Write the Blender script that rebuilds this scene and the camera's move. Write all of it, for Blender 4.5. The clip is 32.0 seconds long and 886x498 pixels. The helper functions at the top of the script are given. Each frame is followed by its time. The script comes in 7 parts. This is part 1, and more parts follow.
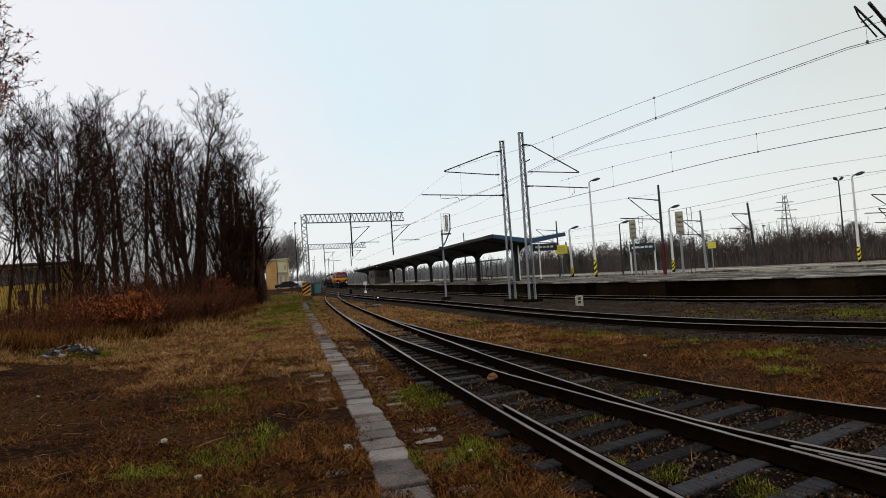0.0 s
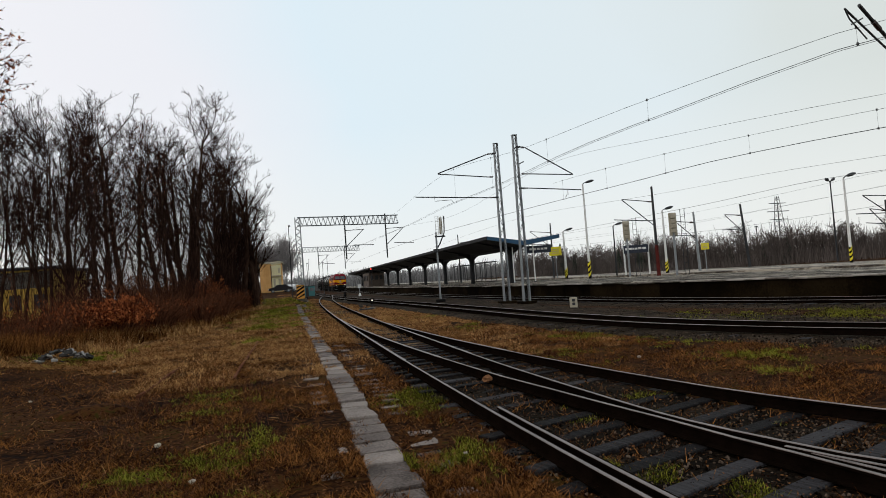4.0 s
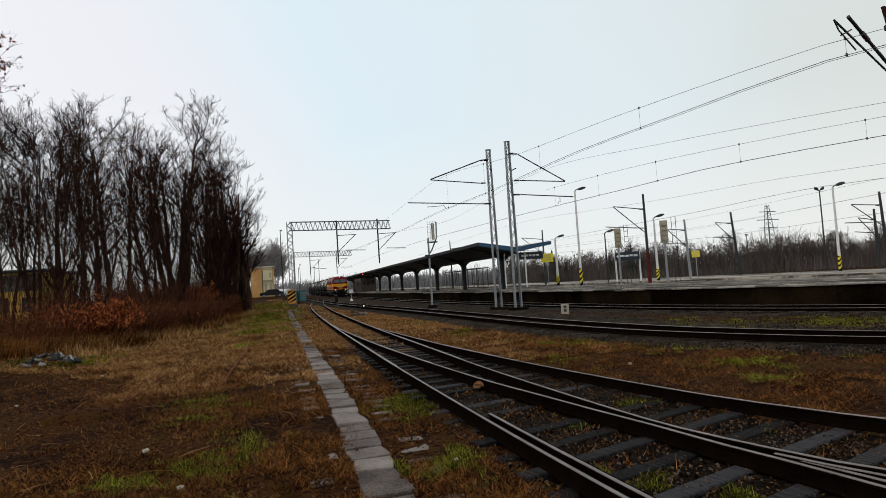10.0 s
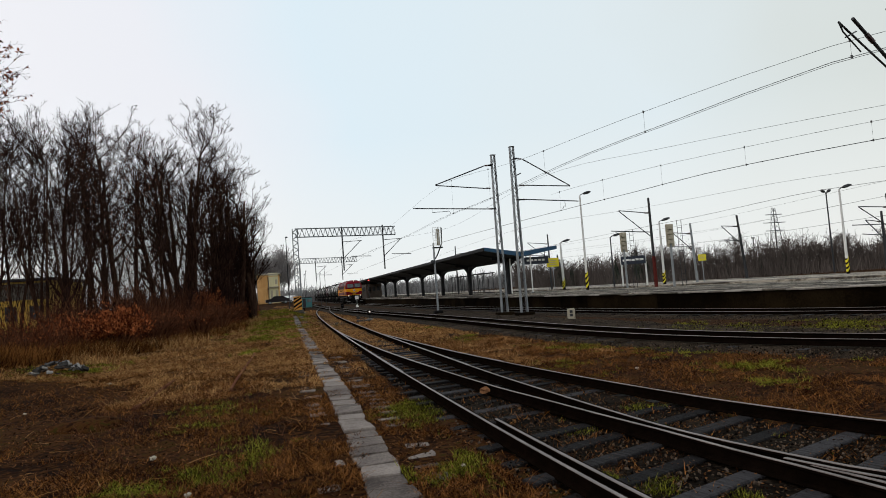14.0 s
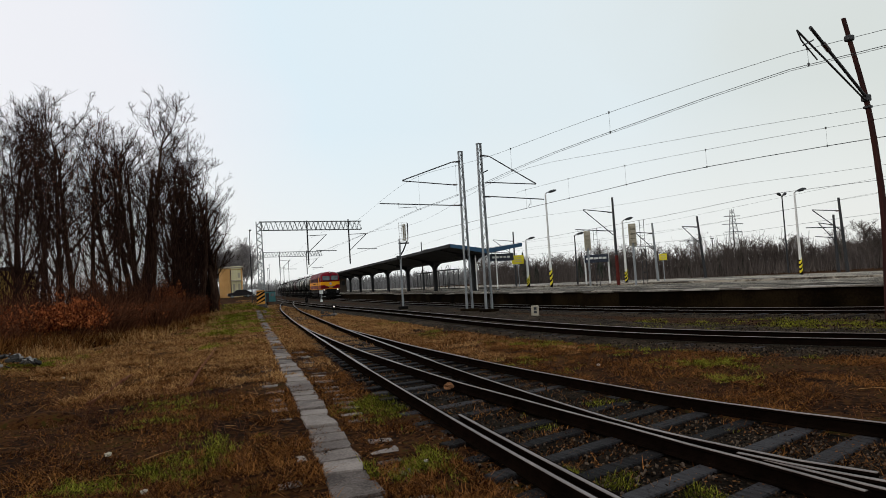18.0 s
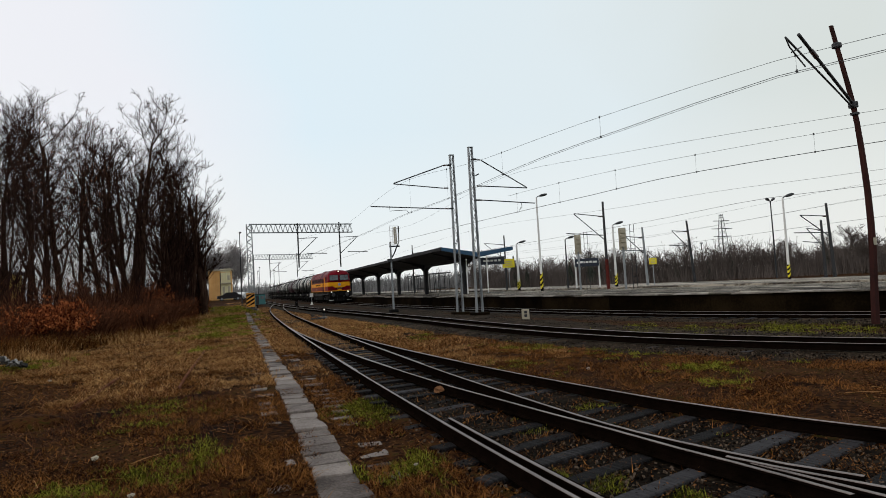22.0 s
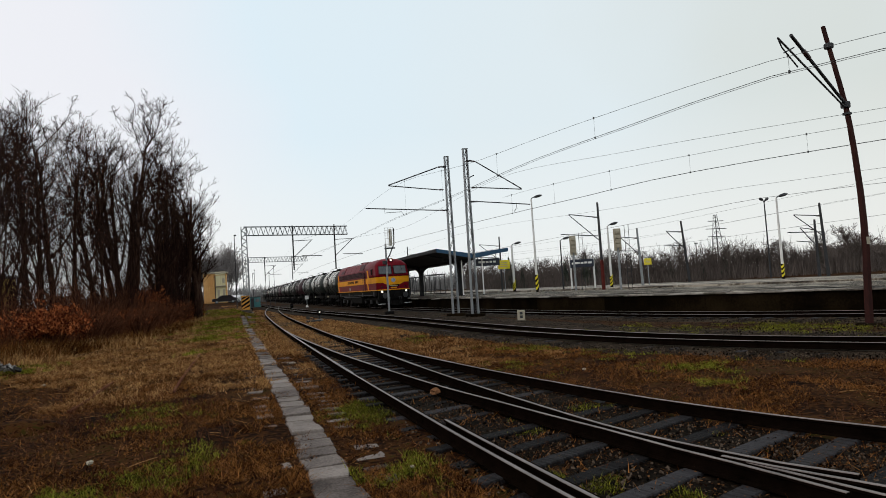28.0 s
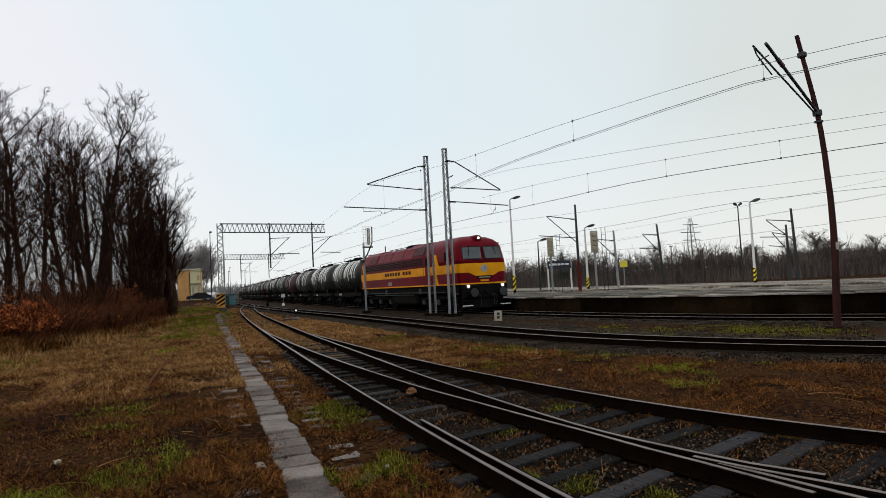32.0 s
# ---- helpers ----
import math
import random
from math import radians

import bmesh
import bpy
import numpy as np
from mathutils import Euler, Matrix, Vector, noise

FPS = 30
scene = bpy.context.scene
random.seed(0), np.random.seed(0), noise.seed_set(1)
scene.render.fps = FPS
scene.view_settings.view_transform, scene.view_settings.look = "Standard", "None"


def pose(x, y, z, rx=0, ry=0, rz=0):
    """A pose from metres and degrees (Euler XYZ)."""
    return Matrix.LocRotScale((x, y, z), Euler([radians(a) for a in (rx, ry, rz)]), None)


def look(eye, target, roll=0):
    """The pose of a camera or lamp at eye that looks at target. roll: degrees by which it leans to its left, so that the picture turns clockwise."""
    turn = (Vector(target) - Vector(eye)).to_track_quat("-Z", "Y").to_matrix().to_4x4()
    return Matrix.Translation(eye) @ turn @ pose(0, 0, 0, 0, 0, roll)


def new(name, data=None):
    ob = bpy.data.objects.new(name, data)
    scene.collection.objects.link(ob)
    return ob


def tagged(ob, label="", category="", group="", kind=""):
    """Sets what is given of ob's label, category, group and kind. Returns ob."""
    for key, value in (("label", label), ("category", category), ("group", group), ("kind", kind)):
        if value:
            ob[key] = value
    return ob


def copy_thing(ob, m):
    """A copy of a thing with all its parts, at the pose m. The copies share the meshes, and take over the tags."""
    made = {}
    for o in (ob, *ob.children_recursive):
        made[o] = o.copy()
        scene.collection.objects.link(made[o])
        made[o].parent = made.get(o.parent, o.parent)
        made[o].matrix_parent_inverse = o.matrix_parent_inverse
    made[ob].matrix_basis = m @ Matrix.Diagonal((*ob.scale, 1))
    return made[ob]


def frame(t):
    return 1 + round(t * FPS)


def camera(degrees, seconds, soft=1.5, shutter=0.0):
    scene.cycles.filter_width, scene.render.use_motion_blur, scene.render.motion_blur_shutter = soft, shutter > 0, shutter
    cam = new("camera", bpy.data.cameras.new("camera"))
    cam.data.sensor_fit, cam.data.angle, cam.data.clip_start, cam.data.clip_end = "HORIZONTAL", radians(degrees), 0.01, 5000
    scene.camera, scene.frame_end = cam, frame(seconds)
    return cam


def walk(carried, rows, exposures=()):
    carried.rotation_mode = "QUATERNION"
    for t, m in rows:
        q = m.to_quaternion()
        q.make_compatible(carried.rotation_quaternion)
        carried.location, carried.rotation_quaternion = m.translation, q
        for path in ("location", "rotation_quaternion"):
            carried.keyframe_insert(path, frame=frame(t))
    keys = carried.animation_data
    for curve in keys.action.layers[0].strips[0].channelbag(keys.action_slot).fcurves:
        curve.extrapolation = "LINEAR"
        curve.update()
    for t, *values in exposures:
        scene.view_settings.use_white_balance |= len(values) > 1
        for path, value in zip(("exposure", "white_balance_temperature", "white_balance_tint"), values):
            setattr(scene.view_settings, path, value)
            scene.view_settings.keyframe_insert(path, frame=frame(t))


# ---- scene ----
cam = camera(70, 32.0, soft=0.9)
walk(cam, [
    (0, pose(0, 0, 1.8, 92.34, 3.89, -12.69)),
    (0.5, pose(0, 0, 1.8, 92.29, 4.10, -12.73)),
    (1, pose(0, 0, 1.8, 92.27, 3.98, -12.72)),
    (1.5, pose(0, 0, 1.8, 92.22, 4.06, -12.79)),
    (2, pose(0, 0, 1.8, 92.37, 4.16, -12.77)),
    (2.5, pose(0, 0, 1.8, 92.24, 3.99, -12.94)),
    (3, pose(0, 0, 1.8, 92.14, 3.90, -13.04)),
    (3.5, pose(0, 0, 1.8, 92.47, 4.06, -13.10)),
    (5.5, pose(0, 0, 1.8, 92.55, 4.24, -13.40)),
    (6, pose(0, 0, 1.8, 92.54, 4.12, -13.54)),
    (6.5, pose(0, 0, 1.8, 92.62, 4.15, -13.50)),
    (7, pose(0, 0, 1.8, 92.59, 4.18, -13.53)),
    (7.5, pose(0, 0, 1.8, 92.68, 4.08, -13.66)),
    (8, pose(0, 0, 1.8, 92.79, 3.87, -13.76)),
    (8.5, pose(0, 0, 1.8, 92.74, 3.87, -13.79)),
    (9, pose(0, 0, 1.8, 92.79, 3.84, -13.77)),
    (9.5, pose(0, 0, 1.8, 92.80, 3.95, -13.86)),
    (10, pose(0, 0, 1.8, 92.99, 3.79, -13.94)),
    (10.5, pose(0, 0, 1.8, 92.98, 3.77, -14.03)),
    (11, pose(0, 0, 1.8, 92.95, 3.83, -14.07)),
    (11.5, pose(0, 0, 1.8, 92.83, 3.73, -14.13)),
    (12, pose(0, 0, 1.8, 92.97, 3.87, -14.18)),
    (12.5, pose(0, 0, 1.8, 93.14, 3.64, -14.20)),
    (13, pose(0, 0, 1.8, 93.11, 3.70, -14.35)),
    (13.5, pose(0, 0, 1.8, 93.19, 3.76, -14.33)),
    (14, pose(0, 0, 1.8, 93.52, 4.20, -13.43)),
    (14.5, pose(0, 0, 1.8, 93.56, 4.12, -13.93)),
    (16.5, pose(0, 0, 1.8, 93.32, 3.40, -16.59)),
    (17, pose(0, 0, 1.8, 93.08, 3.26, -16.60)),
    (17.5, pose(0, 0, 1.8, 92.94, 3.33, -16.64)),
    (18, pose(0, 0, 1.8, 92.94, 3.49, -16.56)),
    (18.5, pose(0, 0, 1.8, 93.02, 3.44, -16.67)),
    (19, pose(0, 0, 1.8, 93.01, 3.35, -16.75)),
    (19.5, pose(0, 0, 1.8, 93.01, 3.21, -16.93)),
    (20, pose(0, 0, 1.8, 93.18, 3.25, -17.02)),
    (20.5, pose(0, 0, 1.8, 93.20, 3.32, -17.17)),
    (21, pose(0, 0, 1.8, 93.25, 3.30, -17.34)),
    (21.5, pose(0, 0, 1.8, 93.28, 3.26, -17.30)),
    (22, pose(0, 0, 1.8, 93.19, 3.28, -17.40)),
    (22.5, pose(0, 0, 1.8, 93.22, 3.44, -17.30)),
    (23, pose(0, 0, 1.8, 93.13, 3.43, -17.30)),
    (23.5, pose(0, 0, 1.8, 93.12, 3.44, -17.36)),
    (24, pose(0, 0, 1.8, 93.12, 3.48, -17.19)),
    (24.5, pose(0, 0, 1.8, 93.12, 3.54, -16.91)),
    (25, pose(0, 0, 1.8, 93.09, 3.49, -17.05)),
    (25.5, pose(0, 0, 1.8, 93.42, 3.54, -17.25)),
    (27.5, pose(0, 0, 1.8, 93.50, 3.72, -17.58)),
    (28, pose(0, 0, 1.8, 93.31, 3.63, -17.81)),
    (28.5, pose(0, 0, 1.8, 93.25, 3.44, -17.85)),
    (29, pose(0, 0, 1.8, 93.15, 3.53, -17.86)),
    (29.5, pose(0, 0, 1.8, 92.97, 3.39, -17.79)),
    (30, pose(0, 0, 1.8, 92.88, 3.32, -17.94)),
    (30.5, pose(0, 0, 1.8, 93.09, 3.38, -18.11)),
    (31, pose(0, 0, 1.8, 93.09, 3.45, -18.60)),
    (31.5, pose(0, 0, 1.8, 93.39, 3.23, -19.08)),
    (32, pose(0, 0, 1.8, 93.18, 2.97, -19.83)),
])

# ---- light ----
world = bpy.data.worlds.new("overcast")
scene.world = world
world.use_nodes = True
wn, wl = world.node_tree.nodes, world.node_tree.links
wn.clear()
w_out = wn.new("ShaderNodeOutputWorld")
w_bg = wn.new("ShaderNodeBackground")
w_sky = wn.new("ShaderNodeTexSky")
w_sky.sky_type = "NISHITA"
w_sky.sun_disc = False
w_sky.sun_elevation, w_sky.sun_rotation = radians(24), radians(-60)
w_sky.air_density, w_sky.dust_density, w_sky.ozone_density = 1.0, 4.0, 1.5
w_dim = wn.new("ShaderNodeVectorMath")
w_dim.operation = "SCALE"
w_dim.inputs["Scale"].default_value = 0.09
w_co = wn.new("ShaderNodeTexCoord")
w_noise = wn.new("ShaderNodeTexNoise")
w_noise.inputs["Scale"].default_value = 1.6
w_noise.inputs["Detail"].default_value = 3.0
w_sep = wn.new("ShaderNodeSeparateXYZ")
w_wob = wn.new("ShaderNodeMath")
w_wob.operation = "MULTIPLY_ADD"
w_wob.inputs[1].default_value = 0.7
w_ramp = wn.new("ShaderNodeValToRGB")
for w_pos, w_col in ((0.0, (0.80, 0.79, 0.815)), (0.42, (0.80, 0.81, 0.85)), (0.58, (0.70, 0.815, 0.88)), (0.78, (0.72, 0.80, 0.83)), (1.0, (0.64, 0.66, 0.60))):
    w_el = w_ramp.color_ramp.elements.new(w_pos) if 0 < w_pos < 1 else w_ramp.color_ramp.elements[-1 if w_pos else 0]
    w_el.position, w_el.color = w_pos, (*w_col, 1)
w_map = wn.new("ShaderNodeMapRange")
w_map.inputs["From Min"].default_value, w_map.inputs["From Max"].default_value = -0.45, 1.25
w_low = wn.new("ShaderNodeMapRange")
w_low.inputs["From Min"].default_value, w_low.inputs["From Max"].default_value = 0.24, 0.02
w_low.inputs["To Max"].default_value = 0.75
w_tint = wn.new("ShaderNodeMix")
w_tint.data_type = "RGBA"
w_tint.inputs["B"].default_value = (0.87, 0.87, 0.845, 1)
w_mix = wn.new("ShaderNodeMix")
w_mix.data_type = "RGBA"
w_mix.inputs["Factor"].default_value = 0.88
wl.new(w_co.outputs["Generated"], w_noise.inputs["Vector"])
wl.new(w_co.outputs["Generated"], w_sep.inputs["Vector"])
wl.new(w_noise.outputs["Fac"], w_wob.inputs[0])
wl.new(w_sep.outputs["X"], w_wob.inputs[2])
wl.new(w_wob.outputs[0], w_map.inputs["Value"])
wl.new(w_map.outputs["Result"], w_ramp.inputs["Fac"])
wl.new(w_sep.outputs["Z"], w_low.inputs["Value"])
wl.new(w_low.outputs["Result"], w_tint.inputs["Factor"])
wl.new(w_ramp.outputs["Color"], w_tint.inputs["A"])
wl.new(w_sky.outputs["Color"], w_dim.inputs[0])
wl.new(w_dim.outputs["Vector"], w_mix.inputs["A"])
wl.new(w_tint.outputs["Result"], w_mix.inputs["B"])
wl.new(w_mix.outputs["Result"], w_bg.inputs["Color"])
w_bg.inputs["Strength"].default_value = 1.14
wl.new(w_bg.outputs["Background"], w_out.inputs["Surface"])

sun = new("sun", bpy.data.lights.new("sun", "SUN"))
sun.data.energy, sun.data.angle, sun.data.color = 0.35, radians(20), (1.0, 0.95, 0.88)
sun.matrix_world = look((-60, 30, 40), (0, 40, 0))


# ---- materials ----
def mat(name, colors, scale=6.0, rough=0.8, metal=0.0, bump=0.2, fine=40.0, island=0.0, obrand=0.0, stops=None, spec=0.4, fac2=0.35, streak=None):
    """Procedural surface: large blotches between the colours, a fine grain over them, and relief."""
    m = bpy.data.materials.new(name)
    m.use_nodes = True
    nt = m.node_tree
    n, l = nt.nodes, nt.links
    b = n["Principled BSDF"]
    co = n.new("ShaderNodeNewGeometry") if streak == "world" else n.new("ShaderNodeTexCoord")
    vec = co.outputs["Position"] if streak == "world" else co.outputs["Object"]
    if isinstance(streak, tuple):
        mp = n.new("ShaderNodeMapping")
        mp.inputs["Scale"].default_value = streak
        l.new(vec, mp.inputs["Vector"])
        vec = mp.outputs["Vector"]
    big = n.new("ShaderNodeTexNoise")
    big.inputs["Scale"].default_value, big.inputs["Detail"].default_value = scale, 5
    l.new(vec, big.inputs["Vector"])
    sm = n.new("ShaderNodeTexNoise")
    sm.inputs["Scale"].default_value, sm.inputs["Detail"].default_value = fine, 4
    l.new(vec, sm.inputs["Vector"])
    add = n.new("ShaderNodeMath")
    add.operation = "MULTIPLY_ADD"
    add.inputs[1].default_value, add.inputs[2].default_value = fac2, 0.0
    l.new(sm.outputs["Fac"], add.inputs[0])
    mulb = n.new("ShaderNodeMath")
    mulb.operation = "MULTIPLY_ADD"
    mulb.inputs[1].default_value = 1 - fac2
    l.new(big.outputs["Fac"], mulb.inputs[0])
    l.new(add.outputs[0], mulb.inputs[2])
    f = mulb.outputs[0]
    for amount, node, sock in ((island, "ShaderNodeNewGeometry", "Random Per Island"), (obrand, "ShaderNodeObjectInfo", "Random")):
        if amount:
            r = n.new(node)
            mx = n.new("ShaderNodeMath")
            mx.operation = "MULTIPLY_ADD"
            mx.inputs[1].default_value = amount
            ce = n.new("ShaderNodeMath")
            ce.operation = "SUBTRACT"
            ce.inputs[1].default_value = 0.5
            l.new(r.outputs[sock], ce.inputs[0])
            l.new(ce.outputs[0], mx.inputs[0])
            l.new(f, mx.inputs[2])
            f = mx.outputs[0]
    ramp = n.new("ShaderNodeValToRGB")
    cr = ramp.color_ramp
    k = len(colors)
    pos = stops or [0.3 + 0.4 * i / max(1, k - 1) for i in range(k)]
    while len(cr.elements) < k:
        cr.elements.new(0.5)
    for e, p, c in zip(cr.elements, pos, colors):
        e.position, e.color = p, (*c, 1)
    l.new(f, ramp.inputs["Fac"])
    l.new(ramp.outputs["Color"], b.inputs["Base Color"])
    rr = n.new("ShaderNodeMath")
    rr.operation = "MULTIPLY_ADD"
    rr.inputs[1].default_value, rr.inputs[2].default_value = 0.3, rough - 0.15
    l.new(sm.outputs["Fac"], rr.inputs[0])
    l.new(rr.outputs[0], b.inputs["Roughness"])
    b.inputs["Metallic"].default_value = metal
    b.inputs["Specular IOR Level"].default_value = spec
    if bump:
        bp = n.new("ShaderNodeBump")
        bp.inputs["Strength"].default_value = bump
        bp.inputs["Distance"].default_value = 0.02
        l.new(f, bp.inputs["Height"])
        l.new(bp.outputs["Normal"], b.inputs["Normal"])
    return m


def glow(name, color, strength):
    m = bpy.data.materials.new(name)
    m.use_nodes = True
    b = m.node_tree.nodes["Principled BSDF"]
    b.inputs["Base Color"].default_value = (*color, 1)
    b.inputs["Emission Color"].default_value = (*color, 1)
    b.inputs["Emission Strength"].default_value = strength
    return m


GROUND = mat("ground_soil", [(0.0038, 0.0015, 0.0008), (0.016, 0.0060, 0.0022), (0.050, 0.0195, 0.0062), (0.028, 0.021, 0.0044)], 0.6, 0.95, bump=1.0, fine=11, fac2=0.55, stops=[0.36, 0.46, 0.54, 0.64], streak="world", spec=0.02)
GRAVEL = mat("gravel", [(0.003, 0.0021, 0.0013), (0.021, 0.0150, 0.0098), (0.082, 0.060, 0.042)], 1.2, 0.95, bump=1.0, fine=22, stops=[0.35, 0.5, 0.68], streak="world", spec=0.02, fac2=0.6)
CINDER = mat("pale_brown_cinders", [(0.022, 0.013, 0.007), (0.12, 0.078, 0.040), (0.28, 0.205, 0.125)], 1.2, 0.95, bump=1.0, fine=18, stops=[0.35, 0.5, 0.68], streak="world", spec=0.02, fac2=0.6)
# Dark cinders, lowered further in colour to imitate lens falloff in the corner.
DIMMED_CINDER = mat("dimmed_black_cinders", [(0.0018, 0.0013, 0.0009), (0.0075, 0.0055, 0.0037), (0.030, 0.022, 0.015)], 1.4, 0.95, bump=1.0, fine=20, stops=[0.36, 0.5, 0.66], streak="world", spec=0.02, fac2=0.6)
STONE = mat("ballast_stone", [(0.004, 0.0026, 0.0016), (0.018, 0.012, 0.008), (0.11, 0.080, 0.058)], 3, 0.9, island=0.7, spec=0.02)
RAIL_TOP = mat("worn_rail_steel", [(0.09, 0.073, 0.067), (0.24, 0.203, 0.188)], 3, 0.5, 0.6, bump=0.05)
# Rusty flanks taken to near black: their shade is part of the colour.
RAIL_SIDE = mat("shaded_rusty_rail_side", [(0.002, 0.0014, 0.001), (0.008, 0.0048, 0.0034)], 6, 0.95, 0.0, spec=0.0)
SLEEPER = mat("weathered_sleeper_wood", [(0.004, 0.0034, 0.003), (0.018, 0.0165, 0.0168), (0.050, 0.0475, 0.050)], 2.0, 0.75, spec=0.04, bump=0.6, fine=30, obrand=0.3, streak=(14, 1.0, 6))
SLAB = mat("worn_concrete_slab", [(0.040, 0.030, 0.025), (0.132, 0.108, 0.095), (0.25, 0.214, 0.188)], 2.0, 0.75, bump=0.6, spec=0.08, obrand=0.3, streak="world", fac2=0.45)
CONC = mat("pale_concrete", [(0.035, 0.029, 0.022), (0.14, 0.122, 0.10), (0.30, 0.275, 0.24)], 1.8, 0.8, bump=0.3, obrand=0.45, spec=0.2, fine=9, fac2=0.5)
# Stained concrete, taken near black so the wall's shadow sits in its colour.
CONC_DARK = mat("stained_and_shaded_concrete", [(0.0015, 0.001, 0.0006), (0.006, 0.004, 0.002), (0.018, 0.012, 0.006)], 0.8, 0.9, bump=0.4, obrand=0.2, fine=12, spec=0.01)
PLAT_TOP = mat("platform_paving", [(0.012, 0.009, 0.006), (0.12, 0.098, 0.072), (0.44, 0.39, 0.31)], 0.7, 0.75, bump=0.15, fine=9, streak=(2.6, 0.3, 1), spec=0.25, stops=[0.40, 0.49, 0.58])
STEEL = mat("galvanised_steel", [(0.17, 0.185, 0.19), (0.33, 0.35, 0.36)], 3, 0.55, 0.4, bump=0.08)
STEEL_DARK = mat("dark_painted_steel", [(0.016, 0.017, 0.019), (0.04, 0.041, 0.044)], 4, 0.6, 0.2, bump=0.1)
RUST = mat("rust_red_painted_steel", [(0.014, 0.007, 0.006), (0.036, 0.012, 0.010), (0.060, 0.021, 0.015)], 2.5, 0.8, 0.0, bump=0.15, streak=(1, 1, 0.4), spec=0.1)
RED_LEAD = mat("worn_red_lead_paint", [(0.045, 0.010, 0.008), (0.15, 0.026, 0.020)], 2.5, 0.8, bump=0.1, spec=0.1)
WIRE = mat("wire", [(0.05, 0.052, 0.054), (0.10, 0.10, 0.10)], 2, 0.6, 0.5, bump=0)
INSUL = mat("brown_insulator", [(0.03, 0.012, 0.01), (0.06, 0.025, 0.018)], 8, 0.3, 0, bump=0)
BARK = mat("dark_bark", [(0.010, 0.005, 0.0035), (0.034, 0.017, 0.011), (0.085, 0.050, 0.034)], 3, 0.95, bump=0.6, streak=(3, 3, 0.6), spec=0.02)
TWIG = mat("twigs", [(0.010, 0.005, 0.004), (0.036, 0.017, 0.012)], 2, 0.95, bump=0, island=0.5, spec=0.02)
# Grey-brown scrub, lightened and flattened in colour to suggest distance haze.
THICKET = mat("hazed_grey_brown_thicket", [(0.055, 0.044, 0.038), (0.10, 0.082, 0.072), (0.15, 0.128, 0.114)], 0.15, 0.95, bump=0, island=0.22, spec=0.02)
LEAF_BROWN = mat("withered_leaves", [(0.060, 0.014, 0.006), (0.20, 0.050, 0.016), (0.38, 0.120, 0.040)], 2, 0.8, bump=0, island=0.6, spec=0.02)
GRASS_DRY = mat("dry_grass", [(0.012, 0.0038, 0.0011), (0.084, 0.028, 0.0066), (0.30, 0.130, 0.036)], 0.9, 0.85, bump=0, island=0.42, stops=[0.34, 0.5, 0.68], spec=0.02, streak="world")
GRASS_GREEN = mat("green_grass", [(0.020, 0.019, 0.002), (0.100, 0.103, 0.009), (0.30, 0.30, 0.036)], 0.8, 0.8, bump=0, island=0.55, spec=0.02, streak="world")
BRUSH = mat("red_brown_brush", [(0.030, 0.010, 0.005), (0.088, 0.032, 0.016), (0.15, 0.065, 0.033)], 1.5, 0.95, bump=0, island=0.6, spec=0.02)
STRAW = mat("bleached_straw", [(0.058, 0.021, 0.006), (0.25, 0.112, 0.034), (0.56, 0.33, 0.135)], 1.1, 0.85, bump=0, island=0.55, spec=0.02, streak="world")
# Bark and twigs lifted to grey, with distance haze painted into the colour.
HAZY_BARK = mat("haze_grey_twigs", [(0.22, 0.20, 0.195), (0.36, 0.335, 0.33)], 0.3, 0.95, bump=0, island=0.4, spec=0.02)
# Pale base colour imitates the haze over the most distant woods.
HAZE_WOODS = mat("distant_haze_paled_woods", [(0.14, 0.135, 0.13), (0.22, 0.215, 0.21), (0.30, 0.295, 0.29)], 0.15, 0.95, bump=0, island=0.4, spec=0.02)
CONIFER = mat("conifer_needles", [(0.030, 0.038, 0.028), (0.060, 0.070, 0.052)], 1, 0.9, bump=0, island=0.4, spec=0.02)
RED = mat("burgundy_paint", [(0.095, 0.0015, 0.006), (0.185, 0.003, 0.012)], 0.9, 0.45, 0, bump=0.04, spec=0.07, streak=(1, 1, 0.35))
YELLOW = mat("orange_yellow_paint", [(0.60, 0.225, 0.004), (0.88, 0.41, 0.010)], 1.5, 0.5, 0, bump=0.02, spec=0.1)
BLACK = mat("grimy_black_metal", [(0.003, 0.003, 0.003), (0.011, 0.010, 0.009)], 3, 0.8, 0.0, bump=0.2, spec=0.05)
TANK = mat("sooty_tank_paint", [(0.008, 0.012, 0.011), (0.026, 0.034, 0.031), (0.060, 0.070, 0.064)], 0.7, 0.45, 0.1, bump=0.06, obrand=0.3, streak=(1, 1, 0.5))
TANK_WINE = mat("wine_tank_paint", [(0.020, 0.006, 0.010), (0.060, 0.016, 0.028)], 0.7, 0.5, 0.1, bump=0.06)
CHALK = mat("chalky_white_streaks", [(0.10, 0.11, 0.10), (0.62, 0.63, 0.60), (0.84, 0.85, 0.81)], 2.2, 0.7, 0, bump=0.05, stops=[0.22, 0.33, 0.5])
GREY_GRILLE = mat("dark_grille", [(0.030, 0.003, 0.006), (0.065, 0.008, 0.014)], 10, 0.7, 0.1, bump=0.3)
# Base colour raised so the panes carry a painted reflection of the sky.
GLASS = mat("sky_paled_glass", [(0.05, 0.055, 0.058), (0.20, 0.212, 0.216)], 0.8, 0.15, 0.0, bump=0.0, spec=0.6)
CAB_GLASS = mat("windscreen_glass", [(0.015, 0.018, 0.020), (0.085, 0.092, 0.095)], 1.3, 0.2, 0.0, bump=0.0, spec=0.6)
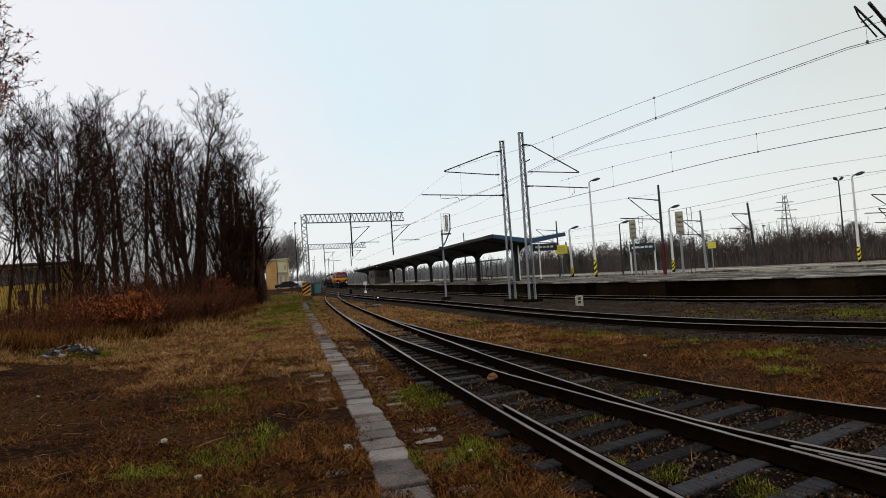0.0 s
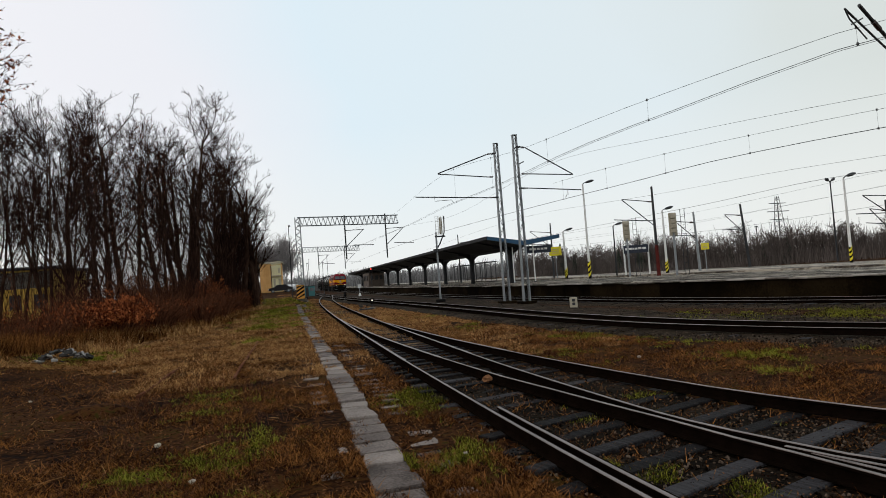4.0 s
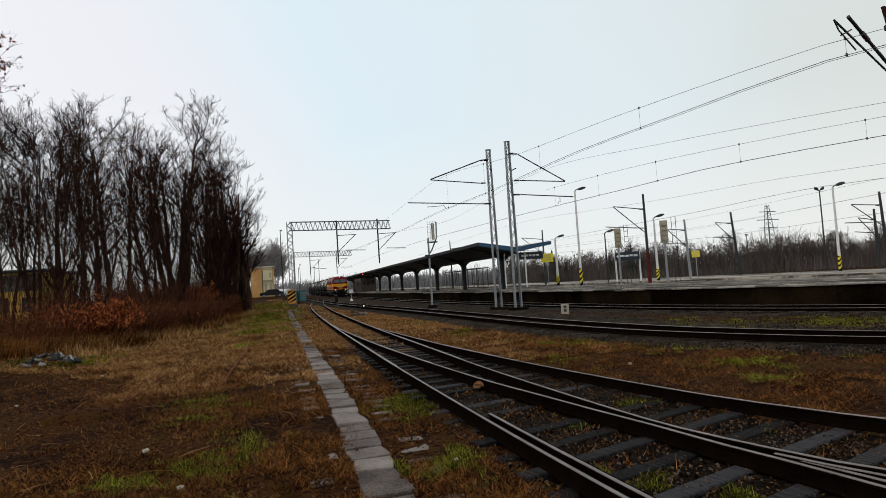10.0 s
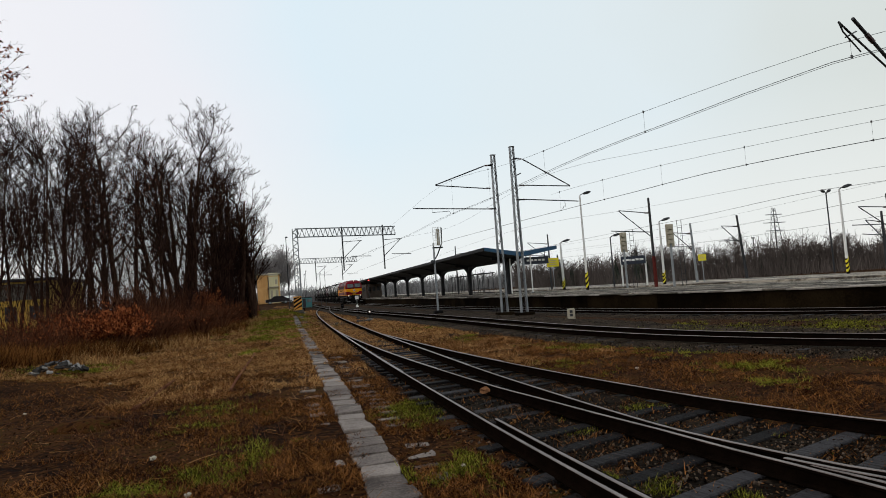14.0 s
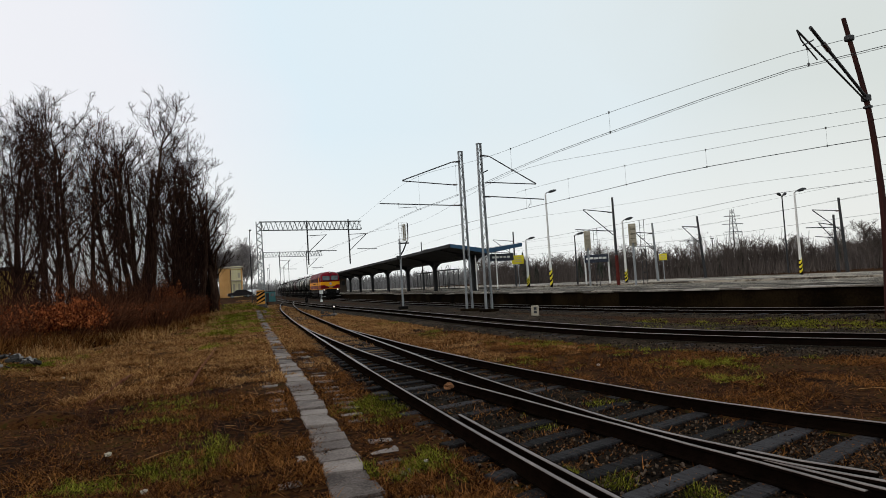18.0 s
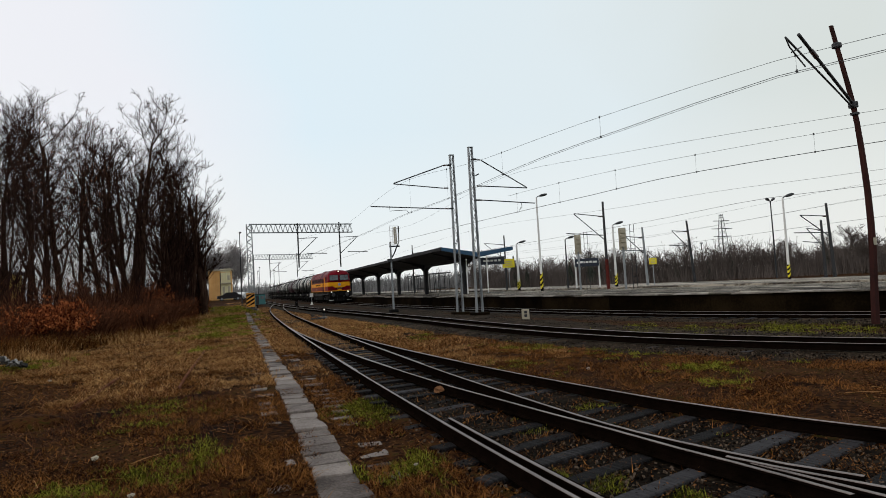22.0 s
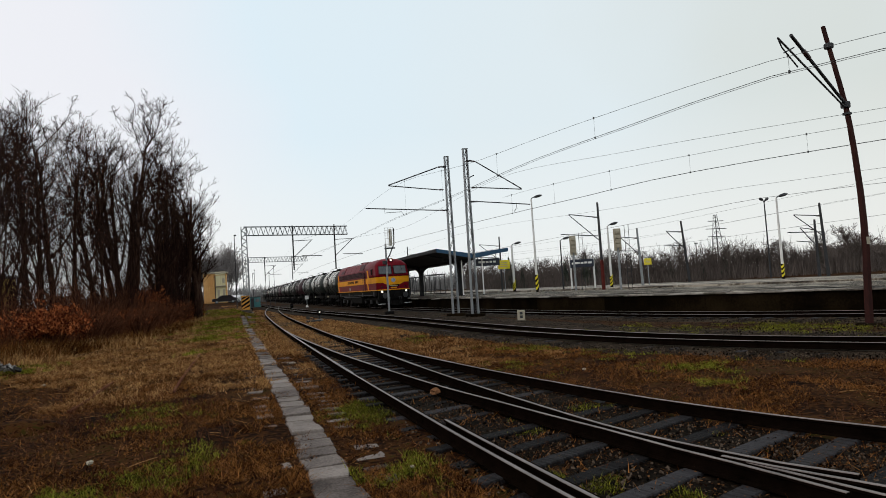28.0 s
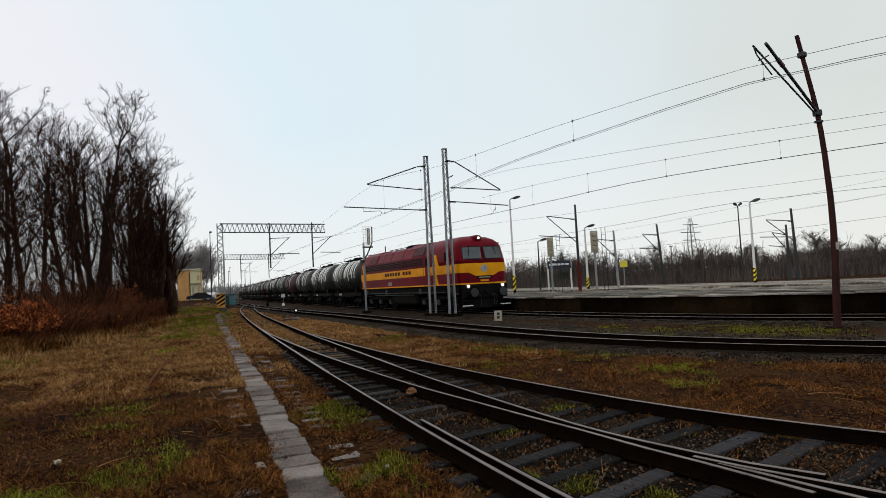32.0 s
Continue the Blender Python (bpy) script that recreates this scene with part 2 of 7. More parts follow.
BADGE = mat("blue_grey_enamel", [(0.10, 0.13, 0.22), (0.42, 0.44, 0.48)], 7, 0.5, 0, bump=0.02)
BLUE = mat("blue_fascia_paint", [(0.010, 0.042, 0.085), (0.022, 0.085, 0.165)], 1.0, 0.5, 0.1, bump=0.05)
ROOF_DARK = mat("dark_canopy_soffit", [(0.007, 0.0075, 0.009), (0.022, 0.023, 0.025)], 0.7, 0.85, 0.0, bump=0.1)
CREAM = mat("cream_render", [(0.30, 0.26, 0.19), (0.42, 0.38, 0.29)], 1.0, 0.85, bump=0.1)
DULL_BROWN = mat("dull_brown_render", [(0.05, 0.038, 0.030), (0.12, 0.092, 0.072)], 0.8, 0.9, bump=0.15)
OCHRE = mat("ochre_render", [(0.52, 0.27, 0.085), (0.74, 0.45, 0.18)], 0.7, 0.9, bump=0.15)
YELLOW_WALL = mat("yellow_render", [(0.46, 0.27, 0.035), (0.70, 0.46, 0.09)], 0.7, 0.9, bump=0.1)
PALE_YELLOW = mat("pale_yellow_render", [(0.50, 0.44, 0.24), (0.64, 0.58, 0.36)], 0.7, 0.9, bump=0.1)
SIGN_YELLOW = mat("bright_yellow_enamel", [(0.62, 0.52, 0.01), (0.74, 0.63, 0.02)], 2, 0.5, bump=0)
SIGN_NAVY = mat("navy_enamel", [(0.010, 0.016, 0.028), (0.018, 0.026, 0.045)], 2, 0.45, bump=0)
WHITE = mat("white_paint", [(0.55, 0.55, 0.52), (0.78, 0.78, 0.75)], 2, 0.6, bump=0.05)
SIGNAL_BACK = mat("ivory_signal_back", [(0.28, 0.25, 0.18), (0.44, 0.40, 0.30)], 2.5, 0.6, bump=0.1)
ORANGE = mat("warning_orange", [(0.62, 0.26, 0.03), (0.75, 0.36, 0.05)], 2, 0.6, bump=0.05)
TEAL = mat("teal_metal", [(0.03, 0.13, 0.13), (0.06, 0.20, 0.20)], 1.5, 0.6, bump=0.1)
TYRE = mat("rubber", [(0.012, 0.012, 0.012), (0.025, 0.025, 0.025)], 4, 0.85, bump=0.1)
CAR_DARK = mat("dark_car_paint", [(0.006, 0.004, 0.005), (0.014, 0.009, 0.011)], 1, 0.4, 0.0, bump=0, spec=0.25)
CAR_WHITE = mat("white_car_paint", [(0.5, 0.5, 0.5), (0.66, 0.66, 0.66)], 1, 0.3, 0.0, bump=0, spec=0.6)
RUBBLE = mat("broken_rubble", [(0.010, 0.008, 0.006), (0.040, 0.036, 0.032), (0.30, 0.285, 0.265)], 2, 0.8, obrand=0.6, bump=0.3)
LEAF_FALLEN = mat("fallen_leaf_litter", [(0.009, 0.0036, 0.0017), (0.044, 0.0165, 0.0065), (0.15, 0.068, 0.027)], 2, 0.85, bump=0, island=0.9, spec=0.03)
CLOD = mat("rusty_clod", [(0.07, 0.030, 0.014), (0.20, 0.095, 0.045), (0.34, 0.19, 0.10)], 9, 0.9, bump=0.6, spec=0.02)
LAMP_ON = glow("lit_headlight", (1.0, 0.84, 0.64), 2.0)
SIGNAL_RED = glow("lit_red_signal", (1.0, 0.06, 0.05), 3.0)
WARM_LAMP = glow("lit_warm_lamp", (1.0, 0.85, 0.75), 1.1)


# ---- mesh helpers ----
class Mesh:
    """Collects vertices and faces of one part."""

    def __init__(self):
        self.v, self.f = [], []

    def add(self, verts, faces):
        k = len(self.v)
        self.v.extend(tuple(p) for p in verts)
        self.f.extend(tuple(i + k for i in q) for q in faces)
        return self

    def box(self, c, s, m=None, ch=0.0):
        hx, hy, hz = s[0] / 2, s[1] / 2, s[2] / 2
        if ch <= 0:
            vs = [Vector((x * hx, y * hy, z * hz)) for x in (-1, 1) for y in (-1, 1) for z in (-1, 1)]
            fs = [(0, 1, 3, 2), (4, 6, 7, 5), (0, 4, 5, 1), (2, 3, 7, 6), (0, 2, 6, 4), (1, 5, 7, 3)]
        else:
            vs, idx = [], {}
            for x in (-1, 1):
                for y in (-1, 1):
                    for z in (-1, 1):
                        for a in range(3):
                            idx[(x, y, z, a)] = len(vs)
                            d = [hx - ch, hy - ch, hz - ch]
                            d[a] += ch
                            vs.append(Vector((x * d[0], y * d[1], z * d[2])))
            fs = []
            for a in range(3):
                for sgn in (-1, 1):
                    o = [i for i in range(3) if i != a]
                    ring = []
                    for p, q in ((-1, -1), (1, -1), (1, 1), (-1, 1)):
                        k = [0, 0, 0]
                        k[a], k[o[0]], k[o[1]] = sgn, p, q
                        ring.append(idx[(*k, a)])
                    fs.append(tuple(ring))
            for a in range(3):
                o = [i for i in range(3) if i != a]
                for p in (-1, 1):
                    for q in (-1, 1):
                        k0, k1 = [0, 0, 0], [0, 0, 0]
                        k0[a], k1[a] = -1, 1
                        k0[o[0]] = k1[o[0]] = p
                        k0[o[1]] = k1[o[1]] = q
                        fs.append((idx[(*k0, o[0])], idx[(*k1, o[0])], idx[(*k1, o[1])], idx[(*k0, o[1])]))
            for x in (-1, 1):
                for y in (-1, 1):
                    for z in (-1, 1):
                        fs.append(tuple(idx[(x, y, z, a)] for a in range(3)))
        if m is not None:
            vs = [m @ p for p in vs]
        c = Vector(c)
        return self.add([p + c for p in vs], fs)

    def tube(self, p0, p1, r0, r1=None, seg=8, cap=True):
        r1 = r0 if r1 is None else r1
        p0, p1 = Vector(p0), Vector(p1)
        d = p1 - p0
        if d.length < 1e-6:
            return self
        q = d.to_track_quat("Z", "Y")
        vs = []
        for p, r in ((p0, r0), (p1, r1)):
            vs += [p + q @ Vector((r * math.cos(2 * math.pi * i / seg), r * math.sin(2 * math.pi * i / seg), 0)) for i in range(seg)]
        fs = [(i, (i + 1) % seg, seg + (i + 1) % seg, seg + i) for i in range(seg)]
        if cap:
            fs += [tuple(range(seg - 1, -1, -1)), tuple(range(seg, 2 * seg))]
        return self.add(vs, fs)

    def pipe(self, pts, r, seg=5):
        """A bent tube through points, with one ring a point."""
        pts = [Vector(p) for p in pts]
        vs, fs = [], []
        for i, p in enumerate(pts):
            d = (pts[min(i + 1, len(pts) - 1)] - pts[max(i - 1, 0)]).normalized()
            q = d.to_track_quat("Z", "Y")
            rr = r[i] if isinstance(r, (list, tuple)) else r
            vs += [p + q @ Vector((rr * math.cos(2 * math.pi * k / seg), rr * math.sin(2 * math.pi * k / seg), 0)) for k in range(seg)]
            if i:
                a, b = (i - 1) * seg, i * seg
                fs += [(a + k, a + (k + 1) % seg, b + (k + 1) % seg, b + k) for k in range(seg)]
        fs += [tuple(range(seg - 1, -1, -1)), tuple(range(len(vs) - seg, len(vs)))]
        return self.add(vs, fs)

    def sweep(self, profile, path, closed=True):
        """A profile of (across, up) along a level path of (x, y, z)."""
        n, vs, fs = len(profile), [], []
        path = [Vector(p) for p in path]
        for i, p in enumerate(path):
            d = path[min(i + 1, len(path) - 1)] - path[max(i - 1, 0)]
            side = Vector((d.y, -d.x, 0)).normalized()
            vs += [p + side * a + Vector((0, 0, b)) for a, b in profile]
            if i:
                a, b = (i - 1) * n, i * n
                fs += [(a + k, b + k, b + (k + 1) % n, a + (k + 1) % n) for k in range(n if closed else n - 1)]
        if closed:
            fs += [tuple(range(n)), tuple(range(len(vs) - 1, len(vs) - n - 1, -1))]
        return self.add(vs, fs)

    def rings(self, rings, cap0=True, cap1=True):
        n, vs, fs = len(rings[0]), [], []
        for i, r in enumerate(rings):
            vs += r
            if i:
                a, b = (i - 1) * n, i * n
                fs += [(a + k, a + (k + 1) % n, b + (k + 1) % n, b + k) for k in range(n)]
        if cap0:
            fs.append(tuple(range(n - 1, -1, -1)))
        if cap1:
            fs.append(tuple(range(len(vs) - n, len(vs))))
        return self.add(vs, fs)

    def data(self, name, material, smooth=False):
        me = bpy.data.meshes.new(name)
        me.from_pydata([tuple(p) for p in self.v], [], self.f)
        me.materials.append(material)
        if smooth:
            me.shade_smooth()
        me.update()
        return me


def part(name, mesh, material, parent, label="", smooth=False):
    ob = new(name, mesh.data(name, material, smooth) if isinstance(mesh, Mesh) else mesh)
    ob.parent = parent
    if label:
        ob["label"] = label
    return ob


def thing(name, m, label, category, group="", kind=""):
    ob = new(name)
    ob.empty_display_size = 0.2
    ob.matrix_basis = m
    return tagged(ob, label, category, group, kind)


def setting(name, mesh, material, label, category="", kind="structure", smooth=False):
    return tagged(new(name, mesh.data(name, material, smooth)), label, category or name.replace("_", " "), "", kind)


def smooth01(a):
    a = min(1.0, max(0.0, a))
    return a * a * (3 - 2 * a)


class Line:
    """A plan curve x(y) through a few points, smooth."""

    def __init__(self, *pts):
        self.p = sorted(pts)

    def x(self, y):
        p = self.p
        if y <= p[0][0]:
            s = (p[1][1] - p[0][1]) / (p[1][0] - p[0][0])
            return p[0][1] + s * (y - p[0][0])
        if y >= p[-1][0]:
            s = (p[-1][1] - p[-2][1]) / (p[-1][0] - p[-2][0])
            return p[-1][1] + s * (y - p[-1][0])
        i = max(k for k in range(len(p) - 1) if p[k][0] <= y)
        y0, x0 = p[i]
        y1, x1 = p[i + 1]

        def slope(k):
            if 0 < k < len(p) - 1:
                return (p[k + 1][1] - p[k - 1][1]) / (p[k + 1][0] - p[k - 1][0])
            k = min(k, len(p) - 2)
            return (p[k + 1][1] - p[k][1]) / (p[k + 1][0] - p[k][0])

        h = y1 - y0
        u = (y - y0) / h
        return ((2 * u**3 - 3 * u**2 + 1) * x0 + (u**3 - 2 * u**2 + u) * h * slope(i) + (-2 * u**3 + 3 * u**2) * x1 + (u**3 - u**2) * h * slope(i + 1))

    def at(self, y, off=0.0, z=0.0):
        d = self.x(y + 0.2) - self.x(y - 0.2)
        n = math.hypot(d, 0.4)
        return Vector((self.x(y) + off * 0.4 / n, y - off * d / n, z))

    def yaw(self, y):
        return -math.degrees(math.atan2(self.x(y + 0.2) - self.x(y - 0.2), 0.4))


# ---- the plan: centre lines, as (distance ahead, distance to the right) ----
TRAIN = Line((5, 24.8), (10, 21.3), (14.8, 18.7), (18.7, 17.1), (24, 15.75), (33, 14.5), (50, 13.2), (66, 12.6), (90, 12.0), (130, 11.5), (200, 10.9), (330, 10.0), (460, 9.2))
MAIN = Line((4, 15.6), (7, 13.4), (10, 11.55), (12.2, 10.5), (15.2, 9.55), (21, 8.75), (29, 8.35), (42, 7.6), (58, 6.4), (75, 5.5), (95, 4.9), (130, 4.5), (200, 4.2), (330, 3.8))
R1 = Line((1.5, 2.50), (4.2, 2.34), (7.5, 2.23), (15.4, 2.09), (34, 1.98), (50, 2.08), (62, 2.28), (75, 2.72), (88, 3.40), (100, 4.15), (113, 5.2))
R3 = Line((3.8, 4.51), (4.1, 4.34), (4.54, 4.20), (5.08, 4.05), (5.73, 3.90), (6.4, 3.81), (8.2, 3.70), (11.5, 3.57), (15.1, 3.52), (25.5, 3.41), (36, 3.40), (50, 3.48), (62, 3.74), (75, 4.22), (88, 4.95), (100, 5.65), (113, 6.65))
R2 = Line((3.55, 4.095), (4.07, 4.025), (4.6, 3.945), (5.21, 3.835), (6.02, 3.735), (7.1, 3.56), (8.3, 3.39), (10.2, 3.12), (15.9, 2.62), (22, 2.28), (28, 2.06), (33, 1.99))
R4 = Line((1.5, 8.1), (3.2, 6.75), (4.7, 5.98), (6, 5.48), (7.4, 5.10), (10.8, 4.55), (13.6, 4.24), (17.2, 3.92), (25.5, 3.44))
FROG_A = Line((1.5, 5.20), (3.0, 4.60), (3.61, 4.38), (4.2, 4.155), (4.73, 4.0))
FROG_B = Line((1.5, 4.62), (3.0, 4.35), (3.52, 4.25), (4.17, 4.125), (4.62, 4.04))
PLAT_Z = 0.83


def land(x, y):
    """Height of the ground: flat round the tracks, rising gently ahead beside them."""
    rise = 0.02 * max(0.0, y - 45) * smooth01((1.6 - x) / 2.2)
    bank = 0.5 * smooth01((-5.5 - x) / 5) * smooth01((y - 12) / 12)
    return min(rise, 1.5) + bank


# ---- ground and tracks ----
def axis(lo, hi, step, far, grow=1.35):
    a = list(np.arange(lo, hi + 1e-6, step))
    s, x = step, hi
    while x < far:
        s *= grow
        x += s
        a.append(x)
    s, x = step, lo
    while x > -far:
        s *= grow
        x -= s
        a.insert(0, x)
    return a


def build_ground():
    xs, ys = axis(-14, 14, 0.35, 3500), axis(0, 60, 0.4, 3500)
    me = Mesh()
    vs = []
    for y in ys:
        for x in xs:
            z = land(x, y) if abs(x) < 400 and -50 < y < 600 else (1.5 if x < -5 and y > 100 else 0.0)
            if -14 <= x <= 14 and 0 <= y <= 60:
                w = noise.noise(Vector((x * 0.9, y * 0.9, 3.0))) * 0.05 + noise.noise(Vector((x * 3.1, y * 3.1, 7.0))) * 0.02
                calm = 0.15 if (1.4 < x < 6.2 and y < 40) or x > MAIN.x(max(y, 4)) - 2 else (0.35 if 0.2 < x <= 1.4 else 1.0)
                z += w * calm - (0.10 if R1.x(y) - 0.1 < x < (R4.x(y) if y < 25 else R3.x(y)) + 0.1 and y > 1.5 else 0.035)
            else:
                z -= 0.035
            vs.append((x, y, z))
    n = len(xs)
    me.v = vs
    me.f = [(j * n + i, j * n + i + 1, (j + 1) * n + i + 1, (j + 1) * n + i) for j in range(len(ys) - 1) for i in range(n - 1)]
    return setting("ground", me, GROUND, "damp ground of withered grass, soil and green patches", "ground", smooth=True)


ground = build_ground()

RAIL_BASE = [(-0.068, 0.0), (0.068, 0.0), (0.068, 0.012), (0.012, 0.03), (0.010, 0.105), (0.034, 0.118), (0.034, 0.138), (-0.034, 0.138), (-0.034, 0.118), (-0.010, 0.105), (-0.012, 0.03), (-0.068, 0.012)]
# Narrow off-centre strip of worn steel, shaped like the thin highlight on near rails.
RAIL_HEAD = [(-0.029, 0.0), (0.010, 0.0), (0.007, 0.006), (-0.026, 0.006)]
WIDE_HEAD = [(-0.033, 0.0), (0.033, 0.0), (0.030, 0.006), (-0.030, 0.006)]


def rail(parent, line, y0, y1, off=0.0, step=0.8, label="", z=0.0, name="rail"):
    ys = list(np.linspace(y0, y1, max(2, int((y1 - y0) / step) + 1)))
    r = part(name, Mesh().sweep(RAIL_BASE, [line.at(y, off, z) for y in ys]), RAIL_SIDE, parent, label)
    for prof, lo, hi in ((RAIL_HEAD, y0, min(y1, 13.0)), (WIDE_HEAD, max(y0, 13.0), y1)):
        if hi > lo + 0.1:
            hs = np.linspace(lo, hi, max(2, int((hi - lo) / step) + 1))
            part("rail_head", Mesh().sweep(prof, [line.at(y, off, z + 0.1385) for y in hs]), RAIL_TOP, r, "worn rail head, its shine drawn as a pale strip")
    return r


def bed(name, line, y0, y1, half, z, material, label, off=0.0, step=1.0, wob=0.25):
    me, vs, fs = Mesh(), [], []
    ys = np.linspace(y0, y1, max(2, int((y1 - y0) / step) + 1))
    cols = 7
    for y in ys:
        for k in range(cols):
            u = -1 + 2 * k / (cols - 1)
            w = half + wob * noise.noise(Vector((y * 0.7, u * 9, 1.3)))
            p = line.at(y, off + u * w, 0)
            zz = z - 0.10 * abs(u) ** 3 + 0.02 * noise.noise(Vector((p.x * 2, p.y * 2, 0.2)))
            vs.append((p.x, p.y, zz))
    for j in range(len(ys) - 1):
        for k in range(cols - 1):
            fs.append((j * cols + k, j * cols + k + 1, (j + 1) * cols + k + 1, (j + 1) * cols + k))
    me.add(vs, fs)
    return setting(name, me, material, label, "ballast bed", smooth=True)


bed("ballast_bed_1", MAIN, 4, 330, 1.7, 0.06, GRAVEL, "dark ballast bed under the main track")
bed("ballast_bed_2", TRAIN, 5, 420, 1.9, 0.035, GRAVEL, "dark ballast bed beside the platform wall", off=-0.3)
bed("gravel_strip", MAIN, 5, 120, 1.5, 0.012, GRAVEL, "gravel strip between the tracks with green patches", off=3.0, wob=0.8)



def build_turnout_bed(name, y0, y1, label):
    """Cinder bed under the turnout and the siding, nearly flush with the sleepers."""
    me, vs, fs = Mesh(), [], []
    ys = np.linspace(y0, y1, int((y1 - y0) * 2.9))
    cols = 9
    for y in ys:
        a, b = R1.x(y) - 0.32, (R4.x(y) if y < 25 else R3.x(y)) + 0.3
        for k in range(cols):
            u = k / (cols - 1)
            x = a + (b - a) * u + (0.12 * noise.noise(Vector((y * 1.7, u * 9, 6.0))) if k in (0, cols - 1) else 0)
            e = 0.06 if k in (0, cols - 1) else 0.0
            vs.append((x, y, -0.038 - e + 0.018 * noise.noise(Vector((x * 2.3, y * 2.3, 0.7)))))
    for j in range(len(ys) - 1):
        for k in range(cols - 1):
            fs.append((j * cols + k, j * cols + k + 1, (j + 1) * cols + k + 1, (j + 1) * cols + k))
    # The near bed takes the cinders with falloff darkening painted in.
    setting(name, me.add(vs, fs), DIMMED_CINDER if y0 < 10 else CINDER, label, "ballast bed", smooth=True)


build_turnout_bed("ballast_bed_3", 1.5, 17.0, "dark cinder bed under the turnout, corner falloff in its colour, with scattered stones")
build_turnout_bed("ballast_bed_4", 17.0, 80.0, "pale brown cinder bed under the siding rails")

SLEEPER_MESH = {}


def sleeper(parent, p, yaw, length, width=0.24, z=0.01):
    key = round(length, 1)
    if key not in SLEEPER_MESH:
        SLEEPER_MESH[key] = Mesh().box((0, 0, 0), (key, width, 0.14), ch=0.012).data("sleeper", SLEEPER)
    ob = new("sleeper", SLEEPER_MESH[key])
    ob.parent = parent
    ob.matrix_basis = Matrix.Translation((p[0], p[1], z - 0.07)) @ pose(0, 0, 0, random.uniform(-1, 1), random.uniform(-0.5, 0.5), yaw)
    return ob


def build_tracks():
    rnd = random.Random(4)
    siding = thing("siding_track", pose(0, 0, 0), "rusty siding track with a turnout on timber sleepers", "railway track", kind="structure")
    rail(siding, R1, 1.5, 100)
    rail(siding, R3, 3.8, 100, step=0.5)
    branch = thing("turnout_track", pose(0, 0, 0), "diverging turnout rails with check rails and a frog", "railway track", kind="structure")
    rail(branch, R2, 3.55, 31, step=0.5, z=-0.003)
    rail(branch, R4, 1.5, 25)
    rail(branch, R1, 3.0, 7.6, off=0.15, label="check rail beside the stock rail", name="check_rail")
    rail(branch, FROG_A, 1.5, 4.7, step=0.4, z=0.004, label="rail of the frog", name="frog_rail")
    rail(branch, FROG_B, 1.5, 4.5, step=0.4, z=-0.006, label="rail of the frog", name="frog_rail")
    y = 2.66
    while y < 62:
        span = R4.x(y) - R1.x(y) if y < 24 else R3.x(y) - R1.x(y)
        mid = R1.x(y) + span / 2
        wide = span + (0.6 if y > 12 else 0.85) + rnd.uniform(-0.15, 0.15)
        deep = rnd.uniform(0.0, 0.014) if y < 7.6 or 11.5 < y < 21 else rnd.uniform(0.012, 0.045)
        sleeper(siding if y > 24 else branch, (mid, y, 0), float(np.interp(y, [7, 12, 20], [19, 12, 4])) + rnd.uniform(-1.5, 1.5), wide, 0.2, z=0.0 + rnd.uniform(-0.012, 0.008) - deep)
        y += 0.6 + rnd.uniform(-0.03, 0.03)
    main = thing("main_track", pose(0, 0, 0), "worn main track with dark rails on sleepers", "railway track", kind="structure")
    rail(main, MAIN, 4, 330, -0.72, z=0.08)
    rail(main, MAIN, 4, 330, 0.72, z=0.04)
    y = 6.0
    while y < 60:
        sleeper(main, MAIN.at(y), MAIN.yaw(y), 2.3, z=0.035)
        y += 0.66
    plat = thing("platform_track", pose(0, 0, 0), "track along the platform wall carrying the freight train", "railway track", kind="structure")
    rail(plat, TRAIN, 5, 420, -0.72)
    rail(plat, TRAIN, 5, 420, 0.72)
    y = 10.0
    while y < 60:
        sleeper(plat, TRAIN.at(y), TRAIN.yaw(y), 2.5, z=0.045)
        y += 0.66
    island = thing("island_track", pose(0, 0, 0), "track lying between the two platforms", "railway track", kind="structure")
    rail(island, TRAIN, 12, 200, 11.0 - 0.72, 2.0)
    rail(island, TRAIN, 12, 200, 11.0 + 0.72, 2.0)


build_tracks()


